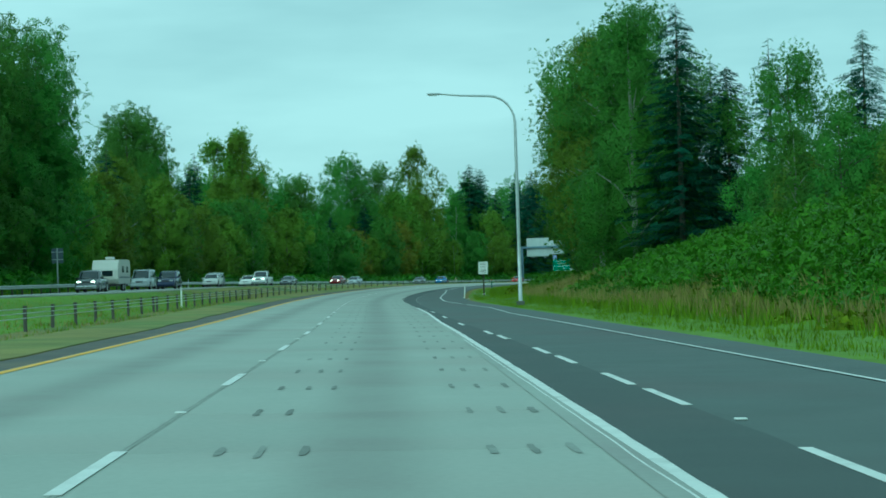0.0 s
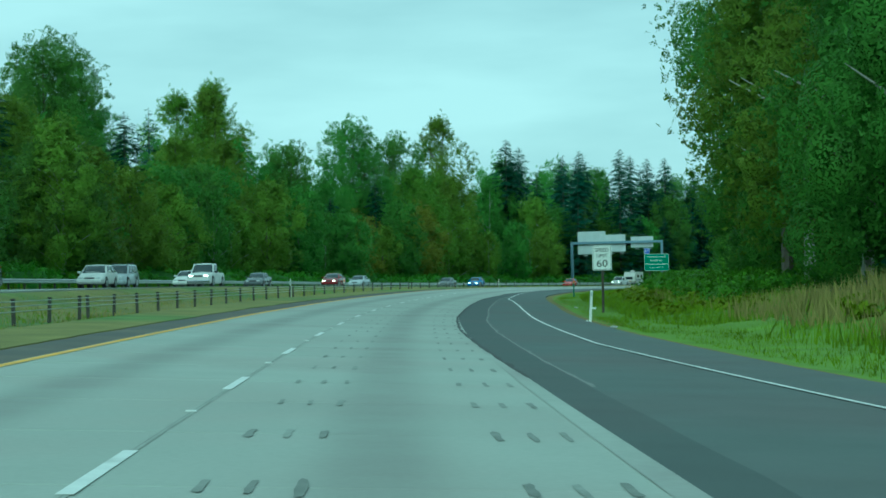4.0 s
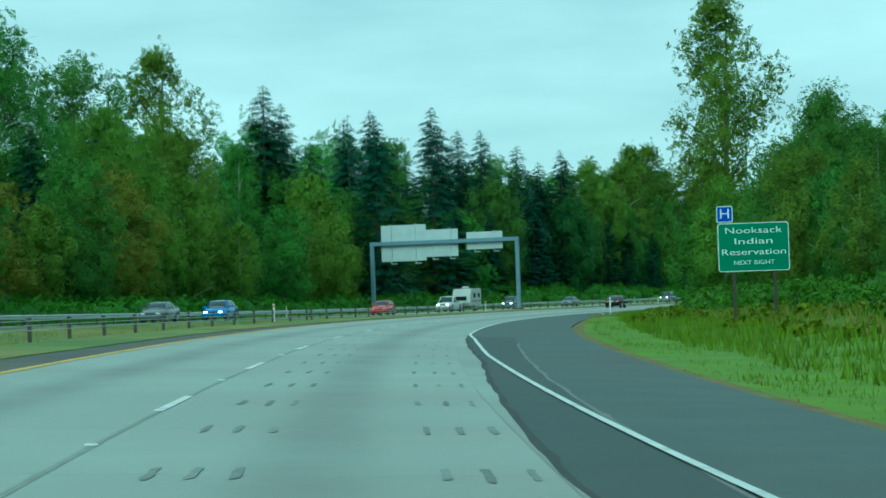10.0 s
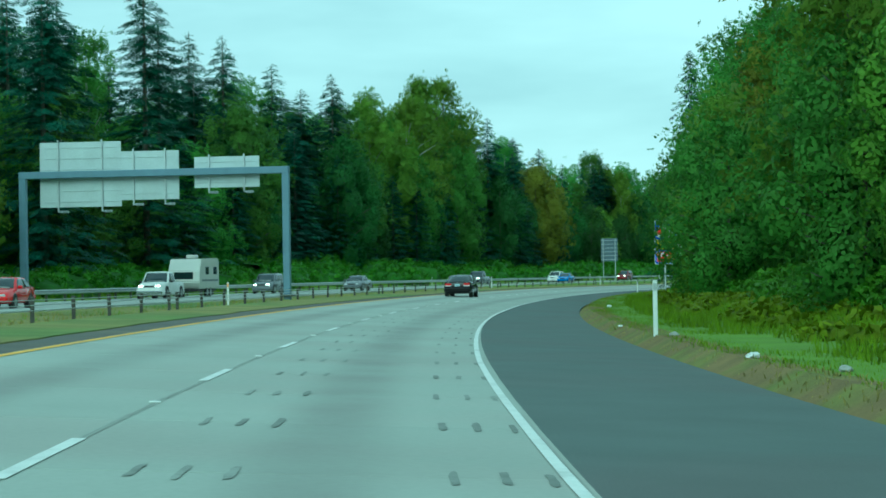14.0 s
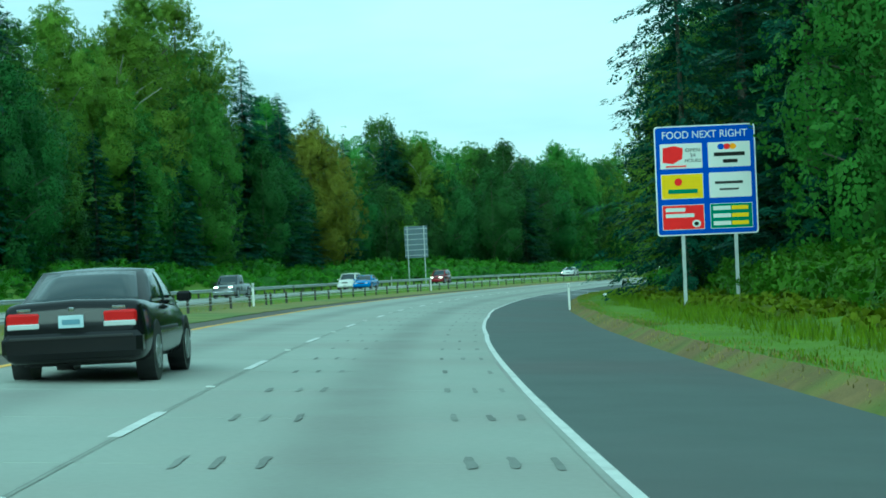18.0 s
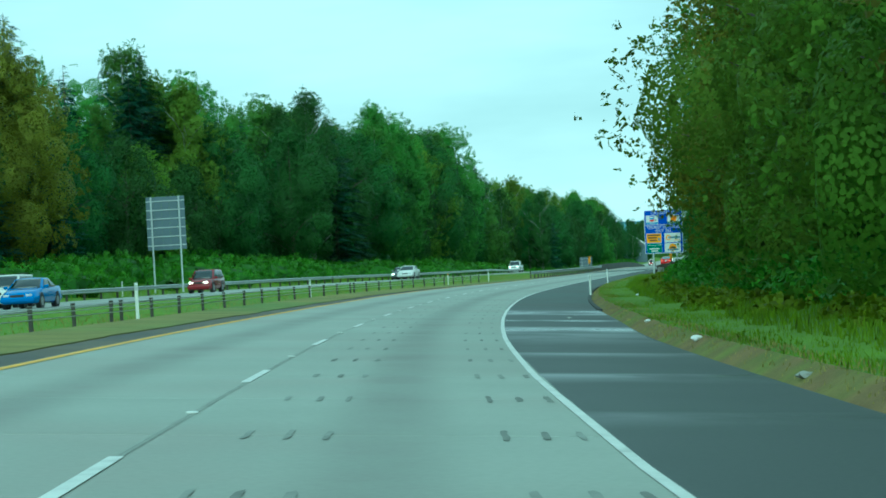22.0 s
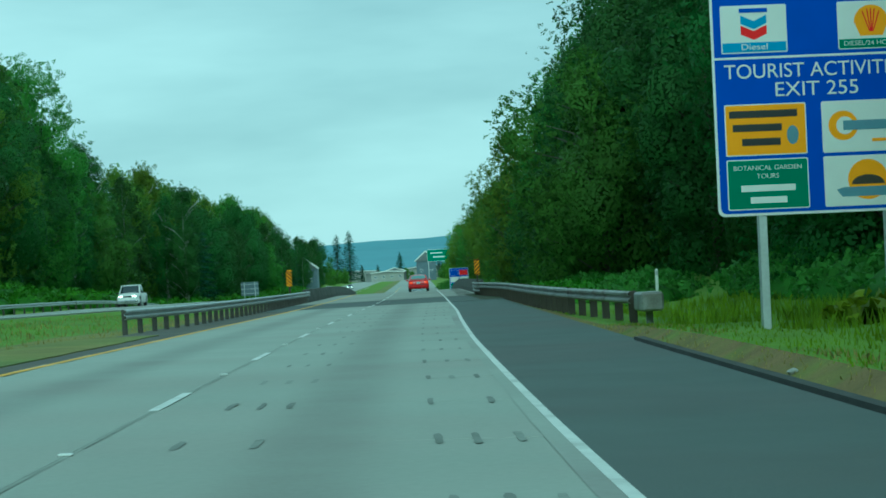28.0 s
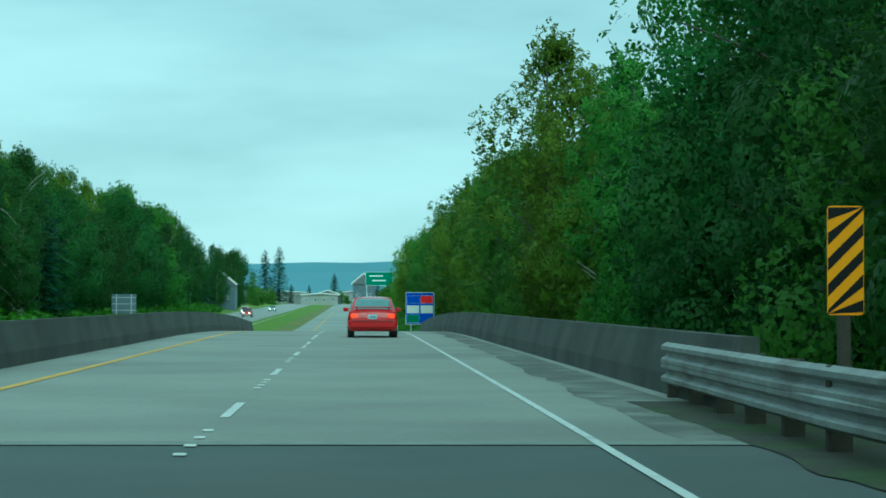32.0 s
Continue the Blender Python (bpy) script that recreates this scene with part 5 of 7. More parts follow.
def vehicle(name, label, shape_, colour, m, lit_head=False, lit_tail=False, glass="glass", spoiler=False, dark_bumper=False, group="", cargo=None):
    L, W, zb, zr, cr, cf, rr, rf, zd, zh, zn, wr, base = SHAPES[shape_]
    p = paint(*colour)
    thing = empty(name, m)
    tagged(thing, label, "pickup truck" if shape_ == "pickup" else "van" if shape_ == "van" else "car", group)
    h = W / 2
    b = -L / 2
    st = [(b, h * 0.84, h * 0.84, 0.36, 0.52, zd - 0.30), (b + 0.02, h * 0.90, h * 0.88, 0.32, 0.53, zd - 0.16), (b + 0.06, h * 0.94, h * 0.91, 0.28, 0.55, zd - 0.06), (b + 0.12, h * 0.97, h * 0.93, 0.26, 0.56, zd - 0.015), (b + 0.25, h * 0.99, h * 0.94, 0.24, 0.58, zd),
          (cr, h, h * 0.95, 0.22, 0.62, zd if shape_ != "hatch" else zd + 0.02), ((cr + cf) / 2, h, h * 0.96, 0.22, 0.62, zb), (cf, h, h * 0.95, 0.22, 0.60, zh + 0.02),
          (-b - 0.75, h * 0.99, h * 0.88, 0.22, 0.56, zh - 0.06), (-b - 0.22, h * 0.96, h * 0.80, 0.24, 0.50, zn + 0.04), (-b - 0.04, h * 0.86, h * 0.72, 0.28, 0.46, zn - 0.08), (-b, h * 0.74, h * 0.66, 0.34, 0.44, zn - 0.2)]
    bm = loft(bmesh.new(), st)
    part("body", bm, p, thing, smooth=True)
    wr_ = h * 0.74 if shape_ not in ("van", "suv", "pickup") else h * 0.80
    wb_ = h * 0.95
    lo, hi = zb - 0.06, zr - 0.04
    A = [(-wb_, cr, lo), (wb_, cr, lo), (wb_, cf, lo), (-wb_, cf, lo)]
    B = [(-wr_, rr, hi), (wr_, rr, hi), (wr_, rf, hi), (-wr_, rf, hi)]
    rear, front = [A[0], A[1], B[1], B[0]], [A[2], A[3], B[3], B[2]]
    sides = {1: [A[1], A[2], B[2], B[1]], -1: [A[3], A[0], B[0], B[3]]}
    crown = [B[0], B[1], B[2], B[3]]
    bow = 0.075 if shape_ in ("sedan", "hatch") else 0.05
    bm = bmesh.new()
    for quad, out in ((rear, bow), (front, bow), (sides[1], 0.035), (sides[-1], 0.035), (crown, 0.045)):
        patch(bm, quad, out)
    bmesh.ops.remove_doubles(bm, verts=bm.verts[:], dist=0.002)
    bmesh.ops.recalc_face_normals(bm, faces=bm.faces[:])
    part("cabin", bm, p, thing, smooth=True)
    g = M[glass]
    part("rear_window", patch(bmesh.new(), rear, bow, (0.07, 0.93), (0.10, 0.90), 0.010), g, thing, smooth=True)
    part("windscreen", patch(bmesh.new(), front, bow, (0.06, 0.94), (0.08, 0.92), 0.010), g, thing, smooth=True)
    for sgn in (1, -1):
        cuts = (0.05, 0.47, 0.95) if shape_ not in ("suv", "van") else (0.04, 0.30, 0.62, 0.96)
        for u, v in zip(cuts, cuts[1:]):
            u, v = (u + 0.012, v - 0.012) if sgn > 0 else (1 - v + 0.012, 1 - u - 0.012)
            part("side_window", patch(bmesh.new(), sides[sgn], 0.035, (u, v), (0.12, 0.88), 0.010), g, thing, smooth=True)
        mirror = bmesh.new()
        box(mirror, (sgn * (h + 0.09), cf - 0.28, zb + 0.04), (0.2, 0.11, 0.14), bevel=0.03)
        part("wing_mirror", mirror, p if shape_ != "pickup" else M["trim"], thing)
        handle = bmesh.new()
        box(handle, (sgn * (h * 0.985), (cr + cf) / 2 - 0.15, zb - 0.17), (0.03, 0.16, 0.03), bevel=0.008)
        part("door_handle", handle, p, thing)
        seam = bmesh.new()
        box(seam, (sgn * h * 1.0, (cr + cf) / 2, 0.60), (0.045, base * 0.60, 0.05), bevel=0.01)
        part("side_strip", seam, M["trim"] if dark_bumper else p, thing)
        for y in (-base / 2, base / 2):
            arch = bmesh.new()
            cyl_x(arch, (sgn * (h - 0.10), y, wr + 0.015), wr + 0.065, 0.235, 24)
            part("wheel_arch", arch, M["trim"], thing)
            wheel_into(thing, sgn * (h - 0.085), y, wr, sgn)
        lampz = zn - 0.09
        lb = bmesh.new()
        box(lb, (sgn * h * 0.60, -b - 0.085, lampz), (h * 0.34, 0.13, 0.12), bevel=0.035)
        part("headlight", lb, M["head_lit" if lit_head else "lamp_clear"], thing)
        tb_ = bmesh.new()
        tz = zd - 0.22 if shape_ not in ("suv", "van") else zd - 0.02
        tw = h * (0.48 if shape_ == "sedan" else 0.34)
        box(tb_, (sgn * (h * 0.91 - tw / 2), b + 0.085, tz), (tw, 0.16, (0.20 if shape_ == "sedan" else 0.18) if shape_ not in ("suv", "van") else 0.34), bevel=0.03)
        tl = part("tail_light", tb_, M["lamp_lit" if lit_tail else "lamp_red"], thing)
        if shape_ == "sedan":
            ib = bmesh.new()
            box(ib, (sgn * (h * 0.91 - tw / 2), b + 0.008, tz - 0.065), (tw * 0.94, 0.03, 0.07), bevel=0.012)
            part("indicator", ib, M["lamp_clear"], tl)
    bp = bmesh.new()
    box(bp, (0, b + 0.10, 0.47), (W * 0.985, 0.34, 0.32), bevel=0.075)
    part("rear_bumper", bp, M["trim"] if dark_bumper == 2 else p if shape_ != "pickup" else M["chrome"], thing)
    part("bumper_strip", boxes(((0, b - 0.068, 0.57), (W * 0.86, 0.02, 0.035)), bevel=0.008), M["trim"], thing)
    part("front_bumper", boxes(((0, -b - 0.10, 0.42), (W * 0.92, 0.34, 0.26)), bevel=0.07), p if shape_ != "pickup" else M["chrome"], thing)
    part("grille", boxes(((0, -b - 0.06, zn - 0.11), (W * 0.36, 0.14, 0.13)), bevel=0.02), M["trim"], thing)
    pl = part("number_plate", boxes(((0, b - 0.012, zd - 0.24 if shape_ not in ("suv", "pickup") else 0.62), (0.31, 0.02, 0.155)), bevel=0.004), M["plate"], thing)
    bars(pl, [(-0.11, 0.11, zd - 0.245 if shape_ not in ("suv", "pickup") else 0.615, 0.06)], M["ink"], b - 0.026)
    if shape_ == "sedan":
        part("badge", boxes(((0, b + 0.04, zd - 0.10), (0.07, 0.03, 0.07)), bevel=0.012), M["chrome"], thing)
        for sgn in (1, -1):
            part("lettering", boxes(((sgn * h * 0.66, b + 0.045, zd - 0.085), (0.17, 0.03, 0.035)), bevel=0.004), M["chrome"], thing)
    part("underbody", boxes(((0, 0, 0.27), (W * 0.78, L * 0.86, 0.12)), bevel=0.03), M["trim"], thing)
    if spoiler:
        part("spoiler", boxes(((0, b + 0.20, zd + 0.10), (W * 0.80, 0.20, 0.035)), ((-W * 0.33, b + 0.22, zd + 0.04), (0.06, 0.12, 0.10)), ((W * 0.33, b + 0.22, zd + 0.04), (0.06, 0.12, 0.10)), bevel=0.012), p, thing)
    if shape_ == "suv":
        for sgn in (1, -1):
            part("roof_rail", boxes(((sgn * wr_ * 0.82, (rr + rf) / 2, zr + 0.04), (0.04, (rf - rr) * 0.8, 0.04)), bevel=0.01), M["trim"], thing)
    if shape_ == "pickup":
        part("bed_liner", boxes(((0, (b + cr) / 2 + 0.02, zd + 0.012), (W * 0.72, cr - b - 0.42, 0.05))), M["trim"], thing)
    return thing


def caravan(m, L=6.6, label="white travel trailer with a rounded front and roof unit"):
    thing = empty("travel_trailer", m)
    tagged(thing, label, "trailer")
    p = paint("cream", (0.72, 0.70, 0.64))
    bm = bmesh.new()
    side = [(-L / 2, 0.6), (L / 2 - 0.5, 0.6), (L / 2, 1.1), (L / 2 - 0.1, 1.9), (L / 2 - 0.7, 2.75), (-L / 2 + 0.25, 2.82), (-L / 2, 2.55)]
    a, c = [bm.verts.new((-1.15, y, z)) for y, z in side], [bm.verts.new((1.15, y, z)) for y, z in side]
    bm.faces.new(a)
    bm.faces.new(list(reversed(c)))
    for k in range(len(side)):
        j = (k + 1) % len(side)
        bm.faces.new((a[j], a[k], c[k], c[j]))
    bmesh.ops.recalc_face_normals(bm, faces=bm.faces[:])
    bmesh.ops.bevel(bm, geom=bm.edges[:], offset=0.06, segments=2, affect="EDGES")
    part("shell", bm, p, thing)
    part("roof_unit", boxes(((0, 0.4, 2.93), (0.7, 0.9, 0.25)), bevel=0.06), p, thing)
    for sgn in (1, -1):
        for y in (-1.6, 0.6):
            part("window", boxes(((sgn * 1.155, y, 1.9), (0.02, 0.9, 0.55)), bevel=0.006), M["glass"], thing)
        part("stripe", boxes(((sgn * 1.156, -0.2, 1.2), (0.014, L * 0.8, 0.14)), bevel=0.003), M["roof"], thing)
        for y in (-0.5, 0.4):
            wheel_into(thing, sgn * 1.0, y, 0.36, sgn)
    part("window", boxes(((0, L / 2 - 0.03, 1.55), (1.4, 0.05, 0.5)), bevel=0.01), M["glass"], thing)
    part("drawbar", boxes(((0, L / 2 + 0.55, 0.5), (0.12, 1.3, 0.12)), bevel=0.01), M["trim"], thing)
    part("chassis", boxes(((0, 0, 0.52), (1.9, L * 0.92, 0.2)), bevel=0.02), M["trim"], thing)
    return thing


RED, BLACK, WHITE, SILVER = ("red", (0.52, 0.004, 0.012)), ("black", (0.012, 0.012, 0.014)), ("white", (0.76, 0.77, 0.77)), ("silver", (0.42, 0.45, 0.47))
NAVY, BLUE, GREY, MAROON, TEAL = ("navy", (0.025, 0.035, 0.09)), ("blue", (0.02, 0.16, 0.50)), ("grey", (0.14, 0.15, 0.16)), ("maroon", (0.20, 0.012, 0.02)), ("teal", (0.10, 0.28, 0.30))


def on_road(s, o, turn=0.0, z=None):
    return placed(s, o, road_z(s, o) + 0.006 if z is None else z, turn)


vehicle("hatchback_car", "red hatchback with a boot spoiler and lit tail lamps", "hatch", RED, on_road(866.4, -0.38), lit_tail=True, glass="glass_red", spoiler=True, dark_bumper=True)
vehicle("sedan_car", "black four-door sedan with red and clear tail lamps", "sedan", BLACK, on_road(470.2, -4.1), spoiler=False, dark_bumper=True)
vehicle("sedan_car", "white saloon on the road past the bridge", "sedan", WHITE, on_road(960, -0.6))
vehicle("suv", "dark blue sport utility car on the road past the bridge", "suv", NAVY, on_road(985, -0.6))
OPPZ = 0.122
for s, o, kind, col, lit, label in (
        (167, -25, "pickup", GREY, True, "grey pickup truck with lit headlamps towing a travel trailer"),
        (193, -25, "van", SILVER, False, "silver van on the oncoming carriageway"),
        (187, -21.5, "suv", NAVY, False, "dark blue sport utility car on the oncoming carriageway"),
        (214, -21.5, "hatch", WHITE, False, "white low car on the oncoming carriageway"),
        (235, -25, "suv", SILVER, False, "silver sport utility car on the oncoming carriageway"),
        (257, -25, "sedan", WHITE, False, "white car on the oncoming carriageway"),
        (248, -21.5, "pickup", WHITE, True, "white pickup truck on the oncoming carriageway"),
        (283, -25, "sedan", GREY, False, "grey car on the oncoming carriageway"),
        (301, -21.5, "sedan", MAROON, True, "dark red car with lit headlamps on the oncoming carriageway"),
        (327, -25, "sedan", SILVER, False, "silver car on the oncoming carriageway"),
        (371, -25, "sedan", GREY, False, "dark grey car on the oncoming carriageway"),
        (374, -21.5, "hatch", BLUE, True, "blue car with lit headlamps on the oncoming carriageway"),
        (430, -21.5, "hatch", RED, False, "red car on the oncoming carriageway"),
        (473, -25, "pickup", WHITE, True, "white pickup truck towing a white box trailer"),
        (505, -25, "suv", GREY, True, "dark sport utility car with lit headlamps on the oncoming carriageway"),
        (525, -21.5, "sedan", GREY, False, "dark car on the oncoming carriageway"),
        (600, -25, "pickup", GREY, True, "dark pickup with lit headlamps on the oncoming carriageway"),
        (646, -25, "suv", WHITE, False, "white sport utility car with a roof rack on the oncoming carriageway"),
        (638, -21.5, "sedan", BLUE, False, "bright blue car on the oncoming carriageway"),
        (690, -25, "suv", MAROON, True, "dark red sport utility car on the oncoming carriageway"),
        (755, -21.5, "sedan", WHITE, False, "white car on the oncoming carriageway"),
        (769, -25, "sedan", GREY, True, "dark grey car with lit headlamps on the oncoming carriageway"),
        (868, -25, "pickup", WHITE, True, "white pickup truck with lit headlamps on the oncoming carriageway"),
        (1180, -21.5, "pickup", RED, True, "red truck on the far oncoming lanes"),
        (1090, -25, "sedan", SILVER, True, "silver car on the far oncoming lanes"),
        (1235, -25, "suv", WHITE, True, "white car with lit headlamps on the far oncoming lanes"),
        (1300, -21.5, "sedan", SILVER, True, "silver car with lit headlamps on the far oncoming lanes")):
    vehicle("pickup_truck" if kind == "pickup" else "suv" if kind == "suv" else "van" if kind == "van" else "car", label, kind, col, on_road(s, o, 180, OPPZ + opp_rise(s)), lit_head=lit, group="oncoming traffic")
caravan(on_road(176.5, -25, 180, OPPZ + opp_rise(176.5)))
caravan(on_road(482, -25, 180, OPPZ + opp_rise(482)), 5.6, "white box trailer behind the pickup truck")

# ---- plants ----
def quads_at(points, size, rs, flat=0.0, long=1.5):
    """Small bent leaf sprays (two triangles each) at the points, turned at random; flat: how far they lie level."""
    n = len(points)
    d = rs.normal(size=(n, 3))
    d[:, 2] *= 1 - flat
    d /= np.linalg.norm(d, axis=1)[:, None] + 1e-9
    u = rs.normal(size=(n, 3))
    u -= (u * d).sum(1)[:, None] * d
    u /= np.linalg.norm(u, axis=1)[:, None] + 1e-9
    sz = size * rs.uniform(0.6, 1.4, n)[:, None]
    a = points - d * sz * long / 2
    b = points + d * sz * long / 2
    w = u * sz * 0.5
    c = np.cross(d, u) * sz * 0.25
    verts = np.stack([a, points + w + c, b, points - w + c], 1).reshape(-1, 3)
    faces = np.arange(4 * n).reshape(n, 4)
    return verts, faces


def fast_mesh(name, verts, faces, mats, index=None, normals=None, fronts=None):
    me = bpy.data.meshes.new(name)
    verts, faces = np.asarray(verts, np.float32), np.array(faces, np.int32)
    if normals is not None:
        # each piece turns its front to the side that its normal looks to
        a, b, c = verts[faces[:, 0]], verts[faces[:, 1]], verts[faces[:, 2]]
        want = np.asarray(normals if fronts is None else fronts)[faces[:, 0]]
        back = (np.cross(b - a, c - a) * want).sum(1) < 0
        faces[back] = faces[back][:, ::-1]
    k = faces.shape[1]
    me.vertices.add(len(verts))
    me.vertices.foreach_set("co", verts.ravel())
    me.loops.add(faces.size)
    me.loops.foreach_set("vertex_index", faces.ravel())
    me.polygons.add(len(faces))
    me.polygons.foreach_set("loop_start", np.arange(0, faces.size, k, dtype=np.int32))
    for m in mats:
        me.materials.append(m)
    if index is not None:
        me.polygons.foreach_set("material_index", np.asarray(index, np.int32))
    me.update(calc_edges=True)
    if normals is not None:
        me.polygons.foreach_set("use_smooth", [True] * len(me.polygons))
        nn = np.asarray(normals, float)
        nn = nn / (np.linalg.norm(nn, axis=1)[:, None] + 1e-9)
        me.normals_split_custom_set_from_vertices([tuple(x) for x in nn])
    return me


def outward(verts, centre, squash, rs, jitter=0.35):
    """Soft leaf normals that point away from the middle of a crown."""
    d = (verts - np.array(centre)) * squash
    d = d / (np.linalg.norm(d, axis=1)[:, None] + 1e-9)
    j = np.repeat(rs.normal(size=((len(verts) + 3) // 4, 3)), 4, axis=0)[: len(verts)]
    return d + jitter * j + (0, 0, 0.25)


def crown_radius(f, ang, radius, seed, taper, rough):
    """How far a crown reaches at the share f of its height and that angle."""
    mid = 0.35 + 0.2 * (1 - taper)
    body = 0.80 + 0.20 * math.sin(math.pi * 0.5 * f / mid) if f < mid else max(1 - ((f - mid) / (1.02 - mid)) ** (1.5 + 1.4 * (1 - taper)), 0.0) ** 0.62
    x, y = math.cos(ang), math.sin(ang)
    lump = noise.noise((x * 1.3 + seed, y * 1.3, f * 4.5)) + 0.6 * noise.noise((x * 2.9, y * 2.9 + seed, f * 10.0)) + 0.3 * noise.noise((x * 6.0, y * 6.0 - seed, f * 22.0))
    return max(radius * body * (1.0 + rough * lump), 0.12)


def cube_ball():
    """A rough ball of 24 four-sided faces."""
    bm = bmesh.new()
    bmesh.ops.create_cube(bm, size=2.0)
    bmesh.ops.subdivide_edges(bm, edges=bm.edges[:], cuts=1, use_grid_fill=True)
    bm.verts.ensure_lookup_table()
    v = np.array([vert.co.normalized() for vert in bm.verts])
    f = np.array([[x.index for x in face.verts] for face in bm.faces])
    bm.free()
    return v, f


BALL_V, BALL_F = cube_ball()


def leaf_crown(rs, height, base, radius, leaves, size, taper=0.5, rough=0.42, seed=1.0, core=0.80, loose=0.3, lobes=20, shoots=0.35):
    """A crown of leafy boughs: each bough a cloud of leaf sprays round an added filler ball. Vertices, faces, material
    numbers, normals.
    """
    span = height - base
    mids, sizes = [], []
    for k in range(lobes):
        f = min(((k + rs.random()) / lobes) ** 0.85, 0.97)
        a = k * 2.399963 + rs.normal() * 0.5
        r = crown_radius(f, a, radius, seed, taper, rough)
        lr = radius * rs.uniform(0.36, 0.60) * (1 - 0.42 * f)
        d = max(r - lr * 0.8, 0.0) * rs.uniform(0.8, 1.05)
        mids.append((d * math.cos(a), d * math.sin(a), base + span * f * 0.95))
        sizes.append((lr, lr, lr * rs.uniform(1.0, 1.5)))
    # the broad top, and the shoots that stand up out of it
    for k in range(3 + lobes // 5):
        a, d = rs.random() * 2 * math.pi, radius * rs.uniform(0.0, 0.55) * (1 - 0.3 * taper)
        f = 1 - 0.42 * (d / radius) ** 1.6
        lr = radius * rs.uniform(0.20, 0.32)
        mids.append((d * math.cos(a), d * math.sin(a), base + span * f - lr * 1.05))
        sizes.append((lr, lr, lr * rs.uniform(0.9, 1.25)))
    for k in range(int((3 + lobes // 4) * shoots)):
        a, d = rs.random() * 2 * math.pi, radius * rs.uniform(0.0, 0.5)
        f = 1 - 0.45 * (d / radius) ** 1.3
        lr = radius * rs.uniform(0.09, 0.16)
        mids.append((d * math.cos(a), d * math.sin(a), base + span * f * rs.uniform(0.92, 0.98)))
        sizes.append((lr, lr, lr * rs.uniform(1.6, 2.6)))
    mids, sizes = np.array(mids), np.array(sizes)
    share = sizes[:, 0] * sizes[:, 2]
    pick = rs.choice(len(mids), leaves, p=share / share.sum())
    d = rs.normal(size=(leaves, 3))
    d[:, 2] += 0.25
    d /= np.linalg.norm(d, axis=1)[:, None]
    reach = 1.05 - loose * np.abs(rs.normal(size=leaves)) * 0.6
    reach += (rs.random(leaves) < 0.08) * rs.uniform(0.0, 0.35, leaves)
    pts = mids[pick] + d * sizes[pick] * reach[:, None]
    pts[:, 2] = np.clip(pts[:, 2], base * 0.6, None)
    v, f_ = quads_at(pts, size, rs, 0.15)
    up = np.array((0, 0, base + span * 0.42))
    whole = (np.repeat(pts, 4, axis=0) - up) * (1, 1, radius / (span * 0.5))
    whole /= np.linalg.norm(whole, axis=1)[:, None] + 1e-9
    nn = [0.55 * np.repeat(d, 4, axis=0) + 0.55 * whole + 0.25 * np.repeat(rs.normal(size=(leaves, 3)), 4, axis=0) + (0, 0, 0.22)]
    vs, fs, n0 = [v], [f_], len(v)
    nc, nm = 0, 0
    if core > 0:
        # added filler balls inside each bough and the middle, in the leaf colour
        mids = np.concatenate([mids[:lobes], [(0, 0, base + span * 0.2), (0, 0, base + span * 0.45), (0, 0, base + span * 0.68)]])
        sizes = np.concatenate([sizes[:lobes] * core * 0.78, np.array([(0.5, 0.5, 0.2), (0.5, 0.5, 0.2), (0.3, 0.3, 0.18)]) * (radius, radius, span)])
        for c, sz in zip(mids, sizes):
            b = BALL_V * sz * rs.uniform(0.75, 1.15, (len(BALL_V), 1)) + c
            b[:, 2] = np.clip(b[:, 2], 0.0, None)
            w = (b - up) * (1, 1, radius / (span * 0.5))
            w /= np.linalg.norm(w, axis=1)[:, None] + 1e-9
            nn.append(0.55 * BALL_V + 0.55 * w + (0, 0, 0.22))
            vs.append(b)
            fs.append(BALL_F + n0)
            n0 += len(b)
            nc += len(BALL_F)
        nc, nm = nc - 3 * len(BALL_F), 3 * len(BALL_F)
    return np.concatenate(vs), np.concatenate(fs), [0] * (len(f_) + nc + nm), np.concatenate(nn)


def broad_tree(name, seed, height, radius, leaves, leaf_mat, bark, base=0.18, size=0.5, label="", taper=0.5, core=0.80, rough=0.42, loose=0.3, lobes=20, shoots=0.35):
    rs = np.random.RandomState(seed)
    thing = empty(name)
    tagged(thing, label, "tree", "roadside trees")
    bm = bmesh.new()
    lean = rs.normal(size=2) * 0.012 * height
    tube(bm, [(0, 0, -0.6), (lean[0] * 0.2, lean[1] * 0.2, height * 0.3), (lean[0] * 0.7, lean[1] * 0.7, height * 0.62), (lean[0], lean[1], height * 0.95)],
         [height * 0.014, height * 0.011, height * 0.007, 0.03], 7)
    for k in range(14):
        f = rs.uniform(0.1, 0.85)
        a = rs.random() * 2 * math.pi
        z = height * (base + (1 - base) * f)
        r_ = crown_radius(f, a, radius, seed * 1.7, taper, rough) * 0.68
        z0 = max(z - height * 0.14, height * 0.08)
        tube(bm, [(lean[0] * z0 / height, lean[1] * z0 / height, z0), (r_ * 0.5 * math.cos(a), r_ * 0.5 * math.sin(a), z - height * 0.05), (r_ * math.cos(a), r_ * math.sin(a), z)],
             [height * 0.005, height * 0.0035, 0.02], 5, cap=False)
    part("trunk", bm, bark, thing)
    v, f, idx, nn = leaf_crown(rs, height, height * base, radius, leaves, size, taper, rough, seed * 1.7, core, loose, lobes, shoots)
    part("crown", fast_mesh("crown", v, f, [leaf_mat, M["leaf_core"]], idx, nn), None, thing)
    return thing


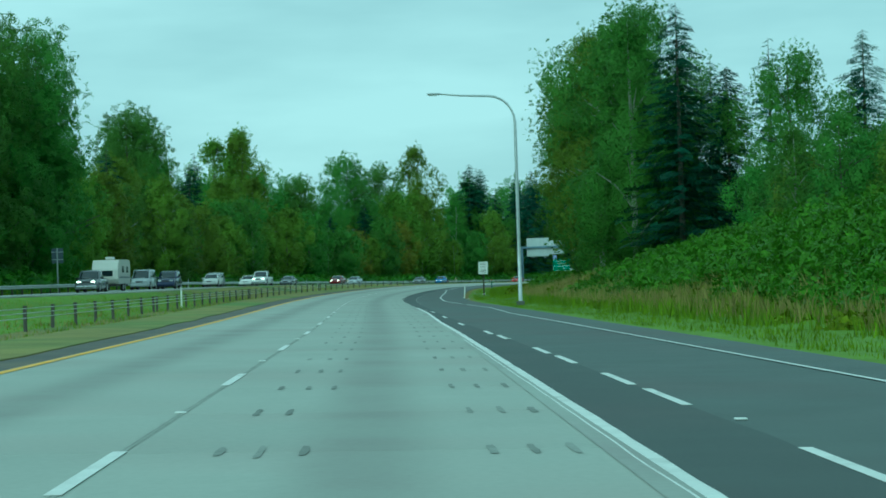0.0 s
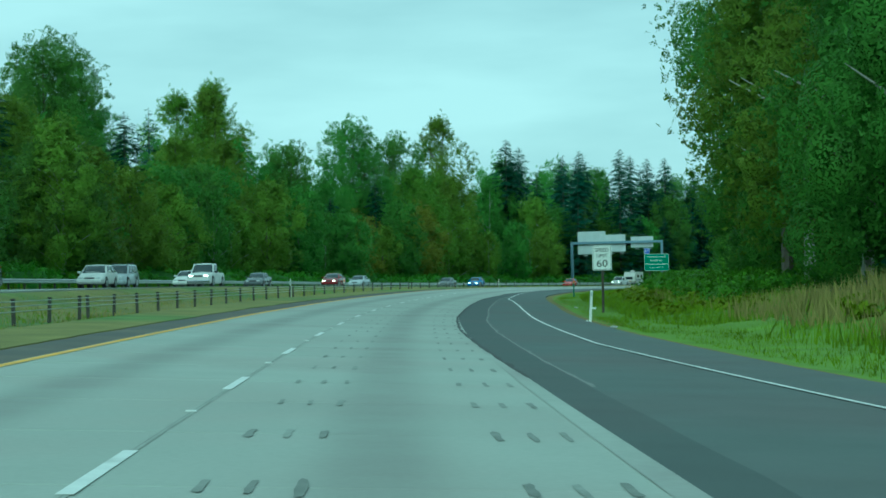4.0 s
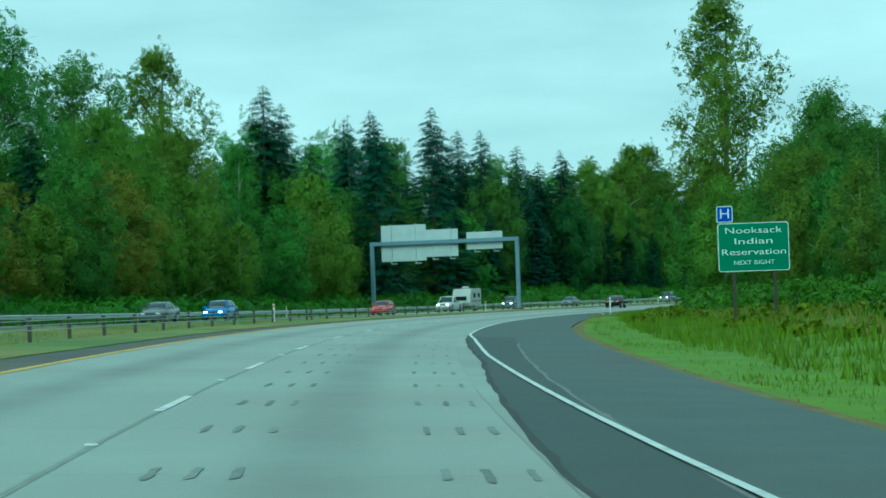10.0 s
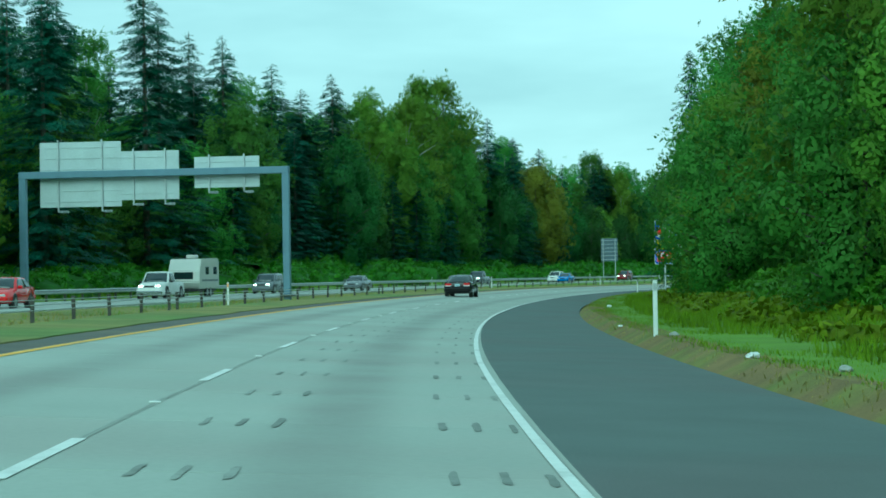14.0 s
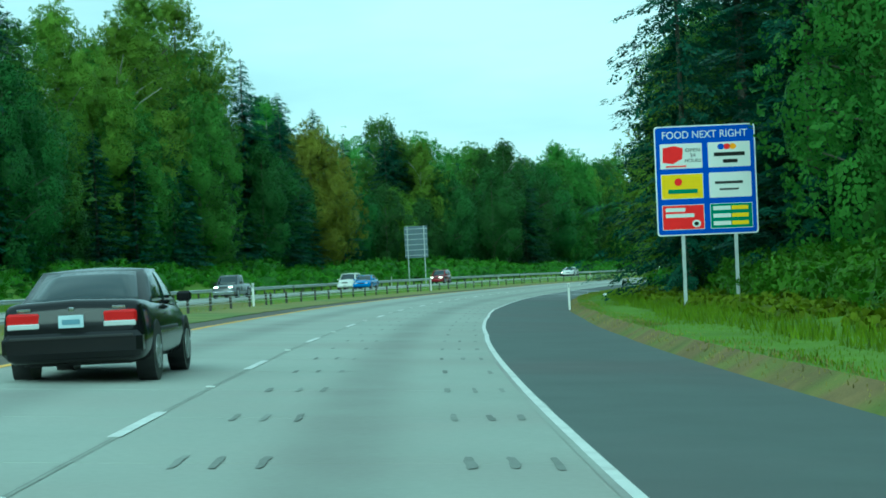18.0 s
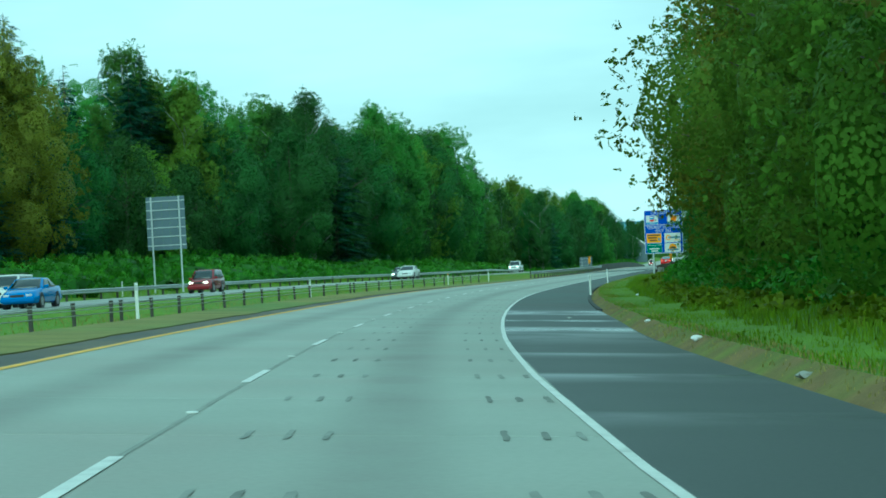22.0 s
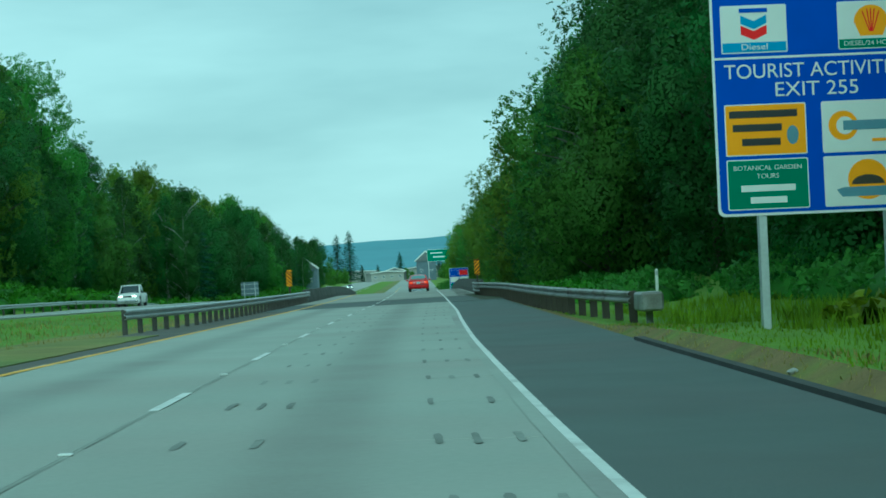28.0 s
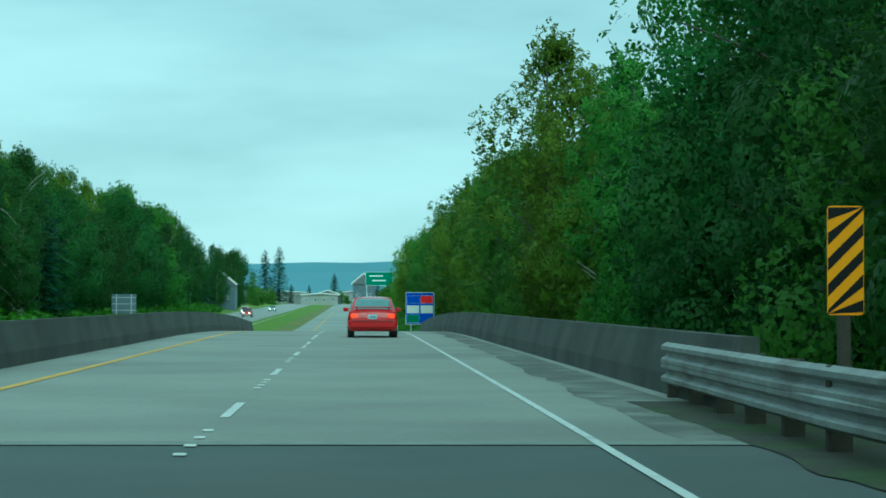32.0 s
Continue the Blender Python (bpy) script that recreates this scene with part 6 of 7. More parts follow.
def conifer(name, seed, height, radius, mat, label, gaps=0.15, droop=0.35, bare=0.05, density=1.0, power=0.72, step=0.75):
    rs = np.random.RandomState(seed)
    thing = empty(name)
    tagged(thing, label, "conifer", "roadside trees")
    bm = bmesh.new()
    tube(bm, [(0, 0, -0.6), (0, 0, height * 0.5), (0, 0, height * 0.99)], [height * 0.013, height * 0.008, 0.02], 7)
    part("trunk", bm, M["bark"], thing)
    pts, dirs, sizes = [], [], []
    count = int(150 * density)
    for b in range(count):
        f = bare + (0.985 - bare) * ((b + rs.random()) / count) ** 1.05
        z = f * height
        if noise.noise((f * 9.0, seed, 0.0)) < -0.75 + gaps * 1.6 and rs.random() < gaps * 1.6:
            continue
        reach = radius * (1 - f) ** power * (1.0 + 0.30 * noise.noise((f * 22.0, seed * 3.0, 1.0))) + 0.18
        a = b * 2.399963 + rs.normal() * 0.35
        ln = reach * rs.uniform(0.70, 1.15)
        n = min(max(int(ln / step), 2), 16)
        gap = ln / n
        for i in range(n):
            t = (i + 0.7) / n
            up = ln * (0.10 * t - 0.55 * droop * t * t + 0.16 * droop * t ** 3)
            c = np.array([math.cos(a) * ln * t, math.sin(a) * ln * t, z + up])
            for side in (-1, 0, 1):
                w = (1 - 0.6 * t) * 0.50 * side
                pts.append(c + np.array([-math.sin(a) * w, math.cos(a) * w, -0.10 * abs(side) + rs.normal() * 0.06]))
                dirs.append((math.cos(a + side * 0.65), math.sin(a + side * 0.65), -0.2 - 0.3 * rs.random()))
                sizes.append(gap * (1.75 if side == 0 else 1.35) * rs.uniform(0.9, 1.25))
    p, d, sz = np.array(pts), np.array(dirs), np.array(sizes)[:, None]
    d /= np.linalg.norm(d, axis=1)[:, None]
    u = np.cross(d, (0, 0, 1.0)) + rs.normal(size=d.shape) * 0.25
    u /= np.linalg.norm(u, axis=1)[:, None]
    verts = np.stack([p - d * sz * 0.55, p + u * sz * 0.36, p + d * sz * 0.65, p - u * sz * 0.36], 1).reshape(-1, 3)
    axis = np.stack([verts[:, 0], verts[:, 1], 0.25 * np.hypot(verts[:, 0], verts[:, 1]) + 0.2], 1)
    part("crown", fast_mesh("crown", verts, np.arange(len(verts)).reshape(-1, 4), [mat], None, outward(axis, (0, 0, 0), (1, 1, 1), rs, 0.45)), None, thing)
    return thing


H_BROAD, H_CONE = (20, 17, 24, 16, 14, 12), (27, 23, 25, 22)


def broad_set(leaves, size, s0):
    """The six broad-leaved patterns, with leaves of that number and size."""
    return [broad_tree("broadleaf_tree", s0 + 1, 20, 6.0, leaves, M["leaf"], M["bark"], 0.03, size, "tall dark green broadleaf tree in a dense roadside wood", 0.3, lobes=24, shoots=0.2),
            broad_tree("broadleaf_tree", s0 + 2, 17, 5.6, leaves, M["leaf_light"], M["bark"], 0.02, size, "light green broadleaf tree with an uneven crown in the wood", 0.4, lobes=22),
            broad_tree("poplar_tree", s0 + 3, 24, 4.6, leaves, M["leaf"], M["bark_pale"], 0.08, size * 0.9, "tall poplar with a pale trunk and loose green crown", 0.3, 0.7, 0.6, 0.5, 28, shoots=0.6),
            broad_tree("alder_tree", s0 + 4, 16, 4.0, int(leaves * 0.85), M["leaf_light"], M["bark_pale"], 0.10, size * 0.9, "slender alder with light green leaves and pale trunk", 0.6, 0.7, 0.6, 0.5, 26, shoots=0.6),
            broad_tree("maple_tree", s0 + 5, 14, 5.2, leaves, M["leaf_autumn"], M["bark"], 0.04, size, "maple tree with leaves turning yellow and orange", 0.35, lobes=22, shoots=0.1),
            broad_tree("broadleaf_tree", s0 + 6, 12, 4.8, leaves, M["leaf"], M["bark"], 0.0, size, "low bushy green tree at the edge of the wood", 0.3, shoots=0.1)]


BROAD = broad_set(1800, 0.56, 0)
NEAR = broad_set(5600, 0.29, 100)
AIRY = broad_tree("poplar_tree", 207, 24, 5.0, 4600, M["leaf_light"], M["bark"], 0.12, 0.42, "tall airy poplar with sky showing through its crown", 0.35, 0.35, 0.7, 0.75, 26, shoots=0.8)
# darker copy of the leaf green: the dense woods' shade put into its colour
M["leaf_shaded"] = material("leaves_darkened_for_shade", (0.070, 0.150, 0.032), 0.55, vary=0.3, scale=0.25, fine=2, by_object=0.25, by_island=0.10, translucent=0.4, hue=0.012, spec=0.15, leafy=(7.0, 0.52, 0.10))
SHADED = [broad_tree("broadleaf_tree", 301, 20, 6.0, 5600, M["leaf_shaded"], M["bark"], 0.03, 0.29, "tall broadleaf tree close to the shoulder, leaves darkened as in shade", 0.3, lobes=24, shoots=0.3),
        broad_tree("broadleaf_tree", 302, 17, 5.4, 5600, M["leaf_shaded"], M["bark"], 0.02, 0.29, "broadleaf tree with a dense crown by the bridge, leaves darkened as in shade", 0.4, lobes=22),
        broad_tree("poplar_tree", 303, 24, 4.8, 5600, M["leaf_shaded"], M["bark_pale"], 0.08, 0.27, "tall poplar with a pale trunk and leaves darkened as in shade", 0.3, 0.7, 0.6, 0.5, 28, shoots=0.6)]
CONES = [conifer("fir_tree", 11, 27, 6.6, M["needle"], "tall dark green fir with layered branches"),
         conifer("fir_tree", 12, 23, 5.6, M["needle"], "dark green fir with a pointed top", gaps=0.2),
         conifer("spruce_tree", 13, 25, 5.0, M["needle"], "tall thin conifer with sparse ragged branches", gaps=0.4, density=0.8),
         conifer("cedar_tree", 14, 22, 7.2, M["needle"], "broad dark cedar with drooping branches down to the ground", gaps=0.02, droop=0.5, bare=0.02, density=1.5, power=0.62, step=0.4)]


def height_of(proto):
    if proto is AIRY:
        return 24
    for some, hs_ in ((BROAD, H_BROAD), (NEAR, H_BROAD), (SHADED, H_BROAD), (CONES, H_CONE)):
        if proto in some:
            return hs_[some.index(proto)]


FIRST = {}


def plant(proto, s, o, k=1.0, wide=1.0, turn=None, rngv=None, z=None):
    """Stands a tree of that pattern at a place of the road's line, k times its height."""
    r = rngv or random
    a = r.uniform(0, 2 * math.pi) if turn is None else turn
    g = ground_z(s, o) if z is None else z
    m = Matrix.Translation(at(s, o, g)) @ Matrix.Rotation(a, 4, "Z")
    sc = (k * wide, k * wide, k)
    if proto.name not in FIRST:
        FIRST[proto.name] = True
        proto.matrix_basis = m @ Matrix.Diagonal((*sc, 1))
        return proto
    ob = copy_thing(proto, m)
    ob.scale = sc
    return ob


rt = random.Random(21)
# single trees that stand out of the skyline
for proto, s, o, top in ((BROAD[0], 205, -38.4, 29), (BROAD[0], 193, -41, 29.5), (BROAD[0], 199, -37.5, 24), (BROAD[0], 322, -62, 32), (BROAD[0], 335, -66, 31), (BROAD[1], 232, -37, 15), (BROAD[1], 272, -37.5, 14), (AIRY, 385, -66, 33), (AIRY, 377, -63, 31), (AIRY, 372, -66, 30),
                         (BROAD[0], 407, -52, 28.6), (BROAD[0], 432, -54, 28), (AIRY, 475, -63, 35), (CONES[2], 555, -83, 35), (CONES[1], 505, -58, 31), (CONES[1], 487, -38, 26), (CONES[0], 517, -39.5, 30.5), (CONES[2], 362, -66, 27),
                         (BROAD[3], 715, -76, 38), (CONES[0], 609, -48, 31), (AIRY, 649, -48, 34), (AIRY, 660, -48, 35), (BROAD[3], 640, -47, 30), (CONES[1], 678, -46, 30), (CONES[0], 767, -57, 29.6), (BROAD[4], 700, -45, 22), (CONES[1], 755, -50, 27), (CONES[0], 717, -50, 27), (CONES[0], 748, -49, 25), (BROAD[3], 757, -46, 23.5),
                         (BROAD[0], 876, -45, 26), (BROAD[0], 912, -47, 27.5), (BROAD[0], 926, -45, 30), (BROAD[1], 895, -46, 25), (CONES[2], 230, 41, 28), (AIRY, 399, 13.5, 25.2), (NEAR[5], 438, 11.7, 9), (NEAR[1], 447, 11.9, 11), (NEAR[5], 456, 11.6, 9), (NEAR[5], 396, 11.8, 8), (NEAR[1], 393, 13.5, 10), (AIRY, 212, 20.0, 27), (AIRY, 900, 9.6, 15.9), (NEAR[2], 864, 13.6, 20), (NEAR[0], 856, 15.5, 21), (CONES[3], 540, 13.2, 25), (CONES[0], 521, 14.0, 22),
                         (CONES[0], 176, 26, 25.5), (NEAR[2], 184, 22.5, 26), (NEAR[0], 190, 23.5, 27), (NEAR[2], 196, 22.0, 27), (NEAR[3], 206, 20.5, 25), (NEAR[0], 218, 24, 26), (CONES[1], 189, 45, 24), (NEAR[0], 226, 24, 24), (NEAR[0], 223, 21.5, 24), (NEAR[2], 229, 20.6, 23),
                         (CONES[1], 214, 33, 24), (CONES[3], 185, 31.5, 20.5), (NEAR[0], 180, 37, 21), (CONES[3], 187, 27.5, 18.5), (NEAR[1], 588, 12.2, 18), (NEAR[3], 577, 11.6, 17), (NEAR[3], 601, 12.0, 20), (NEAR[1], 612, 13, 20), (NEAR[4], 582, 14.0, 18), (NEAR[4], 634, 12.5, 15), (NEAR[4], 470, 16.5, 16), (CONES[2], 318, 33, 17), (CONES[1], 326, 36, 16),
                         (NEAR[0], 304, 29.5, 23), (NEAR[2], 312, 27.5, 19), (CONES[1], 345, 33, 19)):
    h = height_of(proto)
    g = ground_z(s, o)
    plant(proto, s, o, (top - g) / h, 1.0, rngv=rt)


plant(CONES[3], 532, 9.8, 23 / 22, 0.52, rngv=rt)


def row(s0, s1, o0, o1, step, kinds, tops, seed, wide=1.0):
    r = random.Random(seed)
    s = s0
    while s < s1:
        proto = r.choices([k[0] for k in kinds], [k[1] for k in kinds])[0]
        h = height_of(proto)
        o = r.uniform(o0, o1)
        top = r.uniform(*tops)
        plant(proto, s + r.uniform(-0.3, 0.3) * step, o, top / h, wide * r.uniform(0.9, 1.15), rngv=r)
        s += step * r.uniform(0.75, 1.25)


def mix(some, weights):
    return [(some[k], w) for k, w in weights]


LOW = ((0, 3), (1, 2.8), (5, 1.5), (2, 1.2), (4, 0.3), (3, 1.2))
MIX_L, MIX_N = mix(BROAD, LOW), mix(NEAR, LOW)
MIX_TALL = [(BROAD[0], 1.2), (BROAD[1], 1.8), (BROAD[3], 1), (BROAD[2], 1.0), (CONES[0], 1.6), (CONES[1], 1.6), (CONES[2], 0.8)]
TALL_N = [(NEAR[0], 3), (NEAR[2], 2.4), (NEAR[3], 1), (CONES[0], 0.8), (CONES[1], 0.6)]
MIX_FAR = [(SHADED[0], 3), (SHADED[2], 4), (BROAD[5], 1), (CONES[1], 2.5)]
MIX_CONE = [(CONES[0], 4), (CONES[1], 4), (CONES[2], 1), (BROAD[0], 1.2), (BROAD[4], 0.15), (BROAD[2], 0.6)]
# left woods
row(105, 190, -46, -40, 8.5, [(BROAD[0], 2), (BROAD[5], 1), (BROAD[1], 2)], (20, 27), 30, 1.1)
row(205, 480, -42, -37, 8.5, mix(BROAD, ((0, 1.5), (1, 4), (5, 1), (2, 0.6), (4, 0.12), (3, 2))), (9, 15), 31, 1.1)
row(205, 480, -55, -46, 9, MIX_TALL, (14, 21), 32)
row(480, 560, -47, -42, 8.5, MIX_L, (10, 18), 33)
row(560, 800, -47, -42, 8.5, [(SHADED[0], 3), (SHADED[1], 3), (SHADED[2], 1.5), (BROAD[4], 0.3), (BROAD[1], 0.8), (CONES[0], 1)], (10, 18), 61)
row(480, 590, -56, -48, 7.5, MIX_CONE, (22, 30), 34)
row(590, 700, -56, -47, 6.0, MIX_CONE, (21, 29), 54)
row(540, 690, -47, -41, 8, [(CONES[0], 2), (CONES[1], 2), (BROAD[0], 1)], (14, 21), 57)
row(632, 682, -52, -46, 9, [(BROAD[2], 3), (BROAD[3], 2)], (24, 28), 38)
row(700, 860, -58, -50, 9, MIX_TALL, (19, 26), 35)
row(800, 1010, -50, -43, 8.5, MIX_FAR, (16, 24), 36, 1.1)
row(830, 1010, -57, -50, 9, [(SHADED[2], 3), (BROAD[0], 1.5)], (21, 26), 39)
row(850, 935, -50, -44, 8.5, [(BROAD[2], 3), (BROAD[0], 2)], (22, 27), 55)
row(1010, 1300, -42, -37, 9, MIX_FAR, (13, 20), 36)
row(1010, 1300, -48, -43, 9, [(BROAD[2], 3), (BROAD[3], 2), (BROAD[0], 1)], (20, 24), 37, 0.8)
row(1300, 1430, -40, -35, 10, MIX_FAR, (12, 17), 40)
# right woods
row(95, 150, 25, 30, 8, MIX_N, (5, 8), 41)
row(110, 165, 31, 42, 9, MIX_N, (8, 11), 42)
row(235, 345, 34, 42, 8.5, MIX_N, (9, 13), 43)
row(345, 385, 19, 26, 8, MIX_N, (6.5, 8.5), 51)
row(372, 415, 16, 19, 7, MIX_N, (7, 9.5), 44)
row(418, 470, 14.5, 18, 7.5, MIX_N, (9, 14), 60)
row(395, 435, 20, 26, 8, TALL_N, (11, 15), 53)
row(435, 520, 20, 26, 8, TALL_N, (16, 22), 45)
row(470, 560, 15, 19, 7.5, [(CONES[3], 2), (CONES[0], 1), (NEAR[0], 2), (NEAR[5], 1)], (13, 20), 46)
row(555, 690, 13, 16.5, 7.6, MIX_N, (11, 17), 47)
row(690, 800, 13, 16.5, 7.4, [(SHADED[0], 3), (SHADED[1], 3), (SHADED[2], 1), (NEAR[1], 0.6)], (11, 17), 58)
row(560, 690, 19, 24, 9, [(NEAR[2], 2), (NEAR[0], 3), (NEAR[3], 2), (CONES[0], 0.7)], (18, 24), 48)
row(690, 800, 19, 24, 9, [(SHADED[2], 2), (SHADED[0], 3)], (18, 24), 59)
row(800, 858, 13.5, 17.5, 7, [(SHADED[0], 3), (SHADED[2], 2), (SHADED[1], 2)], (19, 24), 49)
row(800, 870, 9.5, 11.5, 8, [(SHADED[1], 3), (SHADED[0], 1), (NEAR[5], 1)], (9, 13), 52)
row(880, 1210, 11, 15, 8, [(BROAD[0], 3), (BROAD[1], 2), (BROAD[2], 2)], (13, 17), 49)


# the deeper woods: one object a side
def deep_woods(name, spans, seed, label):
    rs = np.random.RandomState(seed)
    vs, fs, ids, ns, n0 = [], [], [], [], 0
    for s0, s1, o0, o1, step, h0, h1, count, size in spans:
        s = s0
        while s < s1:
            o, h = rs.uniform(o0, o1), rs.uniform(h0, h1)
            g = at(s, o, ground_z(s, o))
            v, f, idx, nn = leaf_crown(rs, h, 0.2, h * 0.30, count, size, 0.5, 0.45, s * 0.37, 0.85, 0.3, 9)
            v = v + np.array(g)
            ns.append(nn)
            vs.append(v)
            fs.append(f + n0)
            ids += idx
            n0 += len(v)
            s += step * rs.uniform(0.7, 1.3)
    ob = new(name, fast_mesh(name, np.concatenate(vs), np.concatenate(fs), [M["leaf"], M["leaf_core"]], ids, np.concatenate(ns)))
    tagged(ob, label, "woods", kind="stuff")


deep_woods("deep_woods", [(60, 480, -66, -56, 8, 14, 23, 120, 1.2), (480, 1000, -70, -60, 7, 20, 28, 120, 1.2), (1000, 1300, -58, -50, 8, 14, 21, 160, 1.1), (60, 480, -90, -72, 10, 16, 25, 100, 1.3)], 61, "dense dark green woods behind the oncoming carriageway")
deep_woods("deep_woods", [(230, 345, 44, 56, 8, 10, 15, 300, 0.8), (390, 435, 28, 38, 8, 9, 12, 300, 0.8), (435, 560, 28, 38, 8, 14, 20, 300, 0.8), (560, 1200, 26, 36, 9, 14, 20, 250, 0.9), (375, 800, 17, 24, 8, 7, 11, 700, 0.5)], 62, "dense dark green woods beyond the shoulder")


def undergrowth(name, spans, mat, seed, label, size=0.40, per=130, inner=None):
    """Mounds of brambles and bushes along the woods' edge, one object."""
    rs = np.random.RandomState(seed)
    vs, fs, ids, ns, n0 = [], [], [], [], 0
    for s0, s1, o0, o1, step, r0, r1 in spans:
        s = s0
        while s < s1:
            o, r = rs.uniform(o0, o1), rs.uniform(r0, r1)
            c = np.array(at(s, o, ground_z(s, o)))
            d = rs.normal(size=(int(per * (0.4 + r * r / 6)), 3))
            d[:, 2] = np.abs(d[:, 2])
            d /= np.linalg.norm(d, axis=1)[:, None]
            rr = r * (0.86 + 0.24 * rs.random(len(d)))
            p = c + d * rr[:, None] * (1.35, 1.35, 0.75)
            v, f = quads_at(p, size, rs, 0.2, 1.3)
            # filler ball in each mound, in the painted shade colour unless inner is given
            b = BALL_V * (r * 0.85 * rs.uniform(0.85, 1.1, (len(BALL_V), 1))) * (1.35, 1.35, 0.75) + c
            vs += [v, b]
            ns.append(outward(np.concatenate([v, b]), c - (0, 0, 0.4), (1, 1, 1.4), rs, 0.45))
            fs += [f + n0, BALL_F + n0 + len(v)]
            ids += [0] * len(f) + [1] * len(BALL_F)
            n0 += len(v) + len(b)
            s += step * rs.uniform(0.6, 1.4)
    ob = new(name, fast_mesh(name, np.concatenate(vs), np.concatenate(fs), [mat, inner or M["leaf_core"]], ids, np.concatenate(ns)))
    tagged(ob, label, "undergrowth", kind="stuff")


undergrowth("bramble_bank", [(18, 150, 16.5, 19, 1.5, 1.1, 2.0), (18, 150, 19.5, 22.5, 1.7, 1.3, 2.3), (40, 85, 14, 16.5, 2.2, 0.8, 1.6), (100, 150, 14.5, 16.5, 3.0, 0.7, 1.2), (30, 170, 23, 27, 2.4, 1.5, 2.8)], M["bramble"], 71, "thick green bramble bank rising beside the ramp", 0.28, 240, M["bramble"])
undergrowth("bramble_bank", [(190, 345, 14, 20, 1.5, 0.8, 1.6), (200, 340, 21, 32, 1.7, 1.3, 2.6), (330, 350, 13, 16.5, 1.3, 0.8, 1.5), (350, 470, 11.8, 15, 1.2, 0.8, 1.6), (450, 560, 11.5, 14, 1.5, 1.0, 2.0)], M["bramble"], 72, "green brambles along the wood's edge", 0.26, 250, M["bramble"])
M["weed"] = material("tall_weed_leaves", (0.225, 0.315, 0.012), 0.55, vary=0.3, scale=0.5, fine=3, by_object=0.2, by_island=0.25, translucent=0.35, hue=0.012, spec=0.15)
undergrowth("verge_weeds", [(335, 560, 8.2, 11.5, 1.0, 0.22, 0.55), (560, 735, 7.6, 10.6, 1.0, 0.22, 0.6), (175, 335, 10.5, 15.5, 1.3, 0.22, 0.5), (20, 160, 11.5, 16.5, 1.6, 0.25, 0.6)], M["weed"], 77, "clumps of tall yellow-green weeds in the verge", 0.17, 170, M["weed"])
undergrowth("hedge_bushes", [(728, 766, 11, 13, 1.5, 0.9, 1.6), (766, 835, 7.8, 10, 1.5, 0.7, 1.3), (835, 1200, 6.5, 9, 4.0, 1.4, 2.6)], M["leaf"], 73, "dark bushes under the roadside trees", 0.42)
undergrowth("bramble_bank", [(774, 806, 5.6, 7.4, 0.8, 0.7, 1.15)], M["bramble"], 78, "low green brambles behind the bridge guard rail", 0.2, 220, M["bramble"])
undergrowth("bramble_bank", [(555, 735, 10.8, 13.2, 1.3, 0.9, 1.9)], M["bramble"], 76, "bright brambles and tall weeds below the roadside trees", 0.26, 250, M["bramble"])
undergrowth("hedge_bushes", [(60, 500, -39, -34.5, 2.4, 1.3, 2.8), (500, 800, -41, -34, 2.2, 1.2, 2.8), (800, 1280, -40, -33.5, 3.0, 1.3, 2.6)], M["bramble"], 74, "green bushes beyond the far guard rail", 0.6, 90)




def grass_field(name, spans, mat, seed, label, h0=0.25, h1=0.6, w=0.05):
    rs = np.random.RandomState(seed)
    ps, hs, towards = [], [], []
    for s0, s1, o0, o1, count, k in spans:
        ss = rs.uniform(s0, s1, count)
        for s in ss:
            o = rs.uniform(o0, o1)
            o += interp(PAVE, s) if o0 > -5 else 0
            q = noise.noise((s * 0.35, o * 0.5, 2.0 + seed))
            if q < -0.25:
                continue
            ps.append(at(s, o, ground_z(s, o) - 0.03))
            towards.append((math.sin(heading(s)), -math.cos(heading(s)), 0.2))
            hs.append(k * rs.uniform(h0, h1) * (1 + 0.6 * q))
    p, h = np.array(ps), np.array(hs)[:, None]
    n = len(p)
    a = rs.uniform(0, 2 * math.pi, n)
    side = np.stack([np.cos(a), np.sin(a), 0 * a], 1) * w * (0.6 + h)
    bend = rs.normal(size=(n, 3)) * 0.25 * h
    bend[:, 2] = h[:, 0]
    verts = np.stack([p - side, p + side, p + bend * 0.6 + side * 0.7, p + bend], 1).reshape(-1, 3)
    ob = new(name, fast_mesh(name, verts, np.arange(4 * n).reshape(n, 4), [mat], None, np.repeat(rs.normal(size=(n, 3)) * 0.3 + (0, 0, 1), 4, axis=0), np.repeat(np.array(towards), 4, axis=0)))
    tagged(ob, label, "grass", kind="stuff")


grass_field("verge_grass", [(10, 180, 0.9, 6, 18000, 0.28), (150, 350, 0.9, 8, 24000, 0.24), (340, 760, 0.45, 3.0, 36000, 0.18), (340, 760, 2.2, 6.5, 60000, 0.55), (160, 345, 2.5, 10, 30000, 0.62), (10, 150, 3.5, 11.0, 13000, 1.1)], M["grass"], 81, "bright green roadside grass", w=0.022)
grass_field("dry_grass", [(20, 170, 5.0, 11.0, 13000, 1.5), (175, 345, 6.0, 11, 5000, 0.8), (160, 345, 0.3, 1.4, 5000, 0.12), (345, 760, 0.15, 1.2, 14000, 0.16), (535, 570, 5.5, 9, 500, 1.3)], M["grass_dry"], 82, "tall dry straw-coloured grass", w=0.022)
grass_field("median_grass", [(-10, 800, -16.5, -9.0, 30000, 0.3)], M["grass_dry"], 83, "short dry grass in the median", w=0.03)
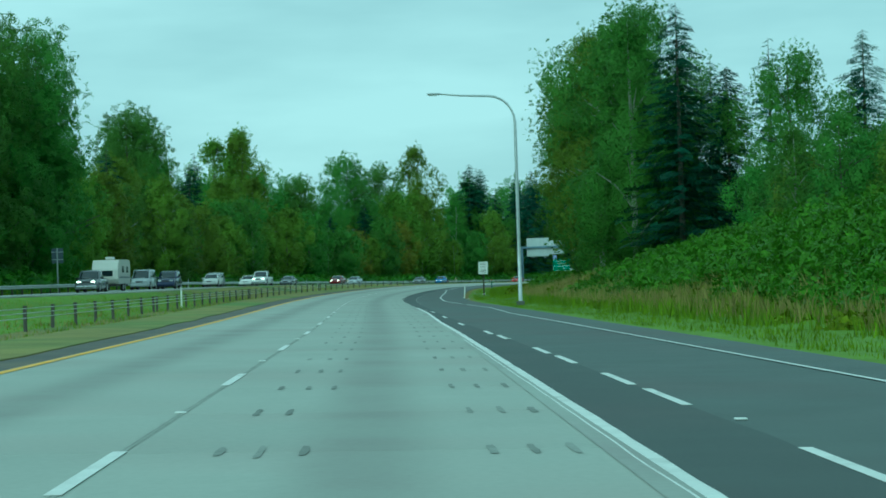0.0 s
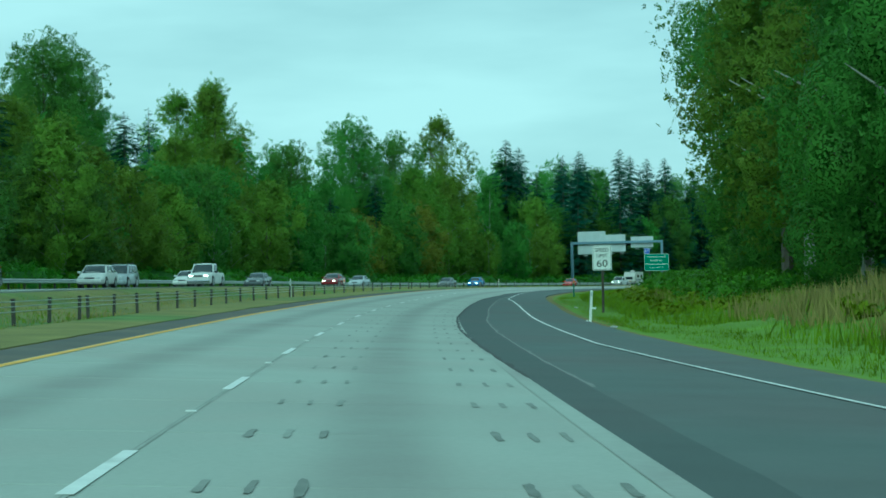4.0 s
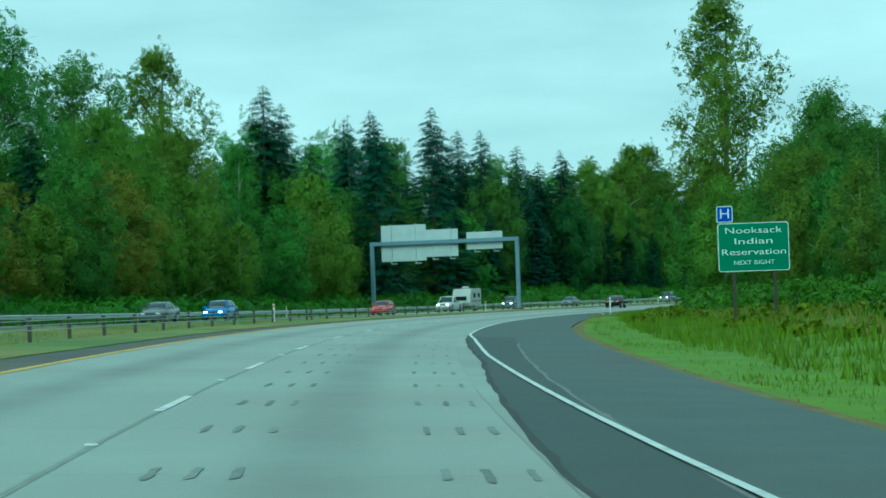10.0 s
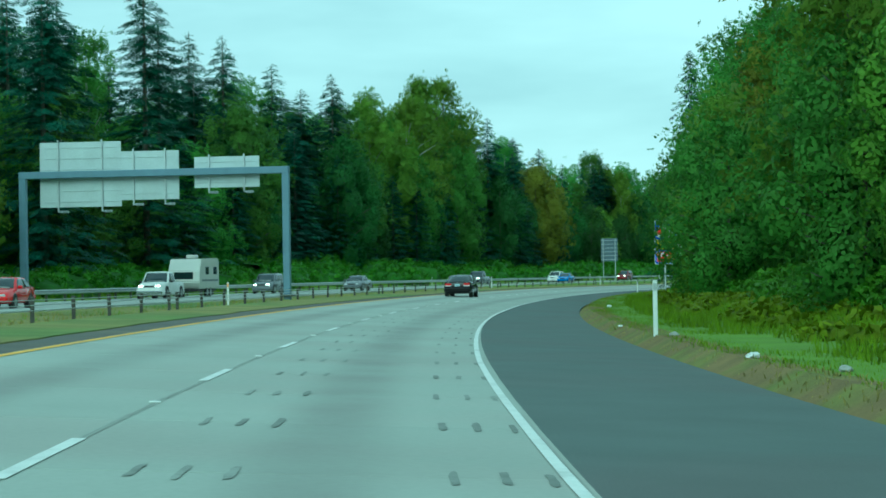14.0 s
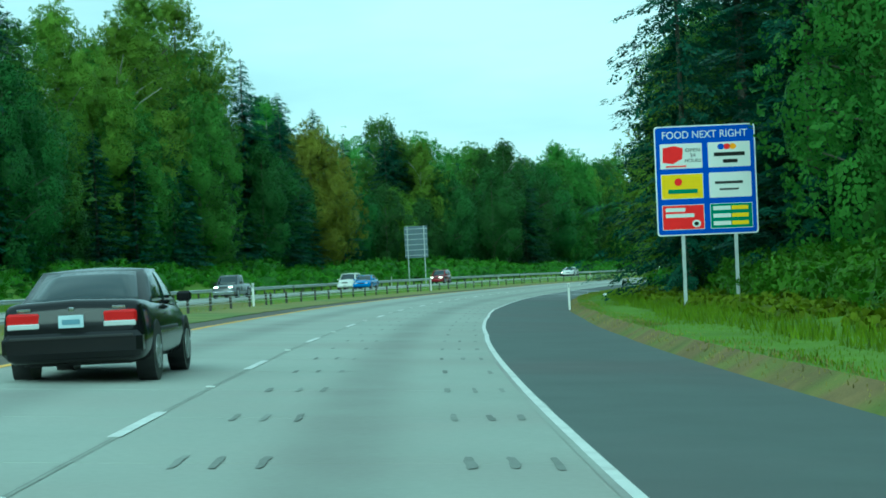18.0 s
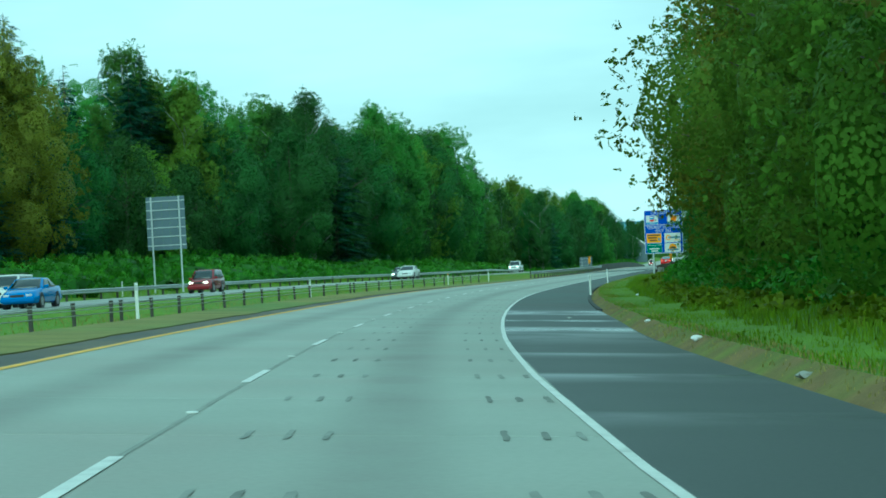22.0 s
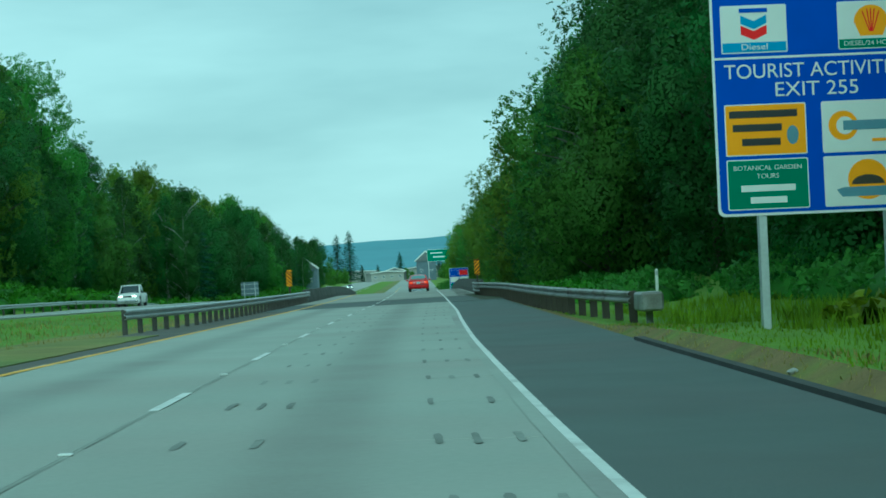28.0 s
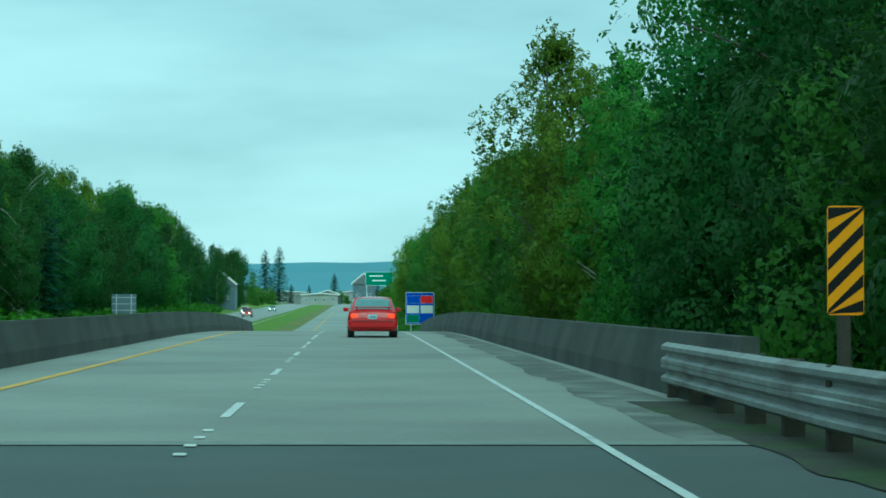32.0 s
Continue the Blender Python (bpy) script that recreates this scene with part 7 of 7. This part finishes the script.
grass_field("median_grass", [(-10, 170, -17.0, -9.8, 9000, 0.3), (170, 800, -17.0, -12.5, 8000, 0.28), (-10, 800, -34, -31, 6000, 1.3)], M["grass"], 84, "patchy green grass in the median", w=0.03)


def litter(s, o, size, mat, label, seed):
    """A crumpled scrap lying in the grass."""
    r = random.Random(seed)
    bm = bmesh.new()
    bmesh.ops.create_icosphere(bm, subdivisions=2, radius=size / 2)
    for v in bm.verts:
        v.co *= 1 + 0.45 * noise.noise(v.co * (3.0 / size) + Vector((seed, 0, 0)))
        v.co.z *= 0.55
    ob = part("litter", bm, mat)
    tagged(ob, label, "litter", "litter on the verge")
    ob.matrix_basis = Matrix.Translation(at(s, o, ground_z(s, o) + size * 0.16)) @ Matrix.Rotation(r.uniform(0, 6), 4, "Z")


for k, (s, o, size) in enumerate(((385, 5.5, 0.2), (395, 5.0, 0.14), (434, 5.9, 0.24), (368, 5.9, 0.2), (372, 5.3, 0.22), (200, 8.2, 0.3), (201.5, 7.3, 0.22), (583, 4.6, 0.22), (590, 4.2, 0.14), (571, 4.4, 0.2), (566, 6.2, 0.34), (611, 3.5, 0.16), (607, 3.2, 0.2), (614, 3.1, 0.12), (596, 4.8, 0.16), (160, 6.6, 0.25), (168, 6.3, 0.2), (703, 4.1, 0.16), (720, 4.3, 0.14), (640, 6.8, 0.2), (644, 7.6, 0.16), (652, 8.4, 0.22))):
    litter(s, o, size, M["sign_white"] if k % 3 else M["wall_pale"], "small crumpled scrap of white litter in the grass" if k % 3 else "small crumpled scrap of grey litter by the shoulder", k + 1)


# ---- far things past the bridge ----
def house(s, o, w, d, h, roof_h, wall, label, turn=0.0):
    thing = empty("building", placed(s, o, 0.0, turn))
    tagged(thing, label, "building", "far buildings")
    part("wall", boxes(((0, 0, h / 2 - 0.5), (w, d, h + 1)), bevel=0.05), wall, thing)
    bm = bmesh.new()
    e = 0.6
    pts = [(-w / 2 - e, -d / 2 - e, h - 0.05), (w / 2 + e, -d / 2 - e, h - 0.05), (0, -d / 2 - e, h + roof_h), (-w / 2 - e, d / 2 + e, h - 0.05), (w / 2 + e, d / 2 + e, h - 0.05), (0, d / 2 + e, h + roof_h)]
    v = [bm.verts.new(q) for q in pts]
    for f in ((0, 1, 2), (5, 4, 3), (0, 2, 5, 3), (2, 1, 4, 5), (1, 0, 3, 4)):
        bm.faces.new([v[k] for k in f])
    part("roof", bm, M["roof"], thing)
    slope = math.atan2(roof_h, w / 2 + e)
    for side in (-1, 1):
        bm = bmesh.new()
        box(bm, (side * (w / 4 + e / 2), -d / 2 - e - 0.06, h + roof_h / 2), (math.hypot(w / 2 + e, roof_h), 0.1, 0.45), Matrix.Rotation(side * slope, 4, "Y"))
        part("gable_board", bm, M["white_plastic"], thing, "white board along the gable")
    n = max(int(w / 3.5), 1)
    for k in range(n):
        x = -w / 2 + w * (k + 0.5) / n
        win = part("window", boxes(((x, -d / 2 - 0.02, h * 0.5), (1.3, 0.08, 1.0)), bevel=0.02), M["white_plastic"], thing)
        part("pane", boxes(((x, -d / 2 - 0.07, h * 0.5), (1.1, 0.03, 0.8))), M["alu_dark"], win)
    return thing


house(1525, 2.8, 8.0, 12, 8.0, 4.0, M["alu_dark"], "far building with a white gable beyond the interchange")
house(1330, -37, 9, 12, 7.0, 4.0, M["alu_dark"], "far building with a white gable beside the oncoming lanes")
for k, (s, o, w, h) in enumerate(((1530, -44, 12, 3.2), (1600, -16, 15, 4.0), (1480, 24, 14, 3.5), (1660, -66, 26, 5.0), (1700, 32, 22, 4.4), (1760, -36, 26, 5.6), (1690, -12, 10, 4.6), (1820, -60, 34, 6.5), (1850, 4, 30, 6.0))):
    house(s, o, w, 14, h, 0.6 if k % 2 else 1.8, M["wall_pale"] if k % 3 else M["parapet"], "far low commercial building in the valley" if k % 3 else "far low grey building among trees in the valley", (k * 37) % 50 - 25)
for s, o, top in ((1720, -42, 26), (1730, -36, 28), (1740, -10, 18), (1700, 10, 16), (1650, -20, 10), (1660, -28, 11), (1560, 12, 9), (1590, -55, 10), (1760, 30, 17)):
    plant(CONES[0] if top > 20 else CONES[1], s, o, top / 27, 1.0, rngv=rt, z=0.0)


def far_trees():
    rs = np.random.RandomState(91)
    vs, fs, n0 = [], [], 0
    for k in range(260):
        s, o, h = rs.uniform(1400, 2300), rs.uniform(-260, 190) if k % 2 else rs.uniform(-70, 40), rs.uniform(4, 11) if k % 2 else rs.uniform(3, 7)
        if -32 < o < 6 and s < 1750:
            continue
        v, f, _, _ = leaf_crown(rs, h, 0, h * 0.4, 40, 1.8, 0.5, 0.4, s, 0.85, 0.3, 6)
        v = v + np.array(at(s, o, 0))
        vs.append(v)
        fs.append(f + n0)
        n0 += len(v)
    ob = new("far_trees", fast_mesh("far_trees", np.concatenate(vs), np.concatenate(fs), [M["leaf"]]))
    tagged(ob, "scattered trees among the far buildings in the valley", "trees", kind="stuff")


far_trees()


def far_hills():
    bm = bmesh.new()
    for layer, (s, top, seed) in enumerate(((3600, 62, 1.0), (4300, 95, 7.0))):
        lo, hi = [], []
        for k in range(61):
            o = -2600 + 90 * k
            z = top * (0.8 + 0.28 * noise.noise((o * 0.0012, seed, 0)) + 0.10 * noise.noise((o * 0.006, seed, 2)))
            lo.append(bm.verts.new(at(s, o, -5)))
            hi.append(bm.verts.new(at(s + 420, o, z)))
        for k in range(60):
            bm.faces.new((lo[k], lo[k + 1], hi[k + 1], hi[k]))
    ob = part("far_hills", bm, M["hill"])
    tagged(ob, "low hills at the horizon with blue haze put into their colour", "hills", kind="structure")


far_hills()

bs = sign("services_sign", "blue services sign with small panels past the bridge", "road sign", 996, 5.7, 2.9, 1.3, 4.55, M["sign_blue"], M["sign_white"], (-0.9, 0.9), M["steel"], (0.12, 0.14), base=-1.0, bw=0.045)
for r_, z1 in enumerate((4.2, 3.2, 2.25)):
    for c_, x0 in enumerate((-1.3, 0.1)):
        if (r_, c_) != (2, 1):
            logo(bs, x0, x0 + 1.2, z1 - 0.75, z1, M[(("sign_blue", "sign_red"), ("sign_white", "sign_white"), ("sign_green", "sign_white"))[r_][c_]])
gg = sign("guide_sign", "green overhead guide sign far past the bridge", "road sign", 1490, 8.0, 9.4, 7.5, 12.2, M["sign_green"], M["sign_white"], (-4.3, 4.3), M["steel"], (0.3, 0.3), base=-2.0, bw=0.12)
bars(gg, [(-3.4, 1.4, 10.8, 0.5), (-2.4, 2.4, 9.2, 0.5)], M["sign_white"], -0.03)
